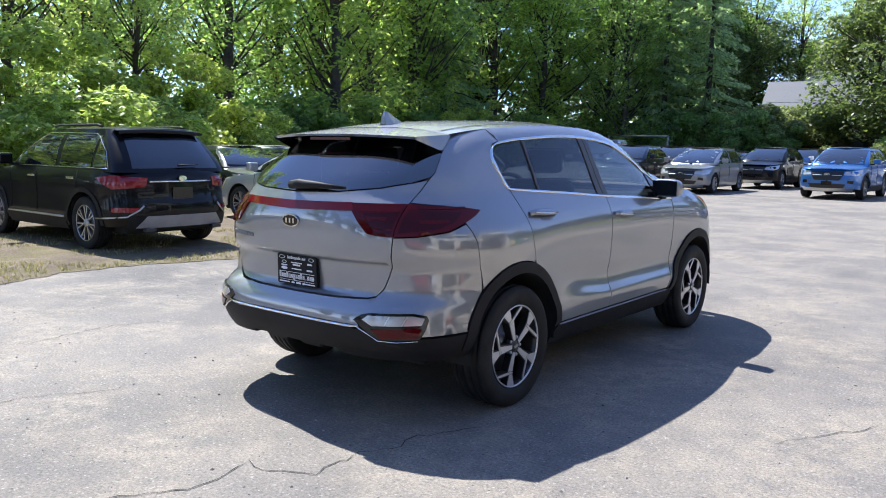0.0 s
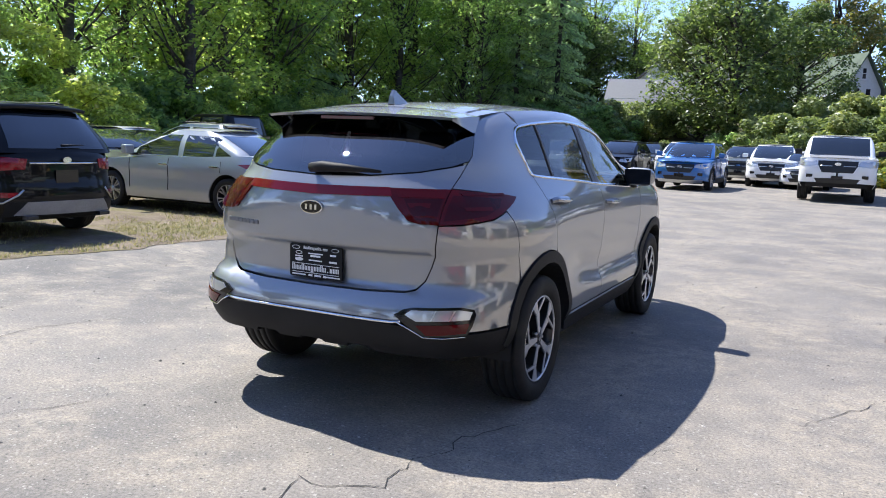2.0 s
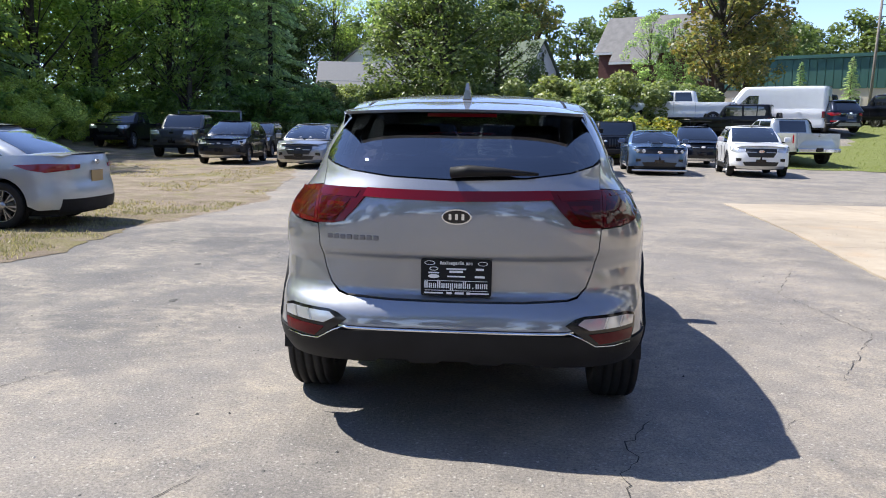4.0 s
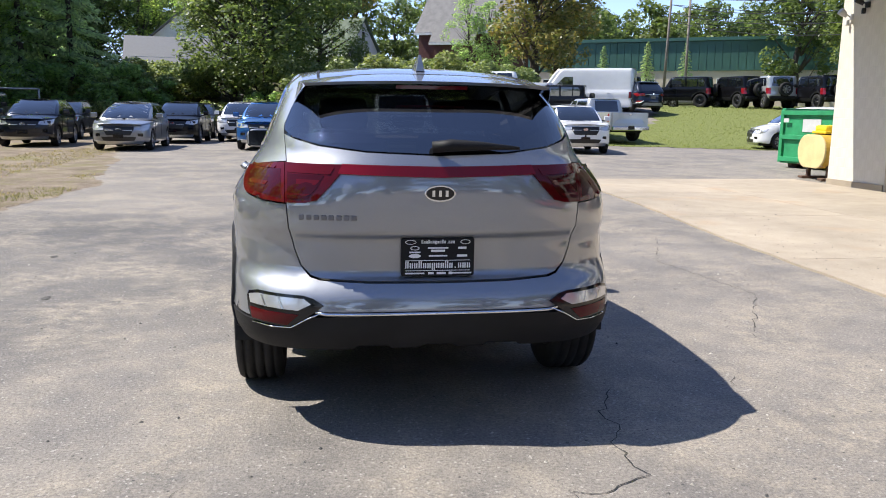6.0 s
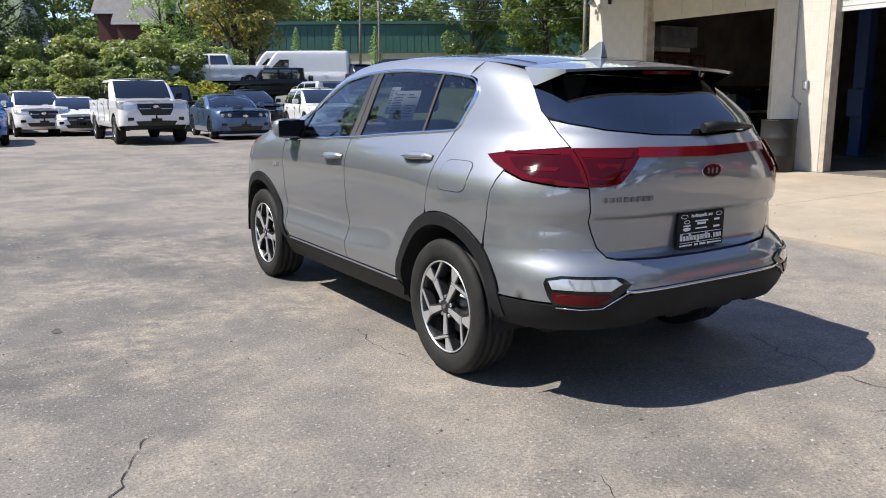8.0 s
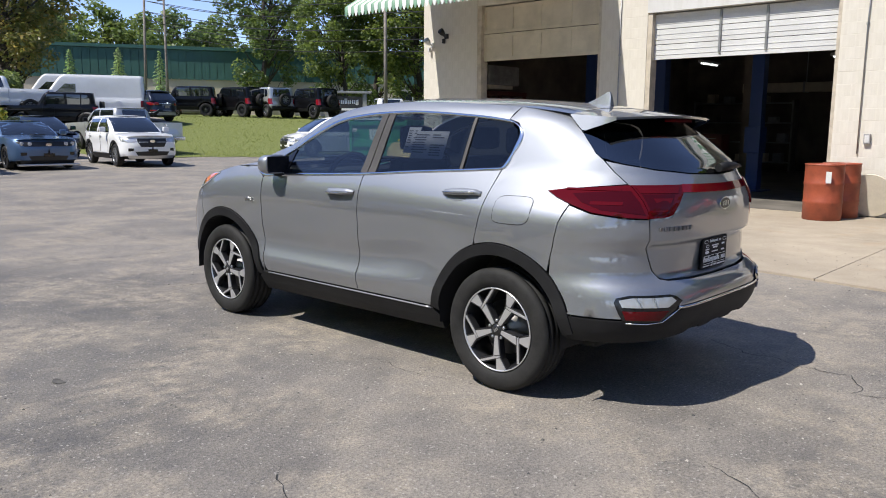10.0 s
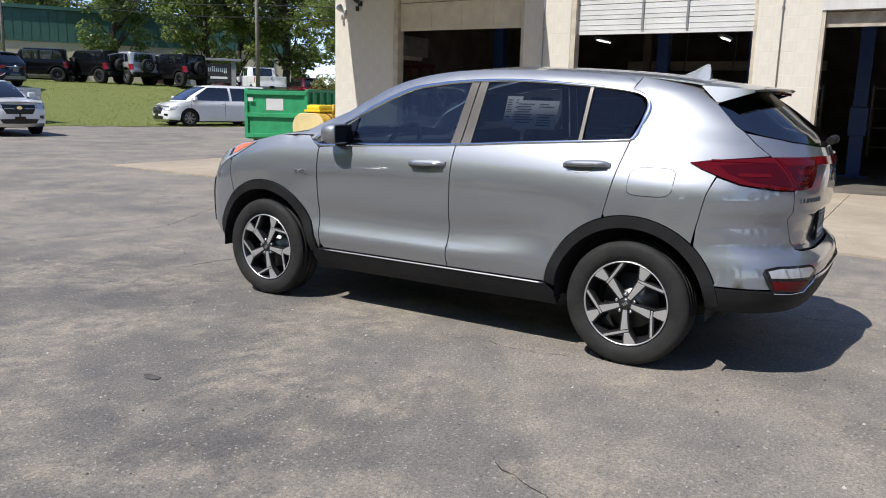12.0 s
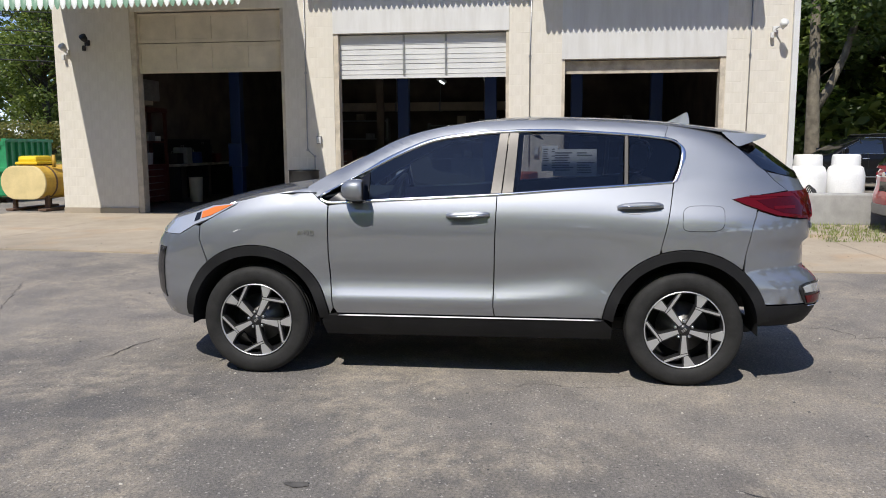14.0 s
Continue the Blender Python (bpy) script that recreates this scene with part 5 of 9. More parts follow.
# ---- foliage ----
def leaf_material(name, stops, trans=0.35):
    m = base_mat(name, stops[0], 0.45, spec=0.5)
    g = node(m, "ShaderNodeNewGeometry")
    oi = node(m, "ShaderNodeObjectInfo")
    c = ramp_of(m, g.outputs["Random Per Island"], [(k / (len(stops) - 1), s) for k, s in enumerate(stops)])
    tint = ramp_of(m, oi.outputs["Random"], [(0.0, (0.8, 0.86, 0.8)), (0.5, (1, 1, 1)), (1.0, (1.15, 1.06, 0.85))])
    c = mix_of(m, 1.0, c, tint, "MULTIPLY")
    link(m, c, bsdf(m).inputs["Base Color"])
    t = node(m, "ShaderNodeBsdfTranslucent")
    link(m, mix_of(m, 1.0, c, (2.4, 2.35, 1.6), "MULTIPLY"), t.inputs["Color"])
    mx = node(m, "ShaderNodeMixShader")
    mx.inputs[0].default_value = trans
    out = m.node_tree.nodes["Material Output"]
    link(m, bsdf(m).outputs[0], mx.inputs[1])
    link(m, t.outputs[0], mx.inputs[2])
    link(m, mx.outputs[0], out.inputs["Surface"])
    return m


L_MID = leaf_material("maple_leaves", [(0.106, 0.173, 0.054), (0.187, 0.270, 0.088), (0.316, 0.406, 0.150)], 0.62)
L_BRIGHT = leaf_material("sunny_leaves", [(0.165, 0.220, 0.061), (0.297, 0.363, 0.110), (0.462, 0.528, 0.198)], 0.5)
L_DARK = leaf_material("shade_leaves", [(0.11, 0.168, 0.078), (0.185, 0.265, 0.115), (0.30, 0.40, 0.175)], 0.62)
L_CONE = leaf_material("needles", [(0.135, 0.185, 0.125), (0.215, 0.29, 0.18), (0.34, 0.43, 0.25)], 0.62)
L_MAPLE = leaf_material("deep_maple_leaves", [(0.050, 0.080, 0.026), (0.085, 0.125, 0.040), (0.15, 0.19, 0.070)], 0.45)
L_VINE = leaf_material("vine_leaves", [(0.085, 0.12, 0.038), (0.15, 0.19, 0.065), (0.27, 0.30, 0.13)], 0.35)
L_TURN = leaf_material("turning_leaves", [(0.08, 0.10, 0.032), (0.15, 0.155, 0.05), (0.25, 0.19, 0.06)], 0.4)
L_GOLD = leaf_material("goldenrod_flowers", [(0.40, 0.32, 0.03), (0.15, 0.19, 0.05), (0.19, 0.24, 0.07)], 0.35)
M_BARK = varied("bark", (0.075, 0.062, 0.05), 0.95, amount=0.5, scale=5, fine=35, bump=0.9, dist=0.03)


def leaf_cloud(rng, centres, radii, count, size, flat=0.6, droop=0.0):
    """Many small leaves in clumps; returns points and faces."""
    n = len(centres)
    w = np.array([r ** 2 for r in radii])
    pick = rng.choice(n, count, p=w / w.sum())
    d = rng.normal(size=(count, 3))
    d /= np.linalg.norm(d, axis=1)[:, None]
    rad = np.array(radii)[pick] * rng.uniform(0.35, 1.0, count) ** 0.5
    pos = np.array(centres)[pick] + d * rad[:, None] * np.array([1, 1, 0.75])
    u = rng.normal(size=(count, 3))
    u[:, 2] = u[:, 2] * flat - droop
    u /= np.linalg.norm(u, axis=1)[:, None]
    face = d * 0.55 + np.array([0, 0, 0.75]) + rng.normal(size=(count, 3)) * 0.55
    u = u - face * ((u * face).sum(1) / (face ** 2).sum(1))[:, None] * 0.8
    u /= np.linalg.norm(u, axis=1)[:, None]
    v = np.cross(u, face)
    v /= np.maximum(1e-6, np.linalg.norm(v, axis=1))[:, None]
    s = size * rng.uniform(0.6, 1.35, count)[:, None]
    pts = np.stack([pos - u * s * 0.6, pos + v * s * 0.34, pos + u * s * 0.6, pos - v * s * 0.34], 1).reshape(-1, 3)
    return pts, np.arange(count * 4).reshape(-1, 4)


def cloud_mesh(name, pts, faces, material):
    me = bpy.data.meshes.new(name)
    me.from_pydata(pts.tolist(), [], faces.tolist())
    me.materials.append(material)
    return me


def build_tree(seed, height, spread, leaves, size, material, low=0.25, name="tree", label="", trunk_r=0.2, clumps=90, lean=0.0):
    """Trunk, limbs and a gappy crown."""
    rng = np.random.default_rng(seed)
    root = thing(name, label, "tree")
    bm = bmesh.new()
    pts = [Vector((0, 0, -0.3))]
    for k in range(1, 8):
        h = height * 0.9 * k / 7
        pts.append(Vector((lean * h + rng.normal() * 0.10 * k / 3, rng.normal() * 0.10 * k / 3, h)))
    add_tube(bm, pts, [trunk_r * (1.25 - 0.15 * 0) * (1 - 0.85 * k / 7) + 0.02 for k in range(8)], 9)
    part("trunk", bm, M_BARK, root)
    cs, rs = [], []
    limbs = bmesh.new()
    for k in range(clumps):
        t = low + (1 - low) * rng.random() ** 0.85
        a = rng.uniform(0, 2 * math.pi)
        prof = math.sin(math.pi * min(1, max(0.06, (t - low) / (1 - low) * 0.86 + 0.10))) ** 0.7
        r = spread * prof * rng.uniform(0.25, 1.0)
        base = pts[0].lerp(pts[-1], max(0.1, t - 0.16))
        tip = Vector((base.x + r * math.cos(a), base.y + r * math.sin(a), height * t))
        cs.append(tuple(tip))
        rs.append(spread * rng.uniform(0.10, 0.27))
        if k % 3 == 0:
            mid = base.lerp(tip, 0.5) + Vector((0, 0, -0.04 * height * rng.random()))
            add_tube(limbs, [base, mid, tip], [trunk_r * 0.32, trunk_r * 0.2, trunk_r * 0.06], 5)
    part("limb", limbs, M_BARK, root)
    p, f = leaf_cloud(rng, cs, rs, leaves, size)
    crown = new("crown", cloud_mesh("crown", p, f, material))
    crown.parent = root
    return root


def build_conifer(seed, height, spread, leaves, material, label=""):
    rng = np.random.default_rng(seed)
    root = thing("conifer_tree", label, "tree")
    part("trunk", tube([(0, 0, -0.3), (0.1, 0, height * 0.5), (0.05, 0.05, height)], [0.26, 0.16, 0.03], 9), M_BARK, root)
    limbs = bmesh.new()
    pos, u, v = [], [], []
    n = 84
    for k in range(n):
        t = 0.06 + 0.92 * (k / n) ** 0.9
        a = k * 2.4 + rng.normal() * 0.25
        ln = spread * (1 - t) ** 0.75 * rng.uniform(0.65, 1.1) + 0.25
        base = Vector((0, 0, height * t))
        tip = base + Vector((ln * math.cos(a), ln * math.sin(a), -0.28 * ln))
        if k % 2 == 0:
            add_tube(limbs, [base, base.lerp(tip, 0.5) + Vector((0, 0, 0.05 * ln)), tip], [0.045, 0.03, 0.01], 4)
        m = int(leaves / n * (0.35 + 1.3 * (1 - t)))
        for _ in range(m):
            q = rng.uniform(0.1, 1.0)
            c = base.lerp(tip, q)
            side = Vector((-math.sin(a), math.cos(a), 0)) * rng.normal() * 0.17 * ln * (1.1 - q * 0.6)
            pos.append(c + side + Vector((0, 0, rng.normal() * 0.08 - 0.1 * abs(rng.normal()))))
            d = Vector((math.cos(a) + rng.normal() * 0.5, math.sin(a) + rng.normal() * 0.5, -0.7 + rng.normal() * 0.3)).normalized()
            u.append(d)
            v.append(d.cross(Vector(rng.normal(size=3))).normalized())
    pos, u, v = np.array([tuple(p) for p in pos]), np.array([tuple(p) for p in u]), np.array([tuple(p) for p in v])
    s = rng.uniform(0.18, 0.42, len(pos))[:, None]
    pts = np.stack([pos - u * s * 0.6, pos + v * s * 0.24, pos + u * s * 0.6, pos - v * s * 0.24], 1).reshape(-1, 3)
    part("limb", limbs, M_BARK, root)
    crown = new("crown", cloud_mesh("crown", pts, np.arange(len(pos) * 4).reshape(-1, 4), material))
    crown.parent = root
    return root


def build_bush(seed, w, h, leaves, size, material, name="bush", label="", cat="bush"):
    rng = np.random.default_rng(seed)
    root = thing(name, label, cat)
    cs, rs = [], []
    stems = bmesh.new()
    for k in range(26):
        a, r = rng.uniform(0, 6.28), w * rng.random() ** 0.6
        z = h * (0.12 + 0.88 * rng.random() * (1 - 0.55 * (r / w) ** 2))
        cs.append((r * math.cos(a), r * math.sin(a), z))
        rs.append(rng.uniform(0.16, 0.34) * min(w, h))
        if k % 4 == 0:
            add_tube(stems, [(0.2 * math.cos(a), 0.2 * math.sin(a), -0.2), (0.5 * r * math.cos(a), 0.5 * r * math.sin(a), z * 0.6), cs[-1]], [0.04, 0.03, 0.01], 5)
    part("stem", stems, M_BARK, root)
    p, f = leaf_cloud(rng, cs, rs, leaves, size)
    p[:, 2] = np.maximum(p[:, 2], -0.1)
    crown = new("foliage", cloud_mesh("foliage", p, f, material))
    crown.parent = root
    return root


def place_all(proto, spots, rng):
    """Copies of a plant on the ground at (x, y, scale); the first spot takes the plant itself."""
    for k, (x, y, s) in enumerate(spots):
        m = Matrix.Translation((x, y, ground_z(x, y))) @ Matrix.Rotation(rng.uniform(0, 6.28), 4, "Z") @ Matrix.Diagonal((s, s, s * rng.uniform(0.9, 1.12), 1))
        if k == 0:
            proto.matrix_basis = m
        else:
            c = copy_thing(proto, Matrix.Identity(4))
            c.matrix_basis = m


rng = np.random.default_rng(11)
T1 = build_tree(1, 17, 4.6, 8500, 0.21, L_MID, 0.14, "broadleaf_tree", "tall green broadleaf tree in the wood", 0.22, 110)
T2 = build_tree(2, 19, 5.2, 5500, 0.33, L_DARK, 0.10, "broadleaf_tree", "tall shaded dark green tree in the wood", 0.26)
T3 = build_tree(3, 14, 4.4, 9000, 0.19, L_BRIGHT, 0.10, "broadleaf_tree", "sunlit yellow-green tree at the wood's edge", 0.18, 110)
T4 = build_tree(4, 12, 5.4, 17000, 0.23, L_MAPLE, 0.16, "maple_tree", "broad green maple with a dense crown", 0.30, 120)
T5 = build_tree(5, 13, 5.0, 8000, 0.30, L_TURN, 0.30, "maple_tree", "maple turning orange behind the bank", 0.34, 90)
C1 = build_conifer(6, 20, 4.2, 9500, L_CONE, "tall dark spruce with drooping boughs")
B1 = build_bush(7, 2.6, 4.6, 11000, 0.15, L_BRIGHT, "bush", "tall sunlit yellow-green bush at the lot's edge")
B2 = build_bush(8, 2.4, 3.2, 7000, 0.20, L_DARK, "bush", "dense dark green bush")
B3 = build_bush(9, 2.6, 2.2, 7000, 0.18, L_VINE, "bush", "pale green vines heaped over the bank")
B4 = build_bush(10, 1.3, 1.5, 4500, 0.12, L_GOLD, "goldenrod", "flowering yellow goldenrod clump", "plant")
tagged(T1, group="trees of the wood"), tagged(T2, group="trees of the wood"), tagged(C1, group="conifers of the wood"), tagged(B3, group="vines on the bank"), tagged(B1, group="sunlit bushes"), tagged(B2, group="dark bushes")


def along(path, n, jit, rng, s0=0.85, s1=1.2):
    pts = []
    seg = [math.hypot(b[0] - a[0], b[1] - a[1]) for a, b in zip(path, path[1:])]
    tot = sum(seg)
    for k in range(n):
        d = tot * (k + 0.5) / n
        for (a, b), L in zip(zip(path, path[1:]), seg):
            if d <= L:
                t = d / L
                pts.append((a[0] + (b[0] - a[0]) * t + rng.uniform(-jit, jit), a[1] + (b[1] - a[1]) * t + rng.uniform(-jit, jit), rng.uniform(s0, s1)))
                break
            d -= L
    return pts


EDGE = [(-27, -22), (-27, 0), (-27, 13), (-27, 24), (-29, 36), (-28, 44)]
BACK = [(-44, -20), (-42, 5), (-40, 18), (-37, 30), (-36, 44), (-26, 55)]
BACK2 = [(-58, -10), (-54, 10), (-50, 30), (-45, 48), (-34, 62)]
place_all(T1, along(EDGE, 7, 1.4, rng) + [(-22.3, 19.5, 1.0), (-26.4, 29.9, 1.05), (-24.5, 15.5, 0.9), (-25.5, 25.0, 1.0)] + along(BACK, 8, 2, rng) + [(-27, 76, 1.0), (-23, 80, 0.95), (-31, 72, 1.1), (-19.5, 84, 0.9), (-14.5, 88, 0.85), (-9, 90, 0.75), (-35, 66, 1.1), (-25.3, 42.0, 0.95), (-22, 45.5, 0.9), (-29.5, 40, 1.0), (-27, 47, 1.05), (-20.4, 44.6, 0.8)], rng)
place_all(T2, along(BACK, 9, 2.0, rng) + along(BACK2, 9, 2.5, rng, 1.0, 1.35) + [(11.0, 57.0, 0.38), (12.8, 57.6, 0.36)], rng)
place_all(C1, [(-28.5, 35, 1.05), (-24.5, 48.5, 1.05), (-18.6, 46.8, 0.9), (-31, 31, 1.1), (-20.4, 47.6, 0.9), (-16.2, 48.4, 0.85), (-18.0, 49.8, 1.0), (-33, 36, 1.1), (-32, 44, 1.1), (14.6, 58.5, 0.3), (28.7, 75, 0.34), (33.3, 74.5, 0.36), (36.4, 72, 0.32), (24.5, 78, 0.3)], rng)
place_all(T3, [(-21.5, 5.5, 0.62), (-21.5, -3, 0.85), (-21.5, 9.5, 0.55), (-21, -10, 0.9), (-25.5, 21.5, 0.7), (-29.5, 33.5, 0.6)], rng)
place_all(T4, [(-26, 78, 1.3), (-30, 84, 1.3), (-23.5, 82, 1.15), (-34, 78, 1.4), (-19.5, 88, 0.75), (-15, 92, 0.7), (-10, 95, 0.65), (-4.0, 46, 1.0), (-6.2, 48.5, 0.75), (-0.6, 50.5, 0.62), (40, 30, 1.1), (46, 24, 1.1), (52, 34, 1.2), (35.5, 27, 0.7)], rng)
place_all(T5, [(15.2, 52.6, 1.0), (21.5, 68, 0.8), (0.5, 90, 1.1)], rng)
place_all(B1, [(-18.9, 4.4, 1.0), (-19.2, 6.8, 1.15), (-19.6, 9.4, 1.1), (-19.2, 1.4, 1.0), (-19.4, -2, 1.1), (-20.2, 12.0, 0.95), (-21.5, 15.5, 0.6), (-23.0, 21, 0.5), (-20.2, -7, 1.1), (-22.5, 29, 0.62), (-24, 33.5, 0.75), (-22.5, 38.5, 0.7), (-19.8, 42.4, 0.6), (-24.5, 25.5, 0.7), (-20.5, 19.0, 0.55), (-26, 37, 0.9)], rng)
place_all(B2, along([(-21, 12), (-23.5, 22), (-26, 32), (-24, 45), (-16, 47), (-9, 46.5)], 17, 1.0, rng) + [(-2.0, 39.5, 0.75), (-4, 43, 0.8), (-22.0, 11.5, 1.1), (33, -13, 1.6), (36, -15.5, 1.7), (39, -18, 1.8), (31, -11.4, 1.5), (42, -21, 1.8)], rng)
place_all(B3, [(-9, 44.2, 0.8), (-6, 43.8, 0.85), (-3, 41.5, 0.95), (-0.5, 39.0, 1.0), (1.6, 38.2, 1.0), (4.0, 38.5, 1.1), (6.2, 39.6, 1.1), (8.2, 41.4, 1.1), (5.2, 41.5, 1.2), (8.0, 43, 1.2), (2.5, 41.5, 1.1), (10, 43.5, 1.0), (-12, 45.2, 0.75), (-1, 43.5, 1.1), (-4.5, 44.5, 0.9), (10.5, 45.5, 0.9), (-16, 46, 0.7), (-19, 46, 0.7), (-15, 48.5, 0.9), (-12.5, 48.8, 1.0), (-10, 49.5, 1.1), (-13.6, 51.5, 1.1), (-11, 52.3, 1.2), (-8.2, 51.5, 1.1), (-16.5, 51.0, 1.0)] + [(4.6, 36.8, 0.9), (2.4, 36.2, 0.9), (6.6, 46, 1.2), (4.4, 47, 1.3), (8.6, 47.5, 1.1), (2.0, 46, 1.2), (11, 49, 1.2), (6.5, 51, 1.3), (0.5, 36.6, 0.8)], rng)
place_all(B4, [(5.7, 33.6, 1.5), (7.0, 34.0, 1.6), (4.6, 34.6, 1.2), (8.0, 34.6, 1.3), (-0.6, 34.6, 0.6), (2.2, 33.6, 0.6), (-3.6, 41.0, 0.8), (-6.0, 41.8, 0.7)], rng)
# trees behind and beside the lot, and the far skyline
T7 = build_tree(14, 13, 4.8, 17000, 0.26, L_MAPLE, 0.20, "maple_tree", "green maple with a clear trunk before the warehouse", 0.24, 100)
place_all(T7, [(45, 66, 1.15), (38.5, 46, 0.8), (42, 41, 1.05), (46, 50, 1.0)], rng)
T6 = build_tree(21, 13, 5.2, 5200, 0.45, L_MAPLE, 0.15, "broadleaf_tree", "broadleaf tree on the skyline", 0.25, 80)
far = [(-30 + 9 * k + rng.uniform(-3, 3), 98 + rng.uniform(-6, 14), rng.uniform(0.8, 1.15)) for k in range(15)]
far += [(-22 + 7.5 * k + rng.uniform(-3, 3), 116 + rng.uniform(-4, 8), rng.uniform(1.0, 1.35)) for k in range(16)]
far += [(100 + rng.uniform(-6, 6), 90 - 12 * k, rng.uniform(0.9, 1.3)) for k in range(9)]
far += [(-28 + 9 * k, -34 + rng.uniform(-4, 4), rng.uniform(0.9, 1.2)) for k in range(9)]
far += [(55, 118, 1.2), (66, 110, 1.1), (75, 108, 1.2), (46, 121, 1.1), (38, 112, 1.0), (84, 98, 1.1)]
far += [(27, -14, 1.1), (24, -20, 1.2), (32, -8, 1.1), (19, -16, 0.85), (33, -12, 1.2), (15, -22, 1.0), (36, -17, 1.3), (40, -13, 1.4), (31, -22, 1.2), (42, -20, 1.4), (29, -10.2, 0.75), (46, -10, 1.4), (50, -16, 1.5), (48, -24, 1.4), (54, -20, 1.5), (38, -9, 1.2)]
tagged(T6, group="skyline trees")
place_all(T6, far, rng)


def forked_tree(x, y, h):
    """A pale forked trunk with a high, thin crown."""
    rng = np.random.default_rng(61)
    root = thing("forked_tree", "tall tree with a pale forked trunk at the wood's edge", "tree", pose(x, y, ground_z(x, y)))
    bm = bmesh.new()
    add_tube(bm, [(0, 0, -0.3), (0.02, -0.02, 1.2), (-0.03, 0.03, 2.6), (0.0, 0.06, 4.2), (0.1, 0.10, 6.5), (0.0, 0.3, h)], [0.30, 0.24, 0.22, 0.18, 0.14, 0.06], 12)
    part("trunk", bm, M_PALEBARK, root)
    limb = bmesh.new()
    add_tube(limb, [(0.0, 0.0, 2.5), (0.05, -0.45, 3.2), (0.1, -0.95, 4.4), (0.2, -1.5, 6.4), (0.2, -2.2, h - 1)], [0.16, 0.14, 0.12, 0.09, 0.04], 10)
    part("limb", limb, M_PALEBARK, root)
    cs = [(rng.normal() * 1.6, rng.normal() * 2.0 - 0.8, rng.uniform(5.0, h + 1)) for _ in range(46)]
    pts, faces = leaf_cloud(rng, cs, [0.9] * 46, 7000, 0.2)
    crown = new("crown", cloud_mesh("crown", pts, faces, L_MAPLE))
    crown.parent = root


M_PALEBARK = varied("pale_bark", (0.19, 0.165, 0.125), 0.9, amount=0.45, scale=4, fine=30, bump=0.8, dist=0.03)
forked_tree(22.5, -9.55, 11.0)


def scatter_blades(name, label, region, count, h0, h1, material, seed):
    rng = np.random.default_rng(seed)
    pts, faces = [], []
    tries = 0
    while len(faces) < count and tries < count * 6:
        tries += 1
        x, y = region(rng)
        if x is None:
            continue
        n_b = rng.integers(3, 7)
        for _ in range(n_b):
            bx_, by_ = x + rng.normal() * 0.035, y + rng.normal() * 0.035
            a, h = rng.uniform(0, 6.28), rng.uniform(h0, h1)
            w = 0.004 + 0.004 * rng.random()
            lean = rng.normal(size=2) * h * 0.45
            z = ground_z(bx_, by_) + 0.01
            k = len(pts)
            pts += [(bx_ - w * math.cos(a), by_ - w * math.sin(a), z), (bx_ + w * math.cos(a), by_ + w * math.sin(a), z), (bx_ + lean[0], by_ + lean[1], z + h)]
            faces.append((k, k + 1, k + 2))
    me = bpy.data.meshes.new(name)
    me.from_pydata(pts, [], faces)
    me.materials.append(material)
    tagged(new(name, me), label, "grass", kind="stuff")


L_STRAW = leaf_material("straw_blades", [(0.11, 0.13, 0.045), (0.24, 0.21, 0.115), (0.37, 0.33, 0.215)], 0.3)
L_BLADE = leaf_material("green_blades", [(0.09, 0.13, 0.03), (0.17, 0.21, 0.055), (0.27, 0.30, 0.11)], 0.35)


def verge_spot(r):
    y = r.uniform(-5, 9)
    e = verge_edge(y)
    x = e - 0.03 - (abs(r.normal()) * 2.2) + wobble(y)
    return (x, y) if noise.noise(Vector((x * 0.9, y * 0.9, 2.0))) > -0.12 else (None, None)


scatter_blades("dry_grass", "tufts of dry yellow grass on bare earth", verge_spot, 17000, 0.012, 0.055, L_STRAW, 31)


def dirt_spot(r):
    x, y = r.uniform(-15, -2), r.uniform(5, 22)
    ok = x < dirt_edge(y) - 0.2 and noise.noise(Vector((x * 0.45, y * 0.45, 6.0))) > 0.05
    return (x, y) if ok else (None, None)


scatter_blades("dirt_grass", "thin dry grass on packed dirt", dirt_spot, 12000, 0.015, 0.06, L_STRAW, 35)


def lawn_spot(r):
    x, y = r.uniform(10.5, 34), r.uniform(19, 42)
    return (x, y) if on_lawn(x, y) else (None, None)


scatter_blades("lawn_grass", "short green lawn grass", lawn_spot, 30000, 0.04, 0.12, L_BLADE, 32)


def slab_edge_spot(r):
    y = r.uniform(-6.5, -4.6)
    return (r.uniform(6.2, 9.0), y)


scatter_blades("weeds", "low weeds at the slab's edge", slab_edge_spot, 2500, 0.03, 0.10, L_BLADE, 33)
# ---- parked vehicles ----
M_CARGLASS = base_mat("car_glass", (0.006, 0.008, 0.010), 0.03, coat=1.0)
bsdf(M_CARGLASS).inputs["Coat IOR"].default_value = 1.75
M_TAIL = base_mat("red_tail_lamp", (0.24, 0.008, 0.016), 0.12, coat=0.5)
M_ALLOY = base_mat("alloy_wheel", (0.5, 0.5, 0.51), 0.35, 0.9)
M_DARKALLOY = base_mat("dark_alloy_wheel", (0.06, 0.06, 0.065), 0.35, 0.7)
M_STEEL = varied("galvanised_steel", (0.35, 0.35, 0.35), 0.45, 0.8)
M_BLACKPL = varied("black_plastic", (0.012, 0.012, 0.012), 0.6)
M_GRILLE = varied("black_grille", (0.012, 0.012, 0.012), 0.4)
M_SKID = varied("dull_silver_plastic", (0.30, 0.30, 0.31), 0.45, 0.4, amount=0.1)
M_PLATE_G = varied("gold_plate", (0.40, 0.27, 0.11), 0.5, amount=0.1)

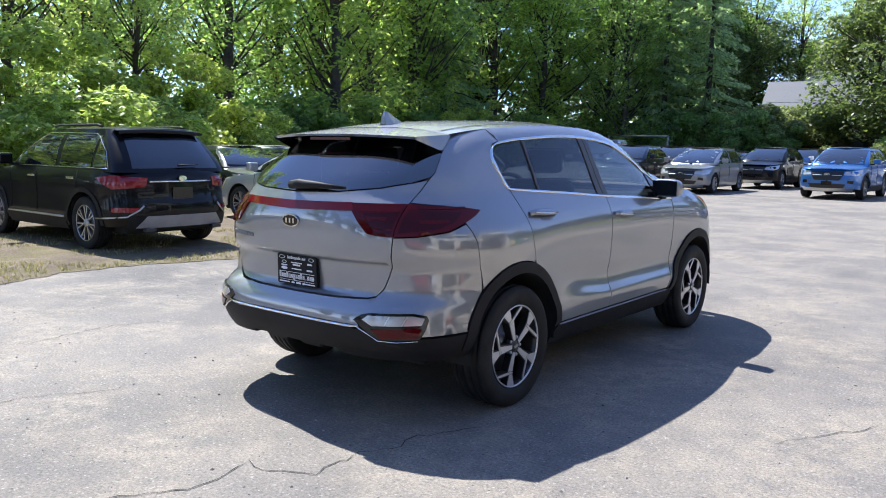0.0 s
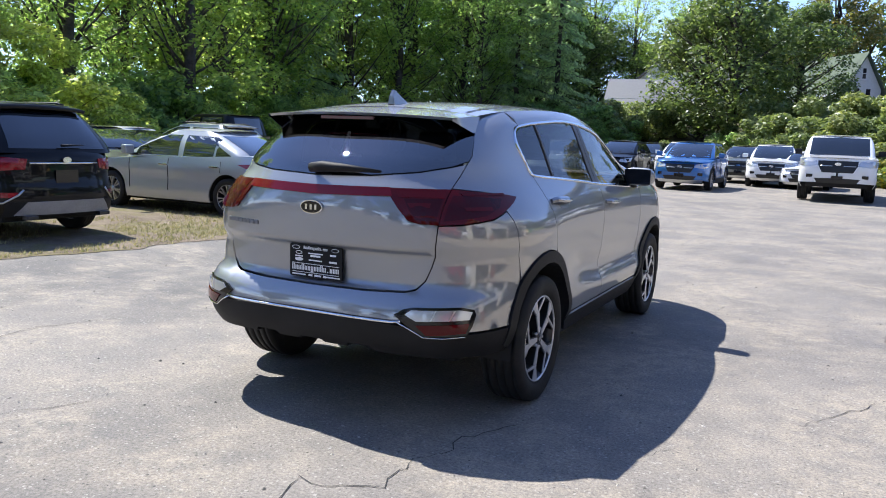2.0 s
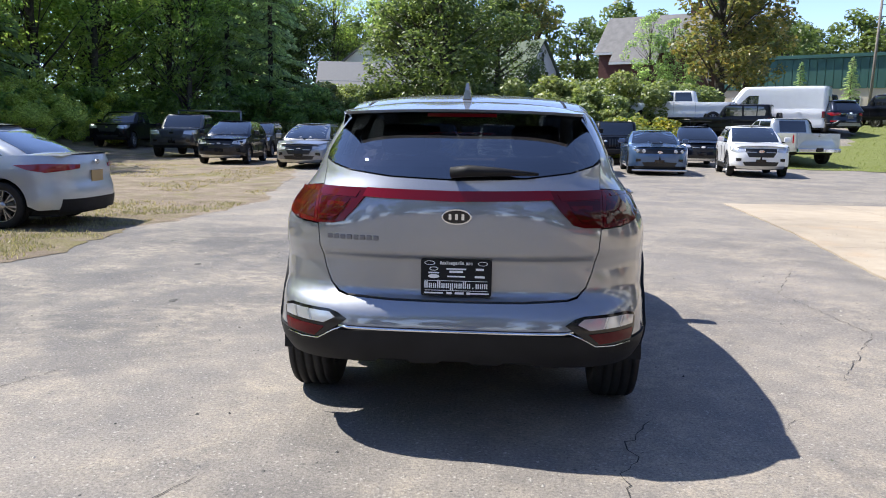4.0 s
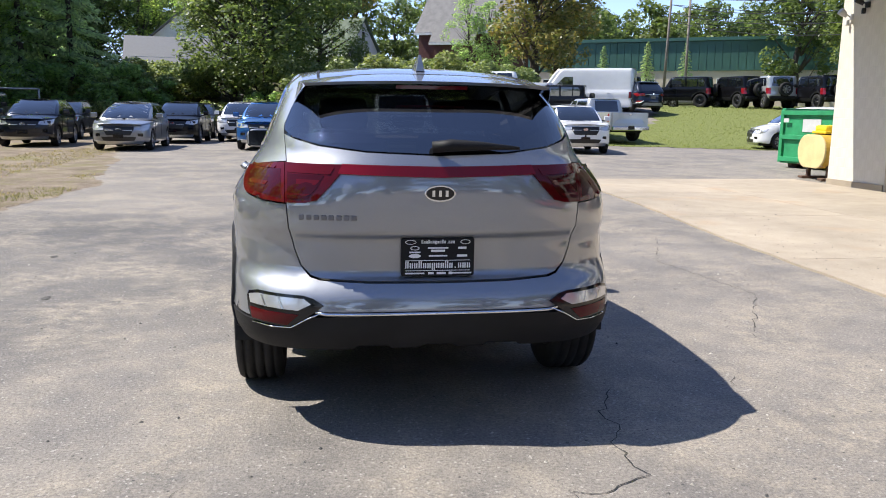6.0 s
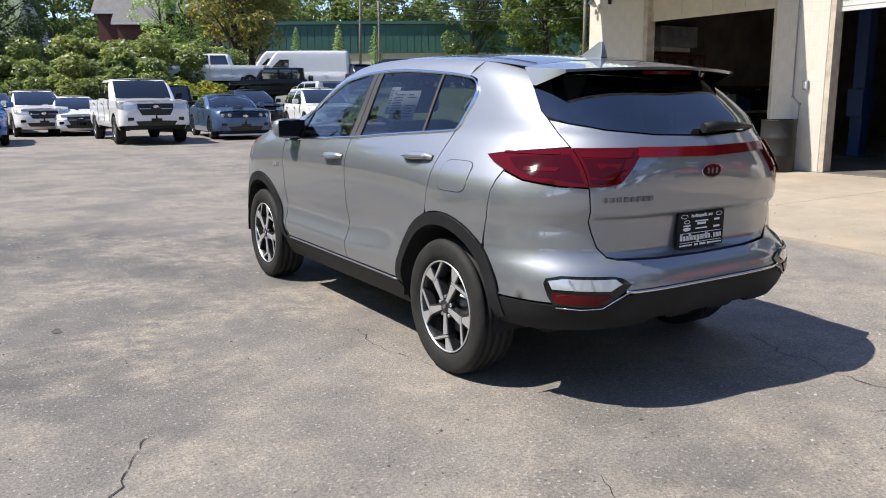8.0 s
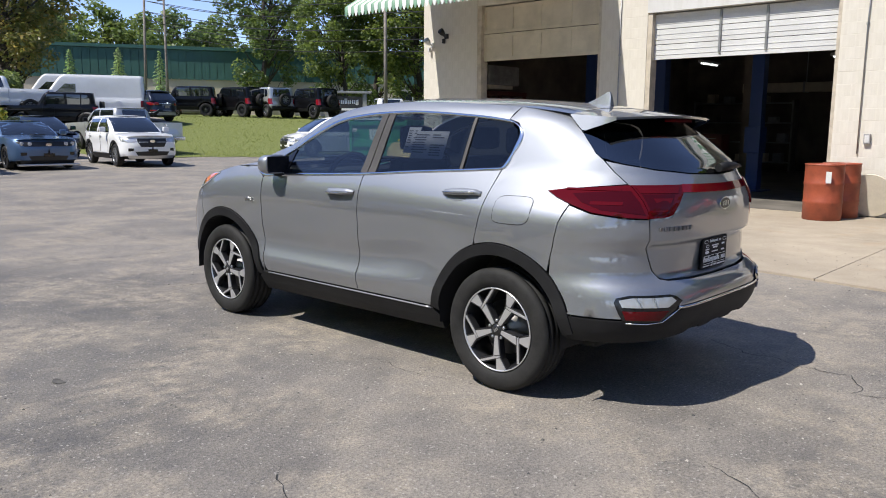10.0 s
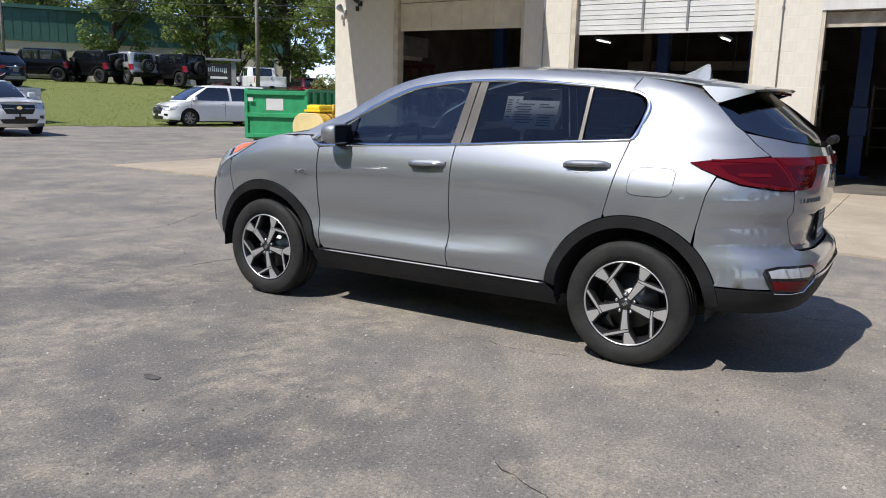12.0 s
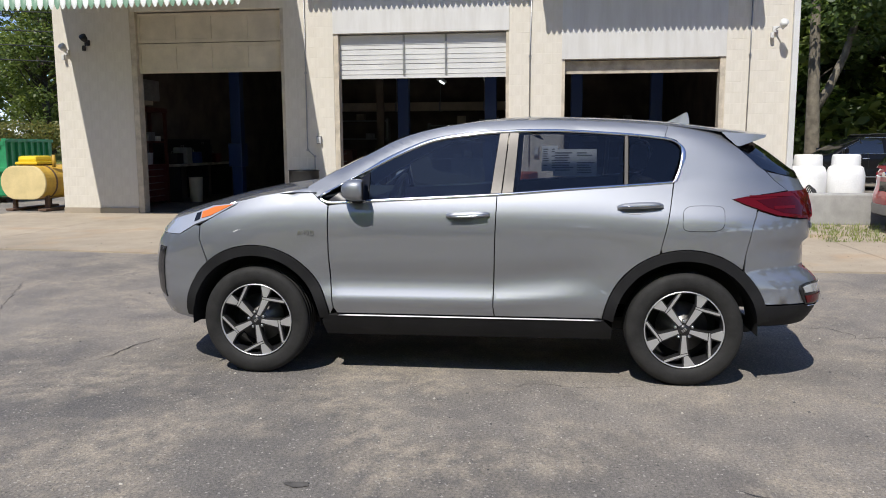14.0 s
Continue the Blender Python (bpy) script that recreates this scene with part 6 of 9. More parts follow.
KINDS = dict(
    # half length, half width, wheelbase/2, wheel radius, sill, belt, roof, nose z, house: rear base, rear top, front top, front base (y)
    suv=dict(L=2.33, W=0.935, wb=1.37, r=0.36, sill=0.30, belt=1.08, roof=1.66, hood=1.06, nose=0.98, deck=1.08, house=(-2.20, -1.78, 0.10, 1.02), n=3.2, trim=True),
    crossover=dict(L=2.24, W=0.92, wb=1.33, r=0.345, sill=0.28, belt=1.05, roof=1.60, hood=1.02, nose=0.92, deck=1.05, house=(-2.12, -1.70, 0.12, 1.02), n=3.0, trim=True),
    hatch=dict(L=2.22, W=0.90, wb=1.35, r=0.325, sill=0.24, belt=0.98, roof=1.53, hood=0.93, nose=0.82, deck=0.98, house=(-2.05, -1.55, 0.10, 1.22), n=2.9, trim=False),
    sedan=dict(L=2.31, W=0.89, wb=1.35, r=0.32, sill=0.22, belt=0.93, roof=1.43, hood=0.88, nose=0.76, deck=1.01, house=(-1.72, -0.92, 0.22, 1.12), n=3.0, trim=False),
    coupe=dict(L=2.51, W=0.96, wb=1.475, r=0.35, sill=0.22, belt=0.98, roof=1.45, hood=0.98, nose=0.90, deck=1.03, house=(-1.62, -0.95, 0.02, 0.82), n=3.8, trim=False),
    pickup=dict(L=2.92, W=1.01, wb=1.82, r=0.405, sill=0.48, belt=1.30, roof=1.93, hood=1.30, nose=1.24, deck=1.28, house=(-0.98, -0.82, 0.75, 1.35), n=4.5, trim=False),
    minivan=dict(L=2.58, W=1.0, wb=1.545, r=0.35, sill=0.22, belt=1.05, roof=1.74, hood=1.0, nose=0.84, deck=1.05, house=(-2.46, -2.18, 0.75, 1.72), n=3.2, trim=False),
    van=dict(L=2.9, W=1.02, wb=1.75, r=0.35, sill=0.28, belt=1.25, roof=2.50, hood=1.20, nose=1.0, deck=1.25, house=(-2.88, -2.82, 1.25, 2.15), n=6.0, trim=False),
    offroad=dict(L=2.10, W=0.90, wb=1.47, r=0.405, sill=0.50, belt=1.22, roof=1.86, hood=1.20, nose=1.16, deck=1.22, house=(-1.95, -1.88, 0.35, 0.72), n=7.0, trim=True),
)


def parked_car(name, label, category, kind, paint, m, group="", wheels=None, facing="front", chrome=True, rails=False, plate=None, lamps=None, roof_mat=None):
    k = KINDS[kind]
    L, W, wb, r, sill, belt, roof, n = k["L"], k["W"], k["wb"], k["r"], k["sill"], k["belt"], k["roof"], k["n"]
    yr0, yr1, yf1, yf0 = k["house"]
    nose, hood, deck = k["nose"], k["hood"], k["deck"]
    boxy = n > 4.2
    tuck = 0.03 if boxy else 0.06
    dcorner = 0.5 if boxy else 0.85
    corner = ((0, dcorner), (3, dcorner))
    mid = (sill + belt) / 2
    top_z = max(belt, hood, deck) + 0.02
    body = Skin(width=[(sill - 0.1, W - 0.09), (sill, W - 0.03), (sill + 0.14, W), (mid, W - 0.012), (belt - 0.18, W), (belt - 0.05, W - 0.02), (top_z, W - tuck)],
                rear=[(sill - 0.1, -L + 0.10), (sill + 0.05, -L + 0.02), (sill + 0.28, -L), (mid + 0.12, -L + 0.05), (belt - 0.10, -L + 0.05), (top_z, -L + (0.05 if boxy else 0.10))],
                front=[(sill - 0.1, L - 0.12), (sill + 0.1, L - 0.02), (mid, L), (nose - 0.1, L - 0.05), (nose, L - (0.07 if boxy else 0.14)), (top_z, L - (0.10 if boxy else 0.30))],
                top=[(-4, 9), (4, 9)], belt=9, house=[(0, 1), (1, 1)], n=n, dr=corner, df=dcorner)
    hin = (roof - belt)
    lean = 0.03 if kind in ("van", "offroad") else (0.13 if boxy else 0.20)
    house = Skin(width=[(belt - 0.05, W - tuck - 0.005), (belt + 0.03, W - tuck - 0.02), (belt + hin * 0.6, W - tuck - lean * 0.6), (roof - 0.10, W - tuck - lean), (roof, W - tuck - lean - 0.06)],
                 rear=[(belt - 0.05, yr0 - 0.02), (belt + 0.02, yr0), (belt + hin * 0.6, yr0 + (yr1 - yr0) * 0.62), (roof - 0.07, yr1), (roof, yr1 + 0.10)],
                 front=[(belt - 0.05, yf0 + 0.05), (belt + 0.02, yf0), (belt + hin * 0.55, yf0 + (yf1 - yf0) * 0.52), (roof - 0.06, yf1), (roof, yf1 - 0.15)],
                 top=[(-4, 9), (4, 9)], belt=9, house=[(0, 1), (1, 1)], n=4.5 if boxy else 3.6, dr=((0, 0.32), (3, 0.32)), df=0.30)
    car = thing(name, label, category, m, group)
    ra = r + (0.10 if boxy else 0.065)
    st = 0.085

    def pan(skin, nm, pts, mat, sd, parent=None, off=0.0, depth=0.0, gap=0.0, step=st, label=""):
        return part(nm, skin_panel(skin, skin.outline(pts, sd, 0.07), step=step, off=off, depth=depth, gap=gap), mat, parent or car, label)

    def edge_z(y):
        """Top of the body's side: deck, belt, hood."""
        if y > yf0 - 0.1:
            return hood + (nose - hood) * ss((y - yf0) / (L - 0.12 - yf0))
        if y < yr0 + 0.15:
            return deck if deck > belt else belt + (deck - belt) * ss((yr0 + 0.15 - y) / 0.3)
        return belt
    ang0, ang1 = -8, 188
    lowz = r + ra * math.sin(radians(ang0))
    for sd in (1, -1):
        bottom = [("s", 0.0, sill + 0.08), ("y", -wb - ra - 0.12, sill + 0.04)]
        arch_r = [("y", -wb - ra * math.cos(radians(a)), r + ra * math.sin(radians(a))) for a in np.linspace(0 if lowz < sill + 0.05 else 0, 180, 15)]
        arch_f = [("y", wb - ra * math.cos(radians(a)), r + ra * math.sin(radians(a))) for a in np.linspace(0, 180, 15)]
        bottom += [("y", -wb - ra, max(sill, r))] + arch_r + [("y", -wb + ra, sill), ("y", wb - ra, sill)] + arch_f + [("y", wb + ra + 0.03, sill + 0.03)]
        send = body.place(("f", 0.0, sill + 0.1))[0]
        topline = [("s", send, nose)] + [("y", y, edge_z(y)) for y in (L - 0.35, L - 0.6, (L + yf0) / 2, yf0, 0.0, yr0 + 0.1)] + [("y", min(yr0 - 0.05, -L + 0.75), edge_z(-L + 0.7)), ("s", 0.0, deck)]
        pan(body, "body_side", bottom + [("s", send, sill + 0.1)] + topline, paint, sd, depth=0.02)
        # shut lines
        for ya in ((yf0 - 0.25, -0.05, -wb + ra * 0.35) if kind not in ("coupe", "pickup", "van") else ((yf0 - 0.2, -0.35) if kind == "coupe" else (yf0 - 0.15, 0.25, yr0 + 0.08))):
            part("door_seam", ribbon(body, dense([("y", ya, belt - 0.02), ("y", ya, sill + 0.16 if abs(ya + wb) > ra * 0.8 else r + ra + 0.02)], 0.1), 0.008, 0.007, sd, depth=0.008), M_GAP, car)
        for ya in ((-0.02, -wb + ra * 0.35 + 0.06) if kind != "coupe" else (-0.25,)):
            p0 = body.P(sd * body.s_y(ya + 0.06, belt - 0.12), belt - 0.12, 0.02)
            part("door_handle", box(p0.x - 0.015, p0.x + 0.015, p0.y - 0.10, p0.y + 0.10, p0.z - 0.014, p0.z + 0.014, 0.006), M_CHROME if chrome else paint, car)
        # sills, arches
        if k["trim"]:
            for cy in (-wb, wb):
                o = [("y", cy + (ra + 0.065) * math.cos(radians(a)), r + (ra + 0.065) * math.sin(radians(a))) for a in np.linspace(0, 180, 15)] + [("y", cy + ra * math.cos(radians(a)), r + ra * math.sin(radians(a))) for a in np.linspace(180, 0, 15)]
                pan(body, "arch_trim", o, M_CLAD, sd, off=0.012, depth=0.03)
            pan(body, "sill_trim", [("y", wb - ra - 0.05, sill - 0.05), ("y", wb - ra - 0.05, sill + 0.11), ("y", -wb + ra + 0.05, sill + 0.11), ("y", -wb + ra + 0.05, sill - 0.05)], M_CLAD, sd, off=0.012, depth=0.04, step=0.2)
        for cy in (-wb, wb):
            rows = [[Vector((sd * x, cy + ra * math.cos(a), max(sill * 0.8, r + ra * math.sin(a)))) for x in (W - 0.03, W - 0.36)] for a in np.linspace(-0.2, math.pi + 0.2, 11)]
            part("wheel_well", grid(rows), M_GAP, car)
            build_wheel("wheel", r, 0.215 if r < 0.39 else 0.27, r * (0.68 if r < 0.39 else 0.58), car, sd * (W - 0.125 if r < 0.39 else W - 0.13), cy, sd, False, wheels or M_ALLOY)
        # cabin shell and glass
        he = house.place(("f", 0.0, belt))[0]
        pan(house, "cabin_side", [("s", 0.0, belt - 0.02), ("s", he, belt - 0.02), ("s", house.place(("f", 0, roof - 0.03))[0], roof - 0.03), ("s", 0.0, roof - 0.03)], roof_mat or paint, sd)
        zb, zt = belt + 0.03, roof - (0.11 if kind != "van" else 0.5)
        fr_b, fr_t = yf0 - 0.34, yf1 - 0.10
        rr_b, rr_t = yr0 + 0.30, yr1 + 0.32
        if kind == "van":
            sets = [[("y", fr_b, zb), ("y", fr_t - 0.1, zt), ("y", 0.55, zt), ("y", 0.55, zb)]]
        elif kind in ("coupe",):
            sets = [[("y", fr_b, zb), ("y", fr_t, zt), ("y", -0.45, zt), ("y", -0.55, zb)], [("y", -0.60, zb), ("y", -0.52, zt), ("y", rr_t - 0.1, zt - 0.02), ("y", rr_b + 0.15, zb + 0.03)]]
        elif kind == "pickup":
            sets = [[("y", fr_b, zb), ("y", fr_t, zt), ("y", 0.30, zt), ("y", 0.28, zb)], [("y", 0.20, zb), ("y", 0.22, zt), ("y", yr1 + 0.22, zt), ("y", yr0 + 0.25, zb)]]
        else:
            bp = (fr_b + rr_b) / 2 + 0.05
            qp = rr_b + 0.42
            sets = [[("y", fr_b, zb), ("y", fr_b - 0.05, zb + 0.12), ("y", fr_t, zt), ("y", bp + 0.08, zt), ("y", bp + 0.05, zb)], [("y", bp - 0.05, zb), ("y", bp - 0.03, zt), ("y", qp - 0.02, zt - 0.01), ("y", qp, zb)], [("y", qp - 0.05, zb), ("y", qp - 0.07, zt - 0.01), ("y", rr_t, zt - 0.03), ("y", (rr_b + rr_t) / 2 - 0.08, (zb + zt) / 2), ("y", rr_b, zb + 0.02)]]
        for o in sets:
            pan(house, "side_window", o, M_CARGLASS, sd, off=0.004, depth=0.006, gap=0.004)
        if chrome and kind in ("suv", "sedan", "crossover", "minivan"):
            part("window_trim", ribbon(house, dense([("y", fr_b + 0.05, zb - 0.012), ("y", rr_b - 0.02, zb - 0.004)], 0.15), 0.014, 0.004, sd), M_CHROME, car)
        if chrome and kind == "suv":
            path = [("y", fr_b + 0.02, zb), ("y", fr_b - 0.05, zb + 0.13), ("y", fr_t, zt + 0.022), ("y", (fr_t + rr_t) / 2, zt + 0.024), ("y", rr_t + 0.1, zt + 0.012), ("y", rr_t - 0.03, zt - 0.03), ("y", (rr_b + rr_t) / 2 - 0.11, (zb + zt) / 2), ("y", rr_b - 0.03, zb + 0.01)]
            part("window_surround", ribbon(house, dense(path, 0.1), 0.016, 0.006, sd), M_CHROME, car)
            part("sill_bright_strip", ribbon(body, dense([("y", wb - ra - 0.08, sill + 0.12), ("y", -wb + ra + 0.08, sill + 0.12)], 0.2), 0.028, 0.016, sd), M_SATIN, car)
            part("bumper_brace", ribbon(body, [("s", body.s_y(-L + 0.62, sill + 0.15), sill + 0.15), ("s", body.s_y(-L + 0.40, sill + 0.16), sill + 0.16), ("s", body.s_x(W * 0.80, sill + 0.18), sill + 0.18), ("s", body.s_x(W * 0.66, sill + 0.27), sill + 0.27), ("s", body.s_x(W * 0.60, sill + 0.33), sill + 0.33)], 0.022, 0.016, sd), M_SATIN, car)
            part("exhaust_tip", box(min(sd * W * 0.46, sd * W * 0.62), max(sd * W * 0.46, sd * W * 0.62), -L - 0.012, -L + 0.08, sill - 0.02, sill + 0.03, 0.01), M_DARKALLOY, car)
        hs = house.place(("f", 0.0, zb))[0]
        pan(house, "windscreen", [("f", W * 0.80, zb), ("f", W * 0.70 if not boxy else W * 0.76, zt + 0.03), ("f", 0.0, zt + 0.04), ("f", 0.0, zb - 0.01)], M_CARGLASS, sd, off=0.005)
        # lamps
        hz_top, hz_bot = nose - 0.06, nose - (0.20 if not boxy else 0.24)
        if kind == "coupe":
            for x in (0.50, 0.70):
                lm = Matrix.Translation((sd * x, body.P(body.s_x(x, nose - 0.135, True), nose - 0.135).y - 0.01, nose - 0.135)) @ Matrix.Rotation(radians(90), 4, "Z")
                part("headlight", lathe([(0, 0.062), (0.03, 0.058), (0.032, 0.045), (0.03, 0.0)], 18, m=lm), M_CLEAR_LENS, car)
        elif kind != "offroad":
            pan(body, "headlight", [("y", L - 0.55, hz_top + 0.06), ("f", W * 0.55, hz_top - 0.01), ("f", W * 0.50, hz_bot + 0.03), ("f", W * 0.80, hz_bot), ("y", L - 0.40, hz_bot + 0.05)], M_CLEAR_LENS, sd, off=0.006, depth=0.02)
        pan(body, "fog_light", [("f", W * 0.78, sill + 0.30), ("f", W * 0.62, sill + 0.30), ("f", W * 0.62, sill + 0.22), ("f", W * 0.78, sill + 0.20)], M_GLOSS_BLACK, sd, off=0.006)
        if kind in ("pickup", "offroad", "van", "minivan"):
            pan(body, "tail_light", [("y", -L + 0.30, belt - 0.08), (W * 0.80, belt - 0.08), (W * 0.80, belt - 0.42), ("y", -L + 0.30, belt - 0.42)], M_TAIL, sd, off=0.008, depth=0.02)
        else:
            pan(body, "tail_light", [("y", -L + 0.74, deck - 0.135), ("y", -L + 0.35, deck - 0.115), (W * 0.42, deck - 0.130), (W * 0.44, deck - 0.185), ("y", -L + 0.34, deck - 0.235), ("y", -L + 0.55, deck - 0.20)] if kind == "sedan" else [("y", -L + 0.62, deck - 0.10), ("y", -L + 0.35, deck - 0.06), (W * 0.52, deck - 0.09), (W * 0.55, deck - 0.21), ("y", -L + 0.34, deck - 0.24)], M_TAIL, sd, off=0.008, depth=0.02)
            if kind != "sedan":
                pan(body, "reflector", [("y", -L + 0.34, sill + 0.30), (W * 0.66, sill + 0.30), (W * 0.68, sill + 0.24), ("y", -L + 0.34, sill + 0.24)], M_TAIL, sd, off=0.008)
        # mirrors
        mz = belt + 0.10
        part("door_mirror", box(sd * (W + 0.02) if sd > 0 else sd * (W + 0.22), sd * (W + 0.22) if sd > 0 else sd * (W + 0.02), yf0 - 0.42, yf0 - 0.30, mz - 0.07, mz + 0.09, 0.03), paint if kind not in ("pickup", "van", "offroad") else M_CLAD, car)
        part("mirror_arm", box(min(sd * (W - 0.07), sd * (W + 0.05)), max(sd * (W - 0.07), sd * (W + 0.05)), yf0 - 0.40, yf0 - 0.33, mz - 0.09, mz - 0.05), M_CLAD, car)
        # front mask
        gw = 0.50 if kind != "offroad" else 0.62
        gt, gb_ = (nose - 0.07, nose - 0.34) if not boxy else (nose - 0.07, nose - 0.40)
        if kind == "coupe":
            gw, gb_ = 0.86, nose - 0.21
        if kind == "offroad":
            for q in range(4):
                x = 0.06 + 0.115 * q
                pan(body, "grille_slot", [("f", x + 0.032, gt), ("f", x - 0.032, gt), ("f", x - 0.032, gb_), ("f", x + 0.032, gb_)], M_GRILLE, sd, off=0.006)
            lampm = Matrix.Translation((sd * 0.58, L - 0.06, nose - 0.2)) @ Matrix.Rotation(radians(90), 4, "Z")
            part("headlight", lathe([(0, 0.09), (0.03, 0.085), (0.04, 0.0)], 18, m=lampm), M_CLEAR_LENS, car)
        else:
            pan(body, "grille", [("f", W * gw, gt), ("f", 0.0, gt), ("f", 0.0, gb_), ("f", W * gw * 0.78, gb_), ("f", W * gw, (gt + gb_) / 2 + 0.04)], M_GRILLE, sd, off=0.006, depth=0.02)
            if chrome:
                part("grille_bar", ribbon(body, [("s", body.s_x(x, (gt + gb_) / 2 + 0.02, True), (gt + gb_) / 2 + 0.02) for x in np.linspace(0.14, W * gw * 0.9, 6)], 0.02, 0.012, sd), M_SATIN, car)
        pan(body, "lower_grille", [("f", W * 0.58, sill + 0.19), ("f", 0.0, sill + 0.21), ("f", 0.0, sill + 0.06), ("f", W * 0.50, sill + 0.07)], M_GRILLE, sd, off=0.006)
        pan(body, "bumper_trim", [("f", W * 0.80, sill + 0.07), ("f", 0.0, sill + 0.06), ("f", 0.0, sill - 0.04), ("f", W * 0.75, sill - 0.02)], M_CLAD if not chrome or boxy else M_SATIN, sd, off=0.008, depth=0.03)
        if rails:
            part("roof_rail", tube([(sd * (W - tuck - lean - 0.04), y, roof + (0.022 if -1.35 < y < yf1 - 0.25 else 0.0)) for y in (yf1 - 0.2, yf1 - 0.35, -0.4, -1.3, -1.42)], 0.018, 6), M_BLACKPL, car)
    # rear window, tail trim, plate
    if kind == "pickup":
        pan(house, "rear_window", [(-0.62, zb), (0.62, zb), (0.60, zt), (-0.60, zt)], M_CARGLASS, 1, off=0.005)
        part("bed_floor", box(-W + 0.10, W - 0.10, -L + 0.08, yr0 - 0.05, sill + 0.20, sill + 0.26), M_CLAD, car)
        for a, b, c, d in ((-W + 0.03, -W + 0.14, -L + 0.1, yr0), (W - 0.14, W - 0.03, -L + 0.1, yr0), (-W + 0.1, W - 0.1, -L + 0.06, -L + 0.12), (-W + 0.1, W - 0.1, yr0 - 0.05, yr0)):
            part("bed_wall", box(a, b, c, d, sill + 0.2, deck + 0.01, 0.01), paint, car)
        part("rear_bumper", box(-W + 0.05, W - 0.05, -L - 0.08, -L + 0.04, sill + 0.02, sill + 0.20, 0.03), M_CHROME if chrome else M_CLAD, car)
    elif kind == "van":
        pan(house, "rear_window", [(-0.75, 1.35), (-0.05, 1.35), (-0.05, 1.95), (-0.72, 1.95)], M_CARGLASS, 1, off=0.006)
        pan(house, "rear_window", [(0.05, 1.35), (0.75, 1.35), (0.72, 1.95), (0.05, 1.95)], M_CARGLASS, 1, off=0.006)
    else:
        wz = zb if kind not in ("sedan", "coupe") else zb + 0.02
        pan(house, "rear_window", [(-W * 0.70, wz), (W * 0.70, wz), (W * 0.60, zt), (-W * 0.60, zt)], M_CARGLASS, 1, off=0.005)
        if kind in ("suv", "crossover", "hatch"):
            rows = [[Vector((x, yr1 + 0.12 - 0.24 * v + 0.10 * (x / W) ** 2, roof + 0.005 - 0.05 * v - 0.05 * (x / W) ** 2)) for x in np.linspace(-W * 0.68, W * 0.68, 9)] for v in (0, 0.5, 1)]
            rows.append([p + Vector((0, 0.03, -0.035)) for p in rows[-1]])
            part("roof_spoiler", grid(rows), paint, car)
            part("rear_wiper", tube([(-0.02, yr0 - 0.03, zb + 0.04), (0.3, yr0 - 0.02, zb + 0.05)], [0.018, 0.006], 6), M_CLAD, car)
    pan(body, "rear_valance", [(-W * 0.80, sill + 0.02), (W * 0.80, sill + 0.02), (W * 0.78, sill + 0.19), (-W * 0.78, sill + 0.19)], M_CLAD, 1, off=0.008, depth=0.04)
    if kind in ("suv", "crossover"):
        part("tail_strip", ribbon(body, [("s", body.s_x(x, deck - 0.14), deck - 0.14) for x in np.linspace(-W * 0.5, W * 0.5, 9)], 0.022, 0.010, 1), M_CHROME, car)
        pan(body, "skid_plate", [(-W * 0.70, sill + 0.035), (W * 0.70, sill + 0.035), (W * 0.56, sill + 0.19), (-W * 0.56, sill + 0.19)], M_SKID, 1, off=0.014, depth=0.01)
    pz = (deck - 0.30) if kind not in ("pickup", "offroad") else sill + 0.14
    ry = body.rear(pz) - (0.014 if kind != "pickup" else 0.10)
    part("rear_plate", box(-0.155, 0.155, ry - 0.006, ry + 0.004, pz - 0.08, pz + 0.08), plate or M_GLOSS_BLACK, car)
    part("front_plate", box(-0.15, 0.15, L - 0.01, L + 0.012, sill + 0.16, sill + 0.27), M_GLOSS_BLACK, car)
    badge = Matrix.Translation((0, -L + 0.05 - 0.02, deck - 0.10)) @ Matrix.Rotation(radians(90), 4, "X")
    part("rear_badge", prism([(0.06 * math.cos(2 * math.pi * q / 16), 0.035 * math.sin(2 * math.pi * q / 16)) for q in range(16)], 0, 0.03, lambda u, v, d: badge @ Vector((u, v, d - 0.02))), M_CHROME, car)
    fb = Matrix.Translation((0, body.front((nose - 0.07)) + 0.0, nose - 0.16)) @ Matrix.Rotation(radians(90), 4, "X") @ Matrix.Rotation(math.pi, 4, "Y")
    part("front_badge", prism([(0.085 * math.cos(2 * math.pi * q / 16), 0.045 * math.sin(2 * math.pi * q / 16)) for q in range(16)], -0.05, 0.06, lambda u, v, d: fb @ Vector((u, v, d))), M_CHROME, car)
    # roof, hood, deck
    rows = []
    hw = W - tuck - lean - 0.05
    ya, yb = yf1 - 0.10, yr1 + 0.06
    for q in np.linspace(0, 1, 9):
        y = ya + (yb - ya) * q
        e = 0.03 * min(1, 6 * q, 6 * (1 - q))
        rows.append([Vector(((hw if 0.05 < q < 0.95 else hw - 0.08) * u, y + (0.09 * (1 - u * u) if q < 0.1 else (-0.07 * (1 - u * u) if q > 0.9 else 0)), roof - 0.035 + (0.02 + e) * (1 - abs(u) ** 3))) for u in np.linspace(-1, 1, 11)])
    rf = grid(rows)
    bmesh.ops.recalc_face_normals(rf, faces=rf.faces)
    part("roof_panel", rf, roof_mat or paint, car)
    rows = []
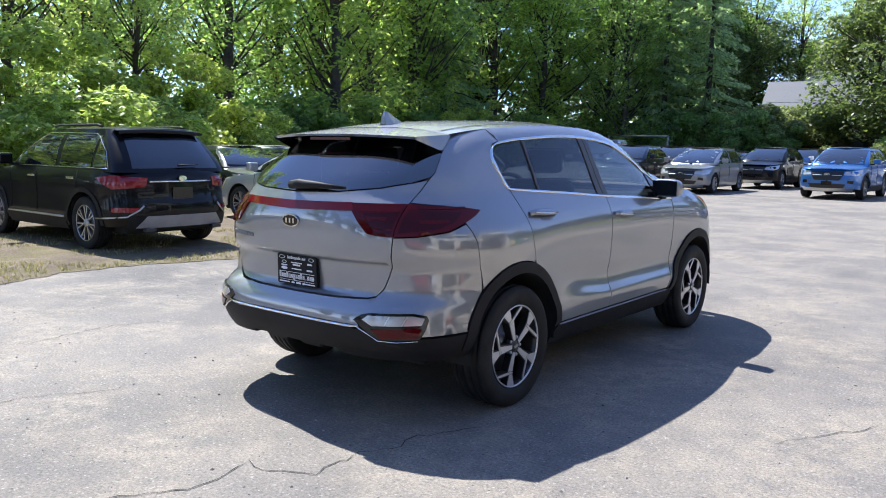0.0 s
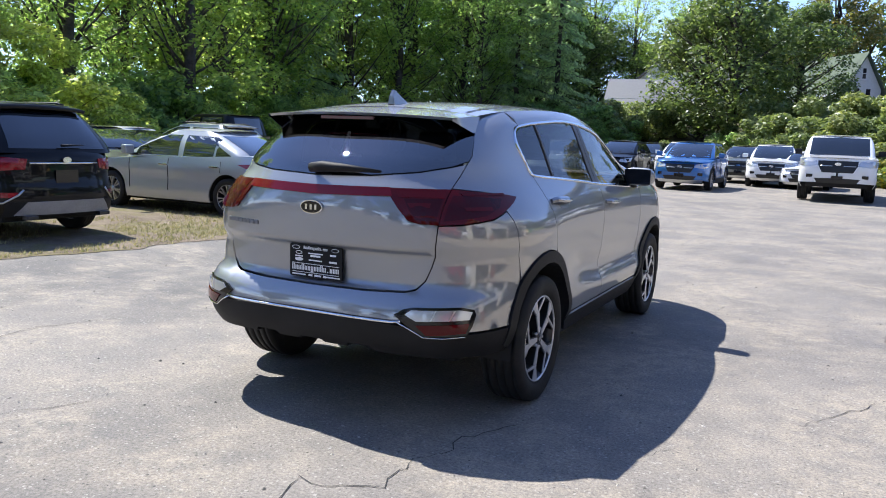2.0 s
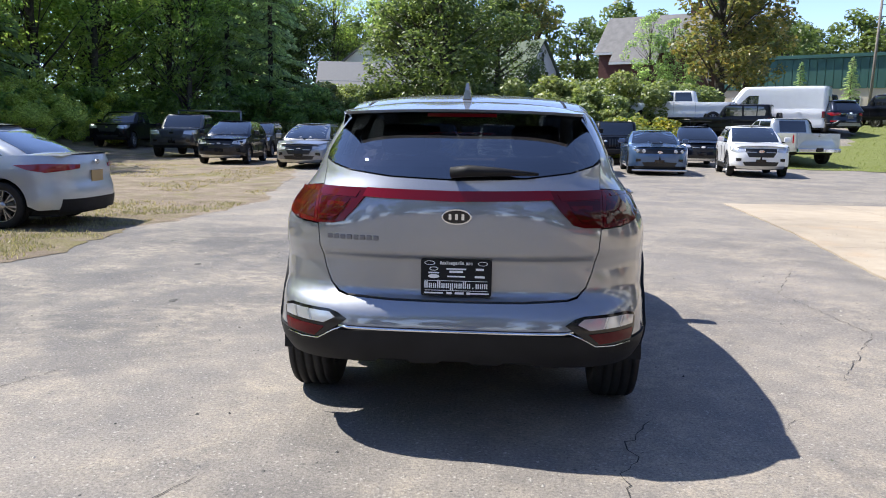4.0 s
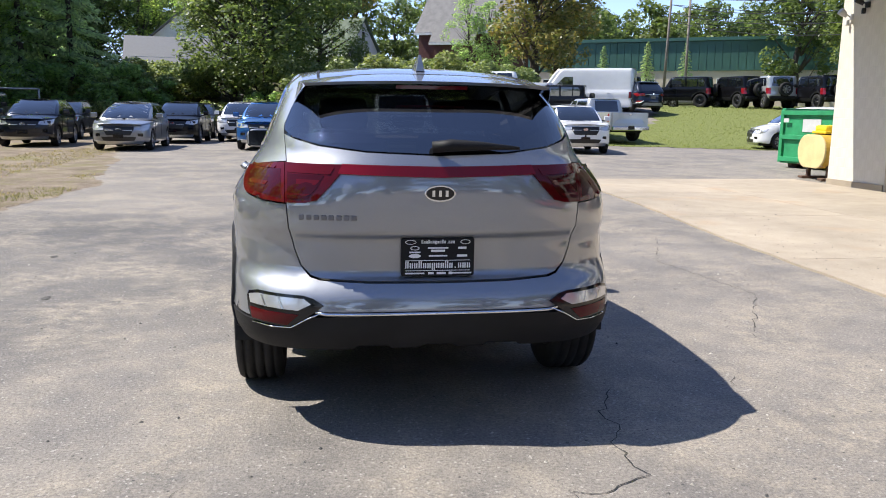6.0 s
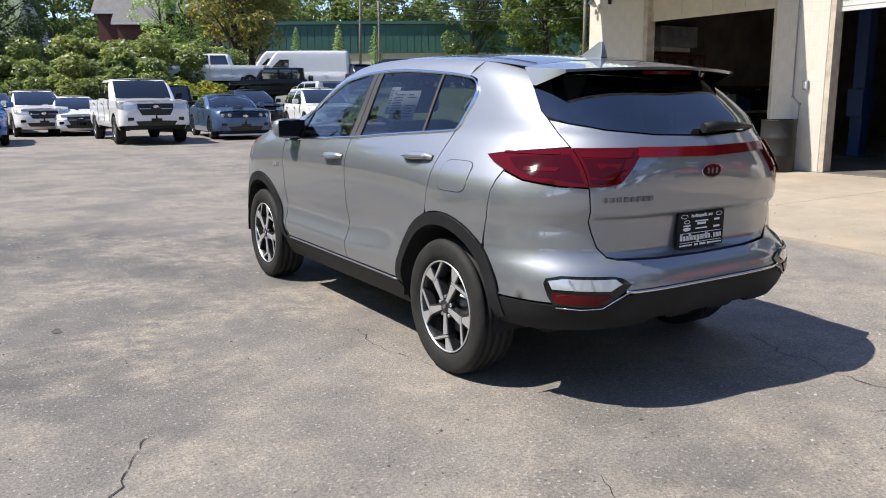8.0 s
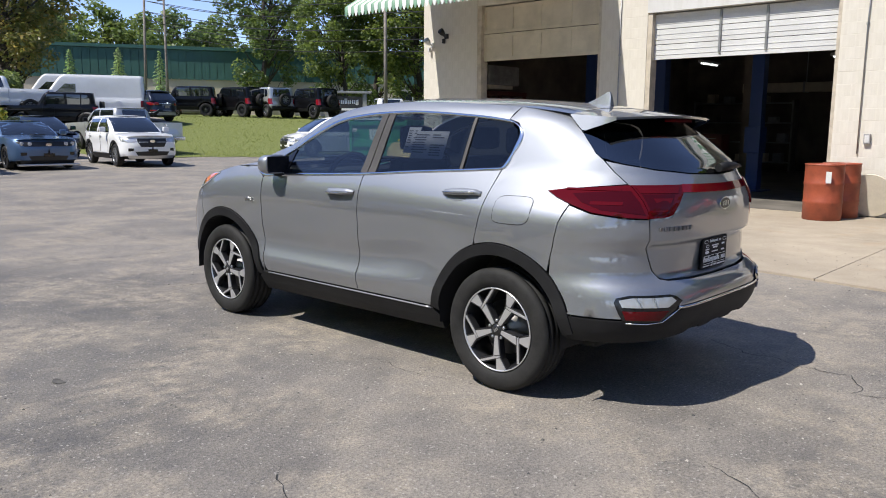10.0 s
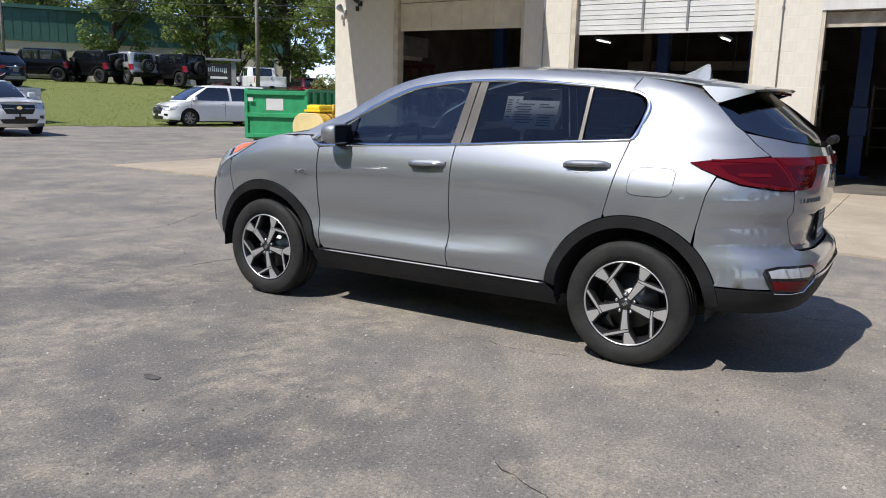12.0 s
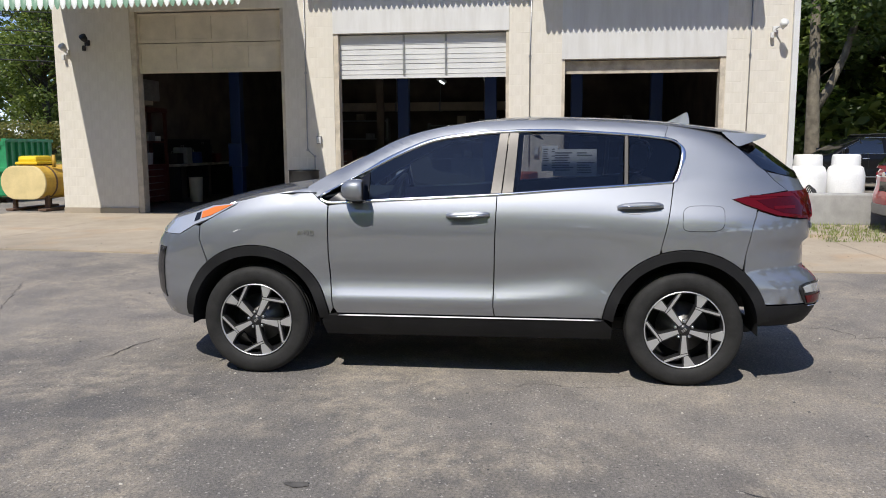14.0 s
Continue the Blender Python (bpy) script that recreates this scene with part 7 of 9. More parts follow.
    for q in np.linspace(0, 1, 9):
        y = yf0 - 0.08 + (L - 0.16 - yf0 + 0.08) * q
        ze = edge_z(y) - 0.012
        xe = body.P(body.s_y(min(y, L - 0.28), ze), ze).x - 0.01
        rows.append([Vector((xe * u, y + 0.14 * q * (1 - u * u), ze + 0.05 * (1 - abs(u) ** 2.4) * (1 - 0.5 * q))) for u in np.linspace(-1, 1, 11)])
    hd = grid(rows)
    bmesh.ops.recalc_face_normals(hd, faces=hd.faces)
    part("hood", hd, paint, car)
    if kind == "coupe":
        part("hood_scoop", box(-0.18, 0.18, yf0 + 0.55, yf0 + 0.85, hood + 0.02, hood + 0.06, 0.02), M_GRILLE, car)
        part("front_splitter", box(-W * 0.9, W * 0.9, L - 0.15, L + 0.02, sill - 0.10, sill - 0.04, 0.02), M_SATIN, car)
    if kind in ("sedan", "coupe"):
        rows = []
        for q in np.linspace(0, 1, 7):
            y = yr0 + 0.25 + (-L + 0.10 - yr0 - 0.25) * q
            ze = deck - 0.01
            xe = body.P(body.s_y(max(y, -L + 0.30), ze), ze).x - 0.01
            rows.append([Vector((xe * u, y - 0.06 * q * (1 - u * u) + 0.06 * q, ze + 0.035 * (1 - abs(u) ** 2.4))) for u in np.linspace(-1, 1, 11)])
        dk = grid(rows)
        bmesh.ops.recalc_face_normals(dk, faces=dk.faces)
        part("boot_lid", dk, paint, car)
    if kind == "offroad":
        part("rear_bumper", box(-W + 0.1, W - 0.1, -L - 0.12, -L + 0.05, sill, sill + 0.16, 0.03), M_CLAD, car)
        part("front_bumper", box(-W + 0.06, W - 0.06, L - 0.05, L + 0.16, sill, sill + 0.16, 0.03), M_CLAD, car)
        sp = build_wheel("spare_wheel", 0.39, 0.25, 0.23, car, 0.0, 0.0, 1, False, wheels or M_ALLOY, z=0.0)
        sp.matrix_basis = Matrix.Translation((0.06, -L - 0.13, 1.06)) @ Matrix.Rotation(radians(-90), 4, "Z")
        for sd in (1, -1):
            part("fender", box(min(sd * 0.60, sd * 0.96), max(sd * 0.60, sd * 0.96), wb - 0.52, wb + 0.55, r + ra, r + ra + 0.07, 0.03), M_CLAD, car)
    part("underbody", box(-W + 0.22, W - 0.22, -L + 0.25, L - 0.25, sill - 0.06, sill + 0.12, 0.03), M_GAP, car)
    part("inner_floor", box(-W + 0.12, W - 0.12, -wb + ra, wb - ra, sill + 0.02, belt - 0.06), M_GAP, car)
    return car


P_BLACK = car_paint("black_car_paint", (0.004, 0.004, 0.005), 0.0, 0.3, 0.01)
bsdf(P_BLACK).inputs["Coat Weight"].default_value = 0.4
P_NAVY = car_paint("dark_blue_car_paint", (0.008, 0.012, 0.024), 0.3, 0.3, 0.02)
P_SILVER = car_paint("silver_car_paint", (0.52, 0.53, 0.52), 0.6, 0.35)
P_WHITE = car_paint("white_car_paint", (0.80, 0.80, 0.80), 0.0, 0.35)
P_GREY = car_paint("grey_car_paint", (0.26, 0.265, 0.275), 0.6, 0.35)
P_DKGREY = car_paint("charcoal_car_paint", (0.045, 0.048, 0.052), 0.5, 0.35, 0.03)
P_BLUE = car_paint("bright_blue_car_paint", (0.02, 0.13, 0.40), 0.4, 0.35)
P_SLATE = car_paint("slate_blue_car_paint", (0.07, 0.13, 0.24), 0.4, 0.35)
P_RED = car_paint("red_car_paint", (0.35, 0.012, 0.02), 0.2, 0.35)
P_PALE = car_paint("pale_silver_car_paint", (0.46, 0.48, 0.50), 0.5, 0.38)
P_OLIVE = car_paint("grey_green_car_paint", (0.20, 0.21, 0.19), 0.5, 0.35)


def spot(x, y, heading):
    return pose(x, y, ground_z(x, y) + (0.006 if x < verge_edge(y) else 0.004), 0, 0, heading)


CAR, PICK = "car", "pickup"
parked_car("black_suv", "glossy black suv with silver skid plate on grass", CAR, "suv", P_BLACK, spot(-8.45, 1.18, 90), rails=True)
parked_car("silver_sedan", "pale silver sedan parked on the grass verge", CAR, "sedan", P_PALE, spot(-8.0, 5.40, 90), plate=M_PLATE_G)
parked_car("grey_sedan", "dark grey sedan behind the black suv", CAR, "sedan", P_DKGREY, spot(-13.6, 7.75, -106))
parked_car("white_sedan", "white sedan with chrome window trim in the row", CAR, "sedan", P_WHITE, spot(-14.6, 9.75, -98))
parked_car("silver_crossover", "silver crossover with dark roof rails", CAR, "crossover", P_SILVER, spot(-14.6, 12.0, 90), rails=True, chrome=False)
parked_car("black_pickup", "black crew-cab pickup at the wood's edge", PICK, "pickup", P_BLACK, spot(-15.7, 14.5, 90), wheels=M_DARKALLOY, chrome=False)
parked_car("black_pickup", "black full-size pickup facing the lot", PICK, "pickup", P_DKGREY, spot(-14.7, 30.6, 187), wheels=M_DARKALLOY, chrome=False)
parked_car("black_pickup", "dark pickup half hidden in shade by the wood", PICK, "pickup", P_BLACK, spot(-20.9, 37.0, 186), chrome=False)
parked_car("dark_crossover", "dark blue crossover with chrome grille", CAR, "crossover", P_NAVY, spot(-10.4, 24.5, 185))
parked_car("dark_crossover", "charcoal crossover in the back row", CAR, "crossover", P_DKGREY, spot(-11.6, 31.5, 184), rails=True)
parked_car("grey_hatchback", "grey electric hatchback with dark grille", CAR, "hatch", P_GREY, spot(-6.8, 22.6, 181))
parked_car("dark_crossover", "black crossover with alloy wheels in the row", CAR, "crossover", P_BLACK, spot(-6.1, 28.0, 180))
parked_car("grey_crossover", "charcoal crossover in the row", CAR, "crossover", P_DKGREY, spot(-6.3, 34.0, 180))
parked_car("dark_sedan", "dark sedan at the row's end", CAR, "sedan", P_NAVY, spot(-9.3, 35.5, 182))
parked_car("white_suv", "white suv with black grille in the row", CAR, "suv", P_WHITE, spot(-3.9, 30.4, 180))
parked_car("blue_crossover", "bright blue crossover with dark grille", CAR, "crossover", P_BLUE, spot(-2.35, 23.3, 178))
parked_car("green_crossover", "grey-green crossover behind the blue one", CAR, "crossover", P_OLIVE, spot(-1.5, 31.6, 179))
parked_car("white_suv", "white suv with wide black grille facing the lot", CAR, "suv", P_WHITE, spot(-0.15, 29.0, 182), rails=True)
parked_car("white_sedan", "white sedan beside the pickup", CAR, "sedan", P_WHITE, spot(1.15, 28.6, 178))
parked_car("white_pickup", "white heavy-duty pickup with black grille", PICK, "pickup", P_WHITE, spot(2.2, 22.3, 180))
parked_car("black_off_roader", "black off-roader between pickup and coupe", CAR, "offroad", P_BLACK, spot(5.0, 30.0, 178), wheels=M_DARKALLOY, chrome=False)
parked_car("blue_coupe", "slate blue muscle coupe with hood scoop", CAR, "coupe", P_SLATE, spot(5.35, 22.9, 176), chrome=False, wheels=M_DARKALLOY)
parked_car("navy_suv", "dark blue suv with bright grille", CAR, "suv", P_NAVY, spot(8.3, 29.3, 176))
parked_car("white_suv", "white suv with chrome grille facing the lot", CAR, "suv", P_WHITE, spot(8.6, 22.4, 172))
parked_car("silver_pickup", "silver pickup seen from its tailgate", PICK, "pickup", P_SILVER, spot(12.4, 30.8, 12))
parked_car("dark_suv", "dark blue suv on the upper lot", CAR, "suv", P_NAVY, spot(17.2, 38.5, 10))
parked_car("white_van", "white high-roof cargo van on the upper lot", "van", "van", P_WHITE, spot(14.6, 39.0, 62), chrome=False)
parked_car("white_van", "white cargo van behind the other", "van", "van", P_WHITE, spot(16.6, 46.5, 62), chrome=False)
parked_car("white_pickup", "white pickup on the upper lot above the bank", PICK, "pickup", P_WHITE, spot(7.3, 41.2, 100))
parked_car("white_pickup", "white pickup on the upper lot", PICK, "pickup", P_WHITE, spot(9.8, 39.4, 70), chrome=False)
parked_car("black_off_roader", "black off-roader with spare wheel on the upper lot", CAR, "offroad", P_BLACK, spot(12.2, 37.6, 65), wheels=M_DARKALLOY, chrome=False)
for jx, jy, jh, jp, jl in ((21.6, 41.6, 52, P_BLACK, "black off-roader with rear spare wheel on the lawn"), (24.4, 40.2, 12, P_BLACK, "black off-roader with rear spare wheel on the lawn"), (26.0, 38.9, -8, P_SILVER, "silver off-roader with rear spare wheel on the lawn"), (27.4, 36.4, 0, P_BLACK, "black off-roader with rear spare wheel on the lawn"), (17.5, 43.0, 40, P_BLACK, "black off-roader at the lawn's edge")):
    parked_car("off_roader", jl, CAR, "offroad", jp, spot(jx, jy, jh), "off-roaders on the lawn", wheels=M_ALLOY if jp is P_SILVER else M_DARKALLOY, chrome=False)
parked_car("white_sedan", "pale blue-white sedan among the off-roaders", CAR, "sedan", P_PALE, spot(23.6, 43.4, 60))
parked_car("white_minivan", "white minivan at the lawn's edge", "minivan", "minivan", P_WHITE, spot(19.55, 24.4, 73))
P_MAROON = car_paint("maroon_car_paint", (0.07, 0.008, 0.014), 0.3, 0.35, 0.02)
for jx, jy, jh, jp, kd, jl in ((33.4, 38.2, -30, P_MAROON, "sedan", "maroon car beyond the sign"), (33.0, 35.0, -30, P_WHITE, "pickup", "white pickup beyond the sign"), (35.6, 33.4, -30, P_MAROON, "suv", "maroon suv beyond the dumpster"), (37.2, 31.6, -30, P_BLACK, "sedan", "black car beside the hedge")):
    parked_car(kd + "_beyond", jl, PICK if kd == "pickup" else CAR, kd, jp, spot(jx, jy, jh))
parked_car("black_suv", "black suv with bright window trim behind the gas cylinders", CAR, "suv", P_BLACK, spot(20.0, -10.0, 2), rails=True)
parked_car("red_car", "red crossover parked beyond the low wall", CAR, "crossover", P_RED, spot(7.45, -8.05, 178))
# ---- the garage ----
def painted_block(name, color, rust=0.0):
    m = base_mat(name, color, 0.75)
    big, fine, streak = noise_of(m, 0.7, 5.0), noise_of(m, 60.0, 4.0), None
    tc = node(m, "ShaderNodeTexCoord")
    mp = node(m, "ShaderNodeMapping")
    mp.inputs["Scale"].default_value = (3.0, 3.0, 0.35)
    link(m, tc.outputs["Object"], mp.inputs["Vector"])
    streak = noise_of(m, 2.0, 5.0, 0.65, mp.outputs[0])
    c = ramp_of(m, big, [(0.3, tuple(k * 0.9 for k in color)), (0.7, color)])
    c = mix_of(m, 0.5, c, ramp_of(m, streak, [(0.35, (0.80, 0.78, 0.74)), (0.6, (1.03, 1.03, 1.02))]), "MULTIPLY")
    c = mix_of(m, 0.6, c, ramp_of(m, fine, [(0.2, (0.9, 0.9, 0.9)), (0.7, (1.04, 1.04, 1.04))]), "MULTIPLY")
    link(m, c, bsdf(m).inputs["Base Color"])
    bump_of(m, fine, 0.25, 0.004)
    return m


M_CREAM = painted_block("cream_block_paint", (0.66, 0.62, 0.545))
M_WHITEWALL = painted_block("white_wall_paint", (0.60, 0.595, 0.58))
M_JAMB = varied("worn_door_jamb", (0.50, 0.44, 0.35), 0.7, amount=0.25)
M_DOOR_TAN = varied("beige_door_paint", (0.60, 0.54, 0.43), 0.6, amount=0.15, scale=3)
M_DOOR_WHITE = varied("white_door_paint", (0.60, 0.60, 0.585), 0.5, amount=0.1, scale=2)
M_WOOD = varied("weathered_wood", (0.42, 0.37, 0.30), 0.8, amount=0.4, scale=4)
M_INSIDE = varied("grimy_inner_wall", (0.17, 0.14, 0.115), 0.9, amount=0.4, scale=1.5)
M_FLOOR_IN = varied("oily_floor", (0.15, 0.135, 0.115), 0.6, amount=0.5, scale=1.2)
M_BLUE = base_mat("blue_lift_paint", (0.016, 0.045, 0.17), 0.4)
M_REDCAB = varied("red_cabinet_paint", (0.12, 0.015, 0.014), 0.4)


M_GREY = varied("grey_paint", (0.30, 0.30, 0.30), 0.5)
FX = 10.10


def block_wall(name, y0, y1, z0, z1, mat, label, seed):
    """A pier of painted concrete block: a core and single blocks proud of the joints."""
    w = tagged(new(name), label, "wall", kind="structure")
    part("core", box(FX, FX + 0.30, y0, y1, z0, z1), mat, w)
    r = random.Random(seed)
    shared = {}
    zc, row = z0, 0
    while zc < min(z1, 4.6) - 0.05:
        h = min(0.20, z1 - zc)
        y = y0 - (0.2 if row % 2 else 0.0)
        while y < y1 - 0.02:
            a, b = max(y, y0), min(y + 0.40, y1)
            if b - a > 0.03:
                key = (round(b - a, 3), round(h, 3))
                if key not in shared:
                    L, H = b - a, h
                    bm = bmesh.new()
                    g = 0.002
                    vs = [bm.verts.new(p) for p in ((0, g, g), (0, L - g, g), (0, L - g, H - g), (0, g, H - g), (-0.0012, g + 0.003, g + 0.004), (-0.0012, L - g - 0.003, g + 0.004), (-0.0012, L - g - 0.003, H - g - 0.004), (-0.0012, g + 0.003, H - g - 0.004))]
                    bm.faces.new((vs[4], vs[7], vs[6], vs[5]))
                    for k in range(4):
                        bm.faces.new((vs[k], vs[4 + k], vs[4 + (k + 1) % 4], vs[(k + 1) % 4]))
                    shared[key] = mesh_of("concrete_block", bm, mat)
                o = new("concrete_block", shared[key])
                o.parent = w
                o.matrix_basis = Matrix.Translation((FX + r.uniform(-0.001, 0.001), a, zc))
            y += 0.40
        zc += 0.20
        row += 1
    return w


TOPZ = 6.2
block_wall("wall_pier_1", 8.05, 9.75, 0, TOPZ, M_CREAM, "cream painted block pier", 1)
block_wall("wall_pier_2", 3.72, 4.75, 0, TOPZ, M_CREAM, "cream painted block pier", 2)
block_wall("wall_pier_3", -0.84, 0.19, 0, TOPZ, M_CREAM, "cream painted block pier", 3)
block_wall("wall_pier_4", -5.22, -3.92, 0, TOPZ, M_CREAM, "cream painted block pier at the building's end", 4)
tagged(part("wall_lintel_1", box(FX + 0.02, FX + 0.30, 4.75, 8.05, 4.20, TOPZ), M_CREAM), "cream wall above the doorway", "wall", kind="structure")
tagged(part("wall_lintel_2", box(FX - 0.015, FX + 0.30, 0.19, 3.72, 3.66, TOPZ), M_WHITEWALL), "white wall panel above the doorway", "wall", kind="structure")
tagged(part("wall_lintel_3", box(FX - 0.015, FX + 0.30, -3.92, -0.84, 3.08, TOPZ), M_WHITEWALL), "white wall panel above the doorway", "wall", kind="structure")
for nm, b in (("wall_side_north", (FX + 0.30, 24, 9.45, 9.75, 0, TOPZ)), ("wall_side_south", (FX + 0.30, 24, -5.22, -4.92, 0, TOPZ)), ("wall_back", (24, 24.3, -5.22, 9.75, 0, TOPZ))):
    tagged(part(nm, box(*b), M_CREAM), "cream painted outer wall", "wall", kind="structure")
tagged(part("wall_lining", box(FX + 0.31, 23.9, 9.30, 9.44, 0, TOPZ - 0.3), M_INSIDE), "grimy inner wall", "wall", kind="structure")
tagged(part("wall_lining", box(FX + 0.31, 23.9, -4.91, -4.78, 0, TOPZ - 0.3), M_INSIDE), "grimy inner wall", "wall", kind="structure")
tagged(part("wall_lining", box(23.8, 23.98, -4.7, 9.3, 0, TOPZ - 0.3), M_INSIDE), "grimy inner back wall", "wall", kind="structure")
tagged(part("wall_lining", box(16.0, 16.12, 3.9, 4.1, 0, 5.0), M_INSIDE), "grimy inner post", "wall", kind="structure")
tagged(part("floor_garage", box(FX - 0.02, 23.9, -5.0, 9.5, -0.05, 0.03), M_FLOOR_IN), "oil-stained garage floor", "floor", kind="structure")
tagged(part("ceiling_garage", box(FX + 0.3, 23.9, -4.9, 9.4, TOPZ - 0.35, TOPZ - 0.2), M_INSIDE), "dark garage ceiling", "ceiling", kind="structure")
tagged(part("roof_garage", box(FX - 0.15, 24.5, -5.4, 9.95, TOPZ, TOPZ + 0.25, 0.03), M_GREY), "flat roof with metal edge", "roof", kind="structure")
tagged(part("wall_foundation", box(FX - 0.03, FX + 0.0, 8.05, 9.75, 0.0, 0.14), M_CONCRETE), "concrete footing", "wall", kind="structure")


def jamb(y, z, inner):
    part_ = tagged(part("door_jamb", box(FX + 0.01, FX + 0.24, min(y, y + inner), max(y, y + inner), 0.02, z), M_JAMB), "worn tan door jamb", "door frame", "door jambs", "structure")
    return part_


for y, z, i in ((8.05, 4.2, -0.12), (4.75, 4.2, 0.07), (3.72, 3.66, -0.10), (0.19, 3.66, 0.06), (-0.84, 3.08, -0.06), (-3.92, 3.08, 0.10)):
    jamb(y, z, i)


def sectional_door(name, y0, y1, z0, z1, mat, rows, cols, label, flat=False, skew=0.0):
    d = thing(name, label, "garage door", kind="structure")
    h = (z1 - z0) / rows
    for r_ in range(rows):
        a, b = z0 + r_ * h, z0 + (r_ + 1) * h
        leaf = part("door_section", box(FX + 0.13, FX + 0.17, y0, y1, a + 0.006, b - 0.006, 0.004), mat, d)
        if flat:
            for q in (1, 2):
                part("rib", box(FX + 0.122, FX + 0.132, y0 + 0.02, y1 - 0.02, a + h * q / 3 - 0.006, a + h * q / 3 + 0.006), mat, leaf)
        else:
            w = (y1 - y0) / cols
            for c in range(cols + 1):
                part("stile", box(FX + 0.112, FX + 0.132, max(y0, y0 + c * w - 0.05), min(y1, y0 + c * w + 0.05), a + 0.008, b - 0.008, 0.004), mat, leaf)
            for zz in (a + 0.045, b - 0.045):
                part("rail", box(FX + 0.114, FX + 0.131, y0, y1, zz - 0.036, zz + 0.036, 0.004), mat, leaf)
    return d


sectional_door("garage_door", 4.82, 7.93, 2.95, 4.18, M_DOOR_TAN, 2, 4, "beige panelled garage door, half raised, scuffed")
d2 = sectional_door("garage_door", 0.25, 3.62, 2.77, 3.64, M_DOOR_WHITE, 3, 1, "white ribbed garage door, half raised", True)
for y in (1.45, 2.30):
    part("brace", box(FX + 0.10, FX + 0.125, y - 0.02, y + 0.02, 2.85, 3.62), M_STEEL, d2)
sectional_door("garage_door", -3.84, -0.90, 2.80, 3.06, M_WOOD, 1, 4, "weathered wooden garage door, almost fully raised", True)

# awnings
M_AW_G = varied("green_awning_paint", (0.17, 0.30, 0.20), 0.5, amount=0.2)
M_AW_W = varied("white_awning_paint", (0.68, 0.70, 0.66), 0.5, amount=0.15)


def awning(y0, y1, d, z_in, z_out, label, pitch=0.105, fringe=0.20):
    a = thing("awning", label, "awning")
    n = int((y1 - y0) / pitch)
    for k in range(n):
        ya, yb = y0 + (y1 - y0) * k / n, y0 + (y1 - y0) * (k + 1) / n
        rows = []
        for t in np.linspace(0, 1, 4):
            x, z = FX - 0.02 - d * t, z_in + (z_out - z_in) * t
            rows.append([Vector((x, ya + (yb - ya) * q, z + 0.035 * math.sin(math.pi * q))) for q in np.linspace(0, 1, 6)])
        x, z = FX - 0.02 - d, z_out
        rows.append([Vector((x, ya + (yb - ya) * q, z - fringe * (0.55 + 0.45 * math.sin(math.pi * q)))) for q in np.linspace(0, 1, 6)])
        part("awning_strip", grid(rows), M_AW_G if k % 2 else M_AW_W, a)
    return a


awning(4.62, 9.72, 2.55, 5.5, 4.02, "green and white striped metal awning with scalloped edge")
awning(-0.02, 4.45, 0.75, 5.75, 5.45, "green and white striped metal awning over the doorway")
awning(-4.3, -0.22, 0.95, 5.75, 5.22, "green and white striped metal awning over the doorway")

# conduits, lamps and boxes on the piers


def wall_pipe(pts, label="thin metal conduit on the block wall"):
    c = thing("conduit", label, "pipe", group="conduits on the piers")
    part("pipe", tube([(FX - 0.025, y, z) for y, z in pts], 0.012, 8), M_STEEL, c)
    for y, z in pts[1:-1] or pts[:1]:
        part("clip", box(FX - 0.03, FX - 0.008, y - 0.025, y + 0.025, z - 0.02, z + 0.02, 0.004), M_STEEL, c)


wall_pipe([(4.30, 4.6), (4.30, 2.9), (4.30, 1.35), (4.15, 1.22), (4.15, 0.9)])
wall_pipe([(-0.25, 4.6), (-0.22, 3.15), (-0.22, 1.05)])
wall_pipe([(-4.36, 4.6), (-4.35, 3.1), (-4.33, 1.0)])
for y, z in ((4.05, 1.55), (-0.36, 1.30)):
    b = thing("switch_box", "small grey electrical box on the pier", "electrical box", group="electrical boxes")
    part("case", box(FX - 0.06, FX - 0.008, y - 0.05, y + 0.05, z - 0.08, z + 0.08, 0.006), M_GREY, b)
    part("cover", box(FX - 0.066, FX - 0.058, y - 0.035, y + 0.035, z - 0.06, z + 0.06, 0.003), M_DOOR_WHITE, b)


def wall_lamp(y, z, mat, label):
    l = thing("wall_lamp", label, "lamp")
    part("back_box", box(FX - 0.06, FX - 0.008, y - 0.05, y + 0.05, z - 0.05, z + 0.06, 0.008), mat, l)
    part("arm", tube([(FX - 0.05, y, z), (FX - 0.16, y - 0.05, z + 0.04), (FX - 0.22, y - 0.09, z - 0.02)], 0.014), mat, l)
    part("shade", lathe([(0.0, 0.03), (0.06, 0.06), (0.16, 0.075), (0.16, 0.0)], 14, m=Matrix.Translation((FX - 0.20, y - 0.08, z + 0.01)) @ Matrix.Rotation(radians(215), 4, "Y")), mat, l)
    part("sensor", box(FX - 0.10, FX - 0.03, y + 0.03, y + 0.09, z - 0.16, z - 0.05, 0.015), mat, l)


wall_lamp(8.98, 3.58, M_BLACKPL, "dark flood lamp with sensor on the pier")
wall_lamp(9.45, 3.40, M_DOOR_WHITE, "white flood lamp on the pier")
wall_lamp(-4.78, 3.55, M_DOOR_WHITE, "white flood lamp at the building's end")
dp = thing("downpipe", "white rain pipe on the building's corner", "pipe")
part("pipe", box(FX - 0.10, FX - 0.01, -5.20, -5.09, 0.1, TOPZ, 0.01), M_DOOR_WHITE, dp)

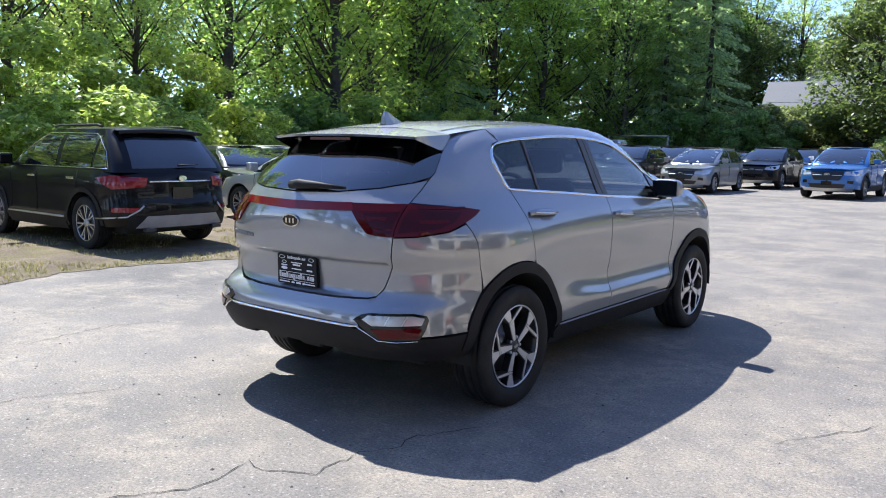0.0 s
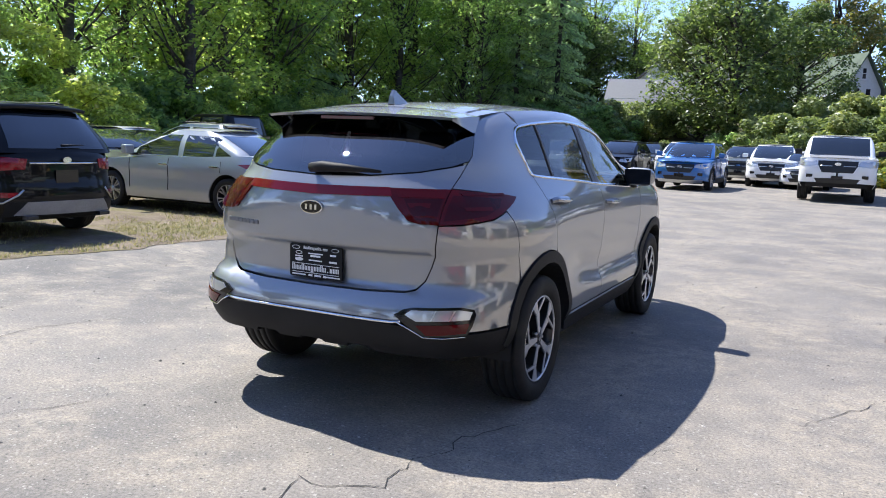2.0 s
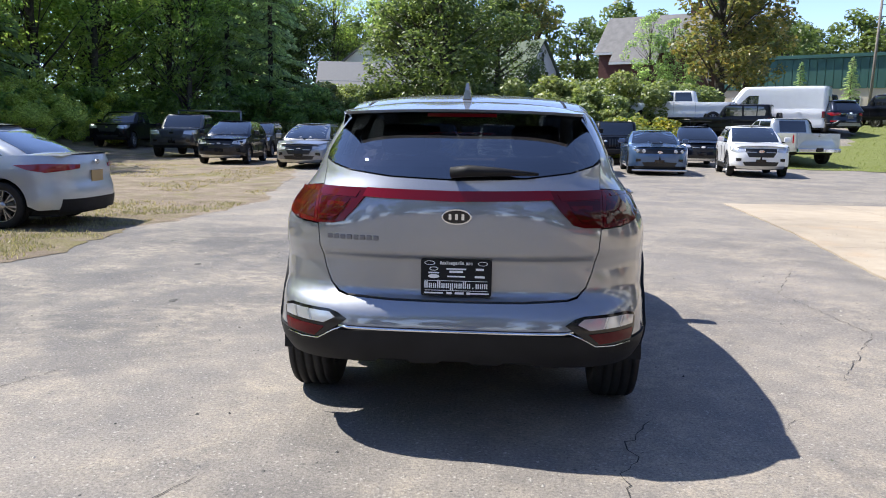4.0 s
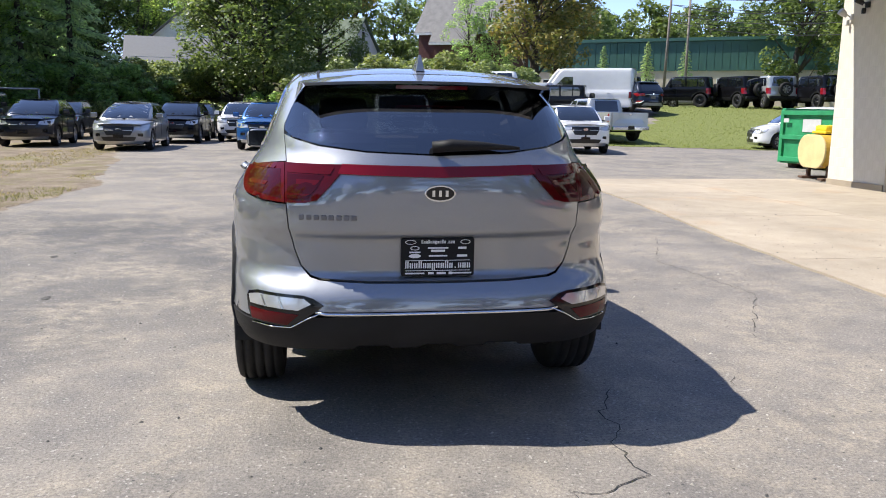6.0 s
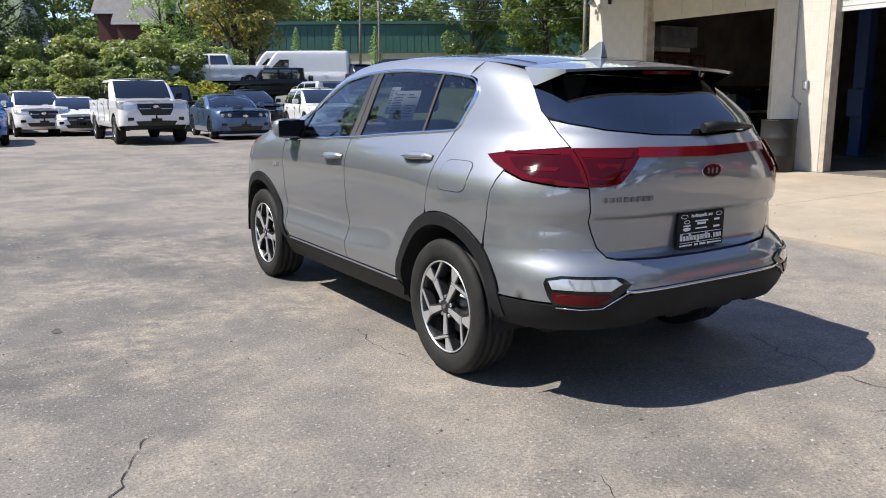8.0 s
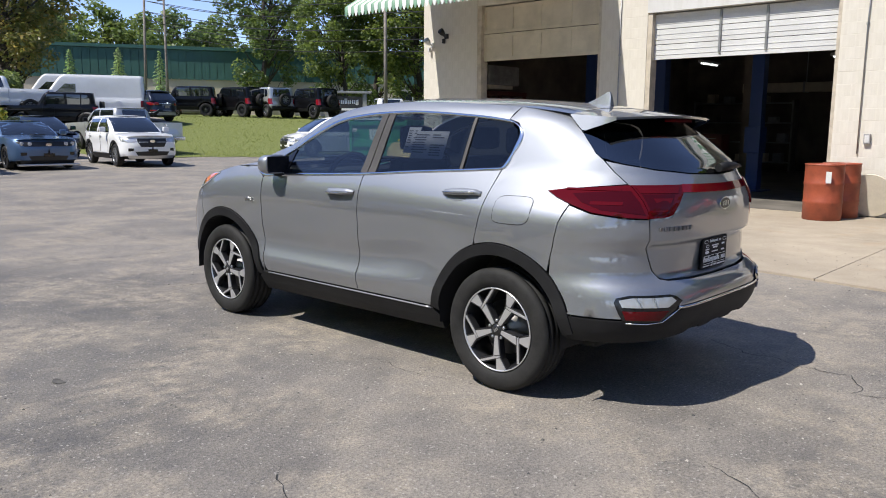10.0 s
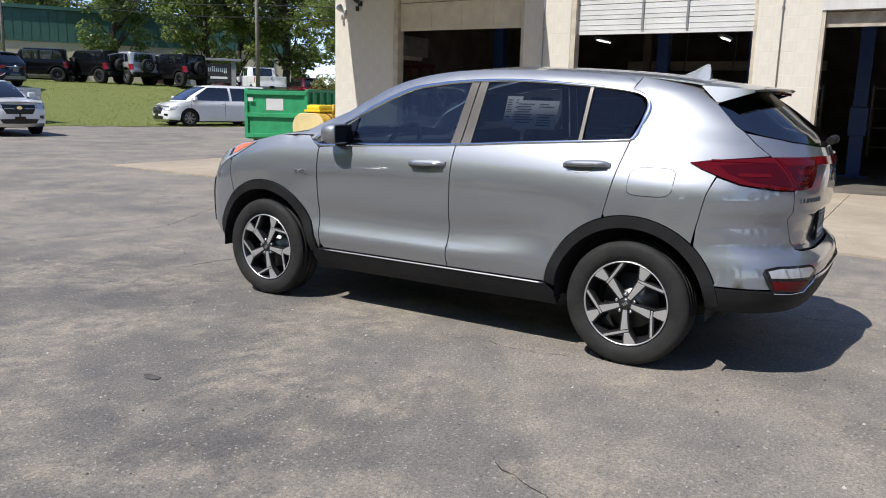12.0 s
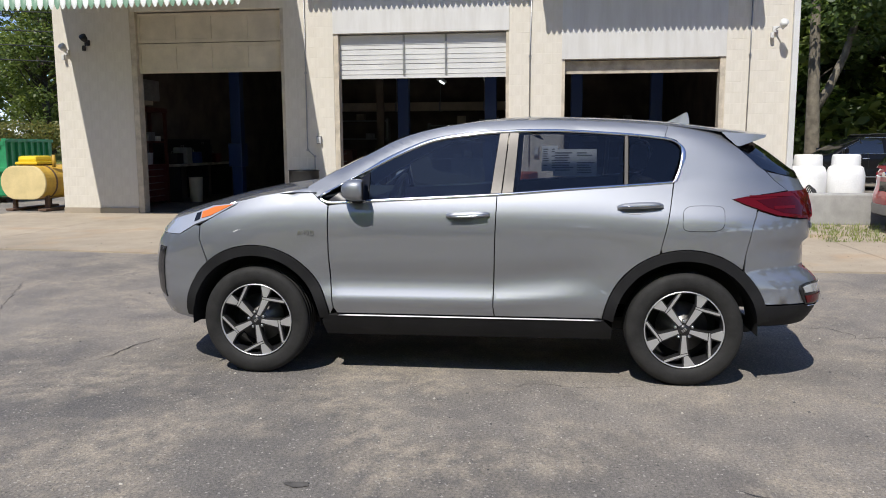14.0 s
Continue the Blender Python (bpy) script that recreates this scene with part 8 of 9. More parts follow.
# inside the bays
for y in (0.75, 3.0, 5.4, 7.4, -3.2, -1.3):
    lift = thing("car_lift_post", "blue steel lift post in the dark bay", "lift post", group="lift posts")
    x = 14.0 if abs(y) > 1 else 13.2
    part("column", box(x, x + 0.28, y - 0.14, y + 0.14, 0.03, 3.9, 0.02), M_BLUE, lift)
    part("carriage", box(x - 0.10, x + 0.32, y - 0.18, y + 0.18, 0.9, 1.5, 0.02), M_BLUE, lift)
    part("foot", box(x - 0.15, x + 0.45, y - 0.3, y + 0.3, 0.03, 0.06), M_BLUE, lift)


def tool_cabinet(x, y, w, h, mat, label):
    c = thing("tool_cabinet", label, "cabinet")
    part("case", box(x, x + 0.55, y - w / 2, y + w / 2, 0.10, h, 0.01), mat, c)
    n = 5
    for k in range(n):
        dw = part("drawer", box(x - 0.015, x + 0.002, y - w / 2 + 0.03, y + w / 2 - 0.03, 0.14 + (h - 0.2) * k / n, 0.12 + (h - 0.2) * (k + 1) / n - 0.01, 0.004), mat, c)
        part("pull", box(x - 0.03, x - 0.014, y - w / 3, y + w / 3, 0.10 + (h - 0.2) * (k + 1) / n - 0.03, 0.10 + (h - 0.2) * (k + 1) / n - 0.015), M_STEEL, dw)
    for yy in (-w / 2 + 0.08, w / 2 - 0.08):
        part("caster", lathe([(-0.02, 0.045), (0.02, 0.045)], 12, "y", m=Matrix.Translation((x + 0.15, y + yy, 0.055))), M_BLACKPL, c)




def wall_cabinet(x0, x1, y1, h, label):
    """A drawer cabinet standing against the north wall, its front towards -y."""
    c = thing("tool_cabinet", label, "cabinet")
    part("case", box(x0, x1, y1 - 0.5, y1, 0.10, h, 0.01), M_REDCAB, c)
    for k in range(5):
        a, b = 0.14 + (h - 0.2) * k / 5, 0.12 + (h - 0.2) * (k + 1) / 5
        dw = part("drawer", box(x0 + 0.03, x1 - 0.03, y1 - 0.515, y1 - 0.498, a, b - 0.01, 0.004), M_REDCAB, c)
        part("pull", box(x0 + 0.25, x1 - 0.25, y1 - 0.53, y1 - 0.514, b - 0.05, b - 0.03), M_STEEL, dw)
    for x in (x0 + 0.12, x1 - 0.12):
        part("caster", lathe([(-0.02, 0.035), (0.02, 0.035)], 12, "x", m=Matrix.Translation((x, y1 - 0.4, 0.065))), M_BLACKPL, c)


wall_cabinet(11.30, 12.92, 9.28, 1.0, "dark red tool cabinet against the bay's wall")
bk = thing("plastic_bucket", "white plastic bucket on the tool cabinet", "bucket", Matrix.Translation((12.35, 9.0, 1.0)))
part("shell", lathe([(0.0, 0.0), (0.0, 0.12), (0.27, 0.145), (0.28, 0.155), (0.28, 0.14)], 24, "z", close=False), M_DOOR_WHITE, bk)
part("bail", tube([(0.15 * math.cos(a), 0.0, 0.26 - 0.10 * math.sin(a)) for a in np.linspace(0, math.pi, 9)], 0.004, 5), M_STEEL, bk)
sc = thing("spray_can", "pale spray can on the tool cabinet", "can", Matrix.Translation((12.02, 8.95, 1.0)))
part("body", lathe([(0.0, 0.0), (0.0, 0.033), (0.17, 0.033), (0.185, 0.02), (0.22, 0.018), (0.22, 0.0)], 16, "z"), M_DOOR_WHITE, sc)
M_RUSTRED = varied("rust_red_frame_paint", (0.11, 0.03, 0.02), 0.6, amount=0.3)
rk = thing("parts_rack", "rust-red steel frame rack above the cabinets", "rack")
for x in (12.0, 13.05):
    for y in (8.85, 9.25):
        part("post", box(x - 0.035, x + 0.035, y - 0.035, y + 0.035, 0.03 if x > 13 else 1.0, 2.32, 0.004), M_RUSTRED, rk)
part("top_rail", box(11.55, 13.10, 8.80, 9.28, 2.26, 2.36, 0.01), M_RUSTRED, rk)
part("shelf_board", box(12.0, 13.05, 8.84, 9.27, 1.52, 1.56), M_RUSTRED, rk)
for x, w, h, mt in ((12.22, 0.2, 0.16, M_GREY), (12.5, 0.24, 0.22, M_STEEL), (12.82, 0.16, 0.12, M_DOOR_WHITE)):
    bx_ = thing("parts_box", "small box of parts on the rack", "box", group="boxes on the rack")
    part("box_body", box(x - w / 2, x + w / 2, 8.9, 9.15, 1.56, 1.56 + h, 0.008), mt, bx_)
ac = thing("heater_unit", "grey wall heater above the rack", "heater")
part("case", box(11.45, 12.72, 8.78, 9.29, 2.52, 3.0, 0.02), M_GREY, ac)
for k in range(4):
    part("louvre", box(11.52, 12.45, 8.765, 8.782, 2.62 + 0.09 * k, 2.66 + 0.09 * k), M_STEEL, ac)
part("bracket", box(11.6, 12.6, 8.9, 9.29, 2.42, 2.52), M_DOOR_TAN, ac)
wb_ = thing("workbench", "dark cluttered workbench against the bay's wall", "workbench")
part("bench_top", box(13.15, 16.6, 8.55, 9.28, 0.92, 0.98, 0.006), M_WOOD, wb_)
for x in (13.25, 14.9, 16.5):
    part("leg", box(x - 0.04, x + 0.04, 8.6, 9.2, 0.03, 0.92), M_BLACKPL, wb_)
part("back_board", box(13.15, 16.6, 9.24, 9.285, 0.98, 1.62), M_BLACKPL, wb_)
for x, w, h, mt in ((13.5, 0.35, 0.28, M_BLACKPL), (14.05, 0.3, 0.42, M_GREY), (14.6, 0.42, 0.30, M_BLUE), (15.3, 0.3, 0.5, M_BLACKPL), (15.9, 0.4, 0.25, M_REDCAB)):
    tb = thing("bench_clutter", "tool case on the workbench", "tool case", group="tool cases on the bench")
    part("case", box(x - w / 2, x + w / 2, 8.7, 9.1, 0.98, 0.98 + h, 0.02), mt, tb)
    part("case_handle", tube([(x - w / 4, 8.9, 0.98 + h), (x - w / 4, 8.9, 1.03 + h), (x + w / 4, 8.9, 1.03 + h), (x + w / 4, 8.9, 0.98 + h)], 0.01, 6), M_STEEL, tb)
fn = thing("waste_drum", "white lidded pail by the bench", "pail", Matrix.Translation((13.35, 8.25, 0.03)))
part("shell", lathe([(0.0, 0.0), (0.0, 0.15), (0.6, 0.17), (0.62, 0.18), (0.63, 0.0)], 20, "z"), M_DOOR_TAN, fn)
tool_cabinet(17.2, 5.6, 1.0, 1.3, M_REDCAB, "red rolling tool cabinet in the bay")
tool_cabinet(17.5, 1.5, 1.4, 1.0, M_GREY, "grey workbench cabinet at the back of the bay")
for y0, y1, x, h in ((5.2, 8.6, 23.0, 2.4), (0.4, 3.6, 22.6, 2.2), (-4.0, -1.0, 22.8, 2.2)):
    s = thing("storage_shelf", "steel shelf loaded with dark boxes", "shelf", group="shelves at the back")
    for yy in (y0, y1):
        part("upright", box(x, x + 0.5, yy - 0.03, yy + 0.03, 0.03, h), M_STEEL, s)
    for k in range(4):
        part("board", box(x, x + 0.5, y0, y1, 0.3 + k * (h - 0.4) / 3, 0.34 + k * (h - 0.4) / 3), M_STEEL, s)
    for k in range(12):
        yb = y0 + 0.2 + (y1 - y0 - 0.5) * random.random()
        zb = 0.34 + random.randint(0, 3) * (h - 0.4) / 3
        bx_ = thing("carton", "worn carton on the shelf", "box", group="cartons on the shelves")
        part("carton_body", box(x + 0.05, x + 0.40, yb - 0.14, yb + 0.14, zb, zb + random.uniform(0.15, 0.32), 0.006), random.choice((M_WOOD, M_GREY, M_INSIDE, M_DOOR_TAN)), bx_)
du = thing("heating_duct", "pale square duct along the garage's back wall", "duct")
part("duct_run", box(22.7, 23.1, 0.4, 6.8, 2.65, 2.95, 0.01), M_DOOR_TAN, du)
for y in (1.6, 3.2, 4.8):
    part("duct_joint", box(22.68, 23.12, y - 0.03, y + 0.03, 2.63, 2.97), M_STEEL, du)
    part("duct_hanger", box(22.88, 22.92, y - 0.01, y + 0.01, 2.95, 5.85), M_STEEL, du)
for y in (1.2, 2.6, 6.2):
    t = thing("strip_light", "fluorescent strip light under the ceiling", "lamp", group="strip lights")
    part("housing", box(18.0, 19.2, y - 0.08, y + 0.08, 3.35, 3.42), M_DOOR_WHITE, t)
    em = base_mat("lit_tube", (0.9, 0.9, 0.9), 0.4)
    bsdf(em).inputs["Emission Color"].default_value = (0.95, 1.0, 1.0, 1)
    bsdf(em).inputs["Emission Strength"].default_value = 2.5
    part("tube", tube([(18.05, y, 3.32), (19.15, y, 3.32)], 0.018), em, t)


def barrel(x, y, mat, label, name="steel_drum", h=0.88, r=0.29, z=0.022, open_top=False):
    b = thing(name, label, "barrel")
    prof = [(0, r * 0.96), (0.012, r), (h * 0.30, r), (h * 0.325, r * 1.035), (h * 0.35, r), (h * 0.63, r), (h * 0.655, r * 1.035), (h * 0.68, r), (h - 0.012, r), (h, r * 1.02)]
    part("shell", lathe(prof, 32, "z", close=False, m=Matrix.Translation((x, y, z))), mat, b)
    part("lid", lathe([(h - 0.03, 0.0), (h - 0.03, r * 0.97), (h - 0.005, r * 0.99)], 32, "z", close=False, m=Matrix.Translation((x, y, z))), M_BLACKPL if open_top else mat, b)
    part("rim_ring", lathe([(h - 0.005, r * 0.985), (h + 0.008, r * 1.0), (h + 0.006, r * 1.03), (h - 0.008, r * 1.03)], 32, "z", close=False, m=Matrix.Translation((x, y, z))), mat, b)
    return b


M_DRUM = varied("rust_red_drum_paint", (0.30, 0.065, 0.028), 0.5, amount=0.3, scale=5)
b1 = barrel(9.15, -0.02, M_DRUM, "rust-red steel drum beside the doorway")
part("label_plate", box(8.855, 8.862, -0.21, -0.13, 0.62, 0.80), M_DOOR_WHITE, b1)
barrel(9.72, -0.11, M_DRUM, "rust-red steel drum against the pier")
barrel(9.72, 4.28, M_BLACKPL, "black ribbed waste barrel at the pier", "waste_barrel", 0.92, 0.30, 0.022, True)
disc = thing("round_board", "round tan board leaning on the pier", "board")
dm_ = Matrix.Translation((9.93, -0.52, 0.39)) @ Matrix.Rotation(radians(-16), 4, "Y")
part("disc", prism([(0.36 * math.cos(2 * math.pi * k / 40), 0.36 * math.sin(2 * math.pi * k / 40)) for k in range(40)], -0.015, 0.015, lambda u, v, d: dm_ @ Vector((d, u, v))), M_DOOR_TAN, disc)

# dumpster
M_DGREEN = varied("green_dumpster_paint", (0.03, 0.30, 0.12), 0.5, amount=0.25, scale=3)
M_RUSTY = varied("rusty_steel", (0.12, 0.07, 0.045), 0.8, amount=0.5, scale=6)


def dumpster(m):
    d = thing("dumpster", "green steel roll-off dumpster on the lot", "dumpster", m)
    L, W, H, z = 4.6, 1.90, 1.36, 0.20
    for nm, b in (("end_wall", (-W / 2, W / 2, 0, 0.06, z, z + H)), ("rear_wall", (-W / 2, W / 2, L - 0.06, L, z, z + H)), ("side_wall", (-W / 2, -W / 2 + 0.06, 0, L, z, z + H)), ("side_wall", (W / 2 - 0.06, W / 2, 0, L, z, z + H)), ("bed", (-W / 2, W / 2, 0, L, z - 0.06, z))):
        part(nm, box(*b), M_DGREEN, d)
    for zz in (z + 0.05, z + H * 0.48, z + H - 0.05):
        part("end_rib", box(-W / 2 - 0.02, W / 2 + 0.02, -0.07, 0.0, zz - 0.06, zz + 0.06, 0.01), M_DGREEN, d)
    for x in (-W / 2, W / 2):
        part("corner_post", box(x - 0.05, x + 0.05, -0.06, 0.05, z - 0.04, z + H + 0.03, 0.01), M_DGREEN, d)
        part("top_rail", box(x - 0.06, x + 0.06, 0, L, z + H - 0.02, z + H + 0.07, 0.01), M_DGREEN, d)
        for k in range(7):
            part("side_rib", box(x - 0.07 if x < 0 else x, x if x < 0 else x + 0.07, 0.3 + k * 0.6, 0.40 + k * 0.6, z, z + H), M_DGREEN, d)
    part("notice", box(-0.32, 0.22, -0.012, -0.004, z + 0.80, z + 1.14), M_DOOR_WHITE, d)
    part("notice_sticker", box(-0.88, -0.72, -0.076, -0.070, z + 1.05, z + 1.16), M_DOOR_WHITE, d)
    for x in (-0.72, 0.72):
        part("roller", lathe([(-0.12, 0.12), (0.12, 0.12)], 16, "x", m=Matrix.Translation((x, 0.3, 0.12))), M_RUSTY, d)
        part("skid", box(x - 0.08, x + 0.08, 0.2, L - 0.2, 0.02, z - 0.05), M_RUSTY, d)
    part("heap", box(-0.85, 0.85, 0.3, L - 0.3, z, z + 0.9, 0.2), M_DIRT, d)
    return d


dumpster(pose(12.48, 13.95, 0.02, 0, 0, -70))

# yellow tank on its cradle
M_YELLOW = varied("yellow_tank_paint", (0.58, 0.36, 0.05), 0.55, amount=0.3, scale=4)
M_CREAMTANK = varied("faded_tank_end", (0.66, 0.53, 0.26), 0.6, amount=0.15, scale=3)
tk = thing("fuel_tank", "faded yellow oval tank on a low steel cradle", "tank", pose(10.48, 10.95, 0.0, 0, 0, -95))


def oval_ring(hw, hh):
    r = min(hh, hw) * 0.98
    return [(math.copysign(hw - r, math.cos(a)) + r * math.cos(a), 0.65 + hh * math.sin(a)) for a in [2 * math.pi * (k + 0.5) / 32 for k in range(32)]]


part("shell", prism(oval_ring(0.58, 0.375), 0.02, 1.5, lambda u, v, d: (u, d, v)), M_YELLOW, tk)
part("end_cap", prism(oval_ring(0.58, 0.375), -0.02, 0.03, lambda u, v, d: (u, 0.01 - d, v), 0.018), M_CREAMTANK, tk)
part("end_cap", prism(oval_ring(0.58, 0.375), 1.49, 1.53, lambda u, v, d: (u, d, v), 0.018), M_CREAMTANK, tk)
for y in (0.35, 1.15):
    part("strap", prism(oval_ring(0.586, 0.381), y - 0.025, y + 0.025, lambda u, v, d: (u, d, v)), M_RUSTY, tk)
for u in (-0.42, 0.42):
    for y in (0.2, 1.3):
        part("leg", box(u - 0.04, u + 0.04, y - 0.04, y + 0.04, 0.05, 0.36), M_RUSTY, tk)
    part("skid", box(u - 0.10, u + 0.10, 0.0, 1.5, 0.02, 0.07, 0.01), M_RUSTY, tk)
part("filler_pipe", tube([(0.45, 0.45, 0.98), (0.45, 0.45, 1.26)], 0.04, 10), M_YELLOW, tk)
part("rust_streak", box(-0.56, 0.56, -0.014, -0.011, 0.33, 0.345), M_RUSTY, tk)
pump = thing("pump_cover", "bright yellow plastic cover on the tank", "cover", pose(10.60, 11.0, 1.02, 0, 0, -95))
part("cover", box(-0.20, 0.28, 0.05, 0.62, 0.05, 0.22, 0.07), base_mat("yellow_plastic", (0.72, 0.52, 0.02), 0.45), pump)
part("cover_lip", box(-0.25, 0.33, 0.02, 0.66, 0.03, 0.09, 0.02), base_mat("yellow_plastic_lip", (0.66, 0.47, 0.02), 0.5), pump)
part("foot", box(-0.20, 0.26, 0.08, 0.6, 0.0, 0.05), M_RUSTY, pump)

# low wall and gas cylinders past the building's end
cw = thing("concrete_barrier", "weathered low concrete wall", "wall")
part("barrier", box(8.72, 9.1, -9.5, -5.1, 0.0, 0.56, 0.03), varied("grey_weathered_concrete", (0.33, 0.325, 0.31), 0.85, amount=0.25, scale=3, bump=0.2), cw)
M_TANKW = varied("white_gas_tank_paint", (0.80, 0.80, 0.79), 0.35, amount=0.06)
for x, y in ((10.45, -5.62), (10.5, -6.34)):
    g = thing("gas_cylinder", "large white gas cylinder with collar", "gas tank", group="gas cylinders")
    m = Matrix.Translation((x, y, 0.02))
    part("shell", lathe([(0.02, 0.0), (0.02, 0.30), (0.10, 0.35), (0.80, 0.35), (0.95, 0.31), (1.03, 0.20), (1.04, 0.0)], 28, "z", close=False, m=m), M_TANKW, g)
    part("collar", lathe([(0.97, 0.262), (1.17, 0.255), (1.20, 0.235), (1.20, 0.215), (0.97, 0.235)], 24, "z", close=False, m=m), M_TANKW, g)
    part("foot_ring", lathe([(0.0, 0.28), (0.10, 0.28)], 24, "z", close=False, m=m), M_TANKW, g)
    part("valve", lathe([(0.98, 0.03), (1.10, 0.03), (1.10, 0.0)], 10, "z", m=m), M_STEEL, g)
hz_ = thing("hose_coil", "coiled black hose hanging on the wall's end", "hose")
for k in range(4):
    part("loop", lathe([(0.014 * math.cos(a), 0.20 + 0.02 * k + 0.014 * math.sin(a)) for a in [2 * math.pi * q / 6 for q in range(7)]], 28, "y", close=False, m=Matrix.Translation((9.2 + 0.02 * k, -5.34 + 0.02 * k, 0.42))), M_BLACKPL, hz_)

# ---- far buildings ----
M_SHINGLE = varied("grey_shingles", (0.16, 0.155, 0.15), 0.85, amount=0.2, scale=2)
M_SHINGLE_G = varied("green_shingles", (0.10, 0.13, 0.085), 0.85, amount=0.25, scale=2)
M_SIDING = varied("white_siding", (0.72, 0.73, 0.72), 0.6, amount=0.06)
M_REDWOOD = varied("brown_red_siding", (0.13, 0.05, 0.04), 0.7, amount=0.2)
M_PANE = base_mat("dark_pane", (0.02, 0.025, 0.03), 0.08, coat=0.5)
M_GREENMETAL = varied("green_metal_siding", (0.045, 0.125, 0.10), 0.5, amount=0.15, scale=0.5)
M_BLOCKWALL = varied("tan_block_wall", (0.60, 0.53, 0.41), 0.8, amount=0.12, scale=0.4)
M_WHITEROOF = varied("pale_roof_metal", (0.15, 0.15, 0.15), 0.55, amount=0.08)


def add_window(h, x, y, z, w, t, face):
    """A framed pane on a wall; face 0: towards -y, 1: towards -x."""
    wd = new("window")
    wd.parent = h
    if face == 0:
        f, p, s = (x - w / 2 - 0.08, x + w / 2 + 0.08, y - 0.05, y, z - 0.08, z + t + 0.08), (x - w / 2, x + w / 2, y - 0.06, y - 0.045, z, z + t), (x - w / 2 - 0.12, x + w / 2 + 0.12, y - 0.12, y, z - 0.14, z - 0.08)
        mid = (x - w / 2, x + w / 2, y - 0.075, y - 0.06, z + t / 2 - 0.03, z + t / 2 + 0.03)
    else:
        f, p, s = (x - 0.05, x, y - w / 2 - 0.08, y + w / 2 + 0.08, z - 0.08, z + t + 0.08), (x - 0.06, x - 0.045, y - w / 2, y + w / 2, z, z + t), (x - 0.12, x, y - w / 2 - 0.12, y + w / 2 + 0.12, z - 0.14, z - 0.08)
        mid = (x - 0.075, x - 0.06, y - w / 2, y + w / 2, z + t / 2 - 0.03, z + t / 2 + 0.03)
    part("frame", box(*f), M_SIDING, wd)
    part("pane", box(*p), M_PANE, wd)
    part("sill", box(*s), M_SIDING, wd)
    part("sash_bar", box(*mid), M_SIDING, wd)


def gable_house(name, label, m, w, d, eave, ridge, wall, roof, windows, over=0.35, chimney=None):
    """Ridge along local y; the gable looks towards -y."""
    h = thing(name, label, "house", m)
    bm = bmesh.new()
    out = [(-w / 2, -3), (w / 2, -3), (w / 2, eave), (0, ridge), (-w / 2, eave)]
    add_prism(bm, out, 0, d, lambda u, v, q: (u, q, v))
    bmesh.ops.recalc_face_normals(bm, faces=bm.faces)
    part("wall", bm, wall, h)
    sl = (ridge - eave) / (w / 2)
    for sd in (-1, 1):
        o = [(0, ridge + 0.16), (sd * (w / 2 + over), eave - over * sl + 0.16), (sd * (w / 2 + over), eave - over * sl), (0, ridge)]
        rf = part("roof", prism(o, -over, d + over, lambda u, v, q: (u, q, v)), roof, h)
        part("fascia", box(sd * (w / 2 + over) - 0.03, sd * (w / 2 + over) + 0.03, -over, d + over, eave - over * sl - 0.06, eave - over * sl + 0.14), M_SIDING, rf)
    for x, z, ww, hh in windows:
        add_window(h, x, 0, z, ww, hh, 0)
    if chimney:
        part("chimney", box(chimney[0] - 0.4, chimney[0] + 0.4, chimney[1] - 0.4, chimney[1] + 0.4, ridge - 1.5, ridge + 1.0), M_REDWOOD, h)
    return h


def on_ground(x, y, rz=0, dz=0.0):
    return pose(x, y, ground_z(x, y) + dz, 0, 0, rz)


sh = thing("shed", "low pale shed with a long grey roof slope", "shed", pose(-14.6, 54.9, 0, 0, 0, 10))
part("wall", box(0.2, 8.8, 0.8, 6, 2, 5.2), M_SIDING, sh)
part("roof", prism([(0.0, 4.75), (4.2, 6.95), (4.3, 6.85), (0.1, 4.65)], 0, 9.2, lambda u, v, q: (q, u, v)), M_WHITEROOF, sh)
gable_house("house", "white gabled house behind the shed", pose(-11.5, 67, 3.0, 0, 0, -8), 7.0, 9, 4.6, 7.3, M_SIDING, M_SHINGLE, [(-1.5, 2.6, 0.8, 1.4), (1.2, 2.6, 0.8, 1.4)])
gable_house("house", "white gabled house with a green shingle roof", pose(3.2, 66.5, 4.6, 0, 0, 38), 3.4, 6.5, 2.2, 4.9, M_SIDING, M_SHINGLE_G, [(-0.5, 0.9, 0.4, 1.3), (0.5, 0.9, 0.4, 1.3), (0, 3.0, 0.3, 0.8)])
gable_house("house", "dark red house with grey shingle roof and chimney", pose(17.2, 64.8, 5.2, 0, 0, 62), 6.2, 8.6, 3.4, 6.4, M_REDWOOD, M_SHINGLE, [(-1.0, 3.2, 0.5, 1.1), (1.0, 1.0, 0.7, 1.3)], chimney=(0.2, 1.2))
gable_house("house", "brown porch wing with grey roof", pose(13.0, 63.5, 5.0, 0, 0, 62), 3.6, 3.4, 2.6, 4.4, M_REDWOOD, M_SHINGLE, [(0, 1.0, 0.6, 1.1)])

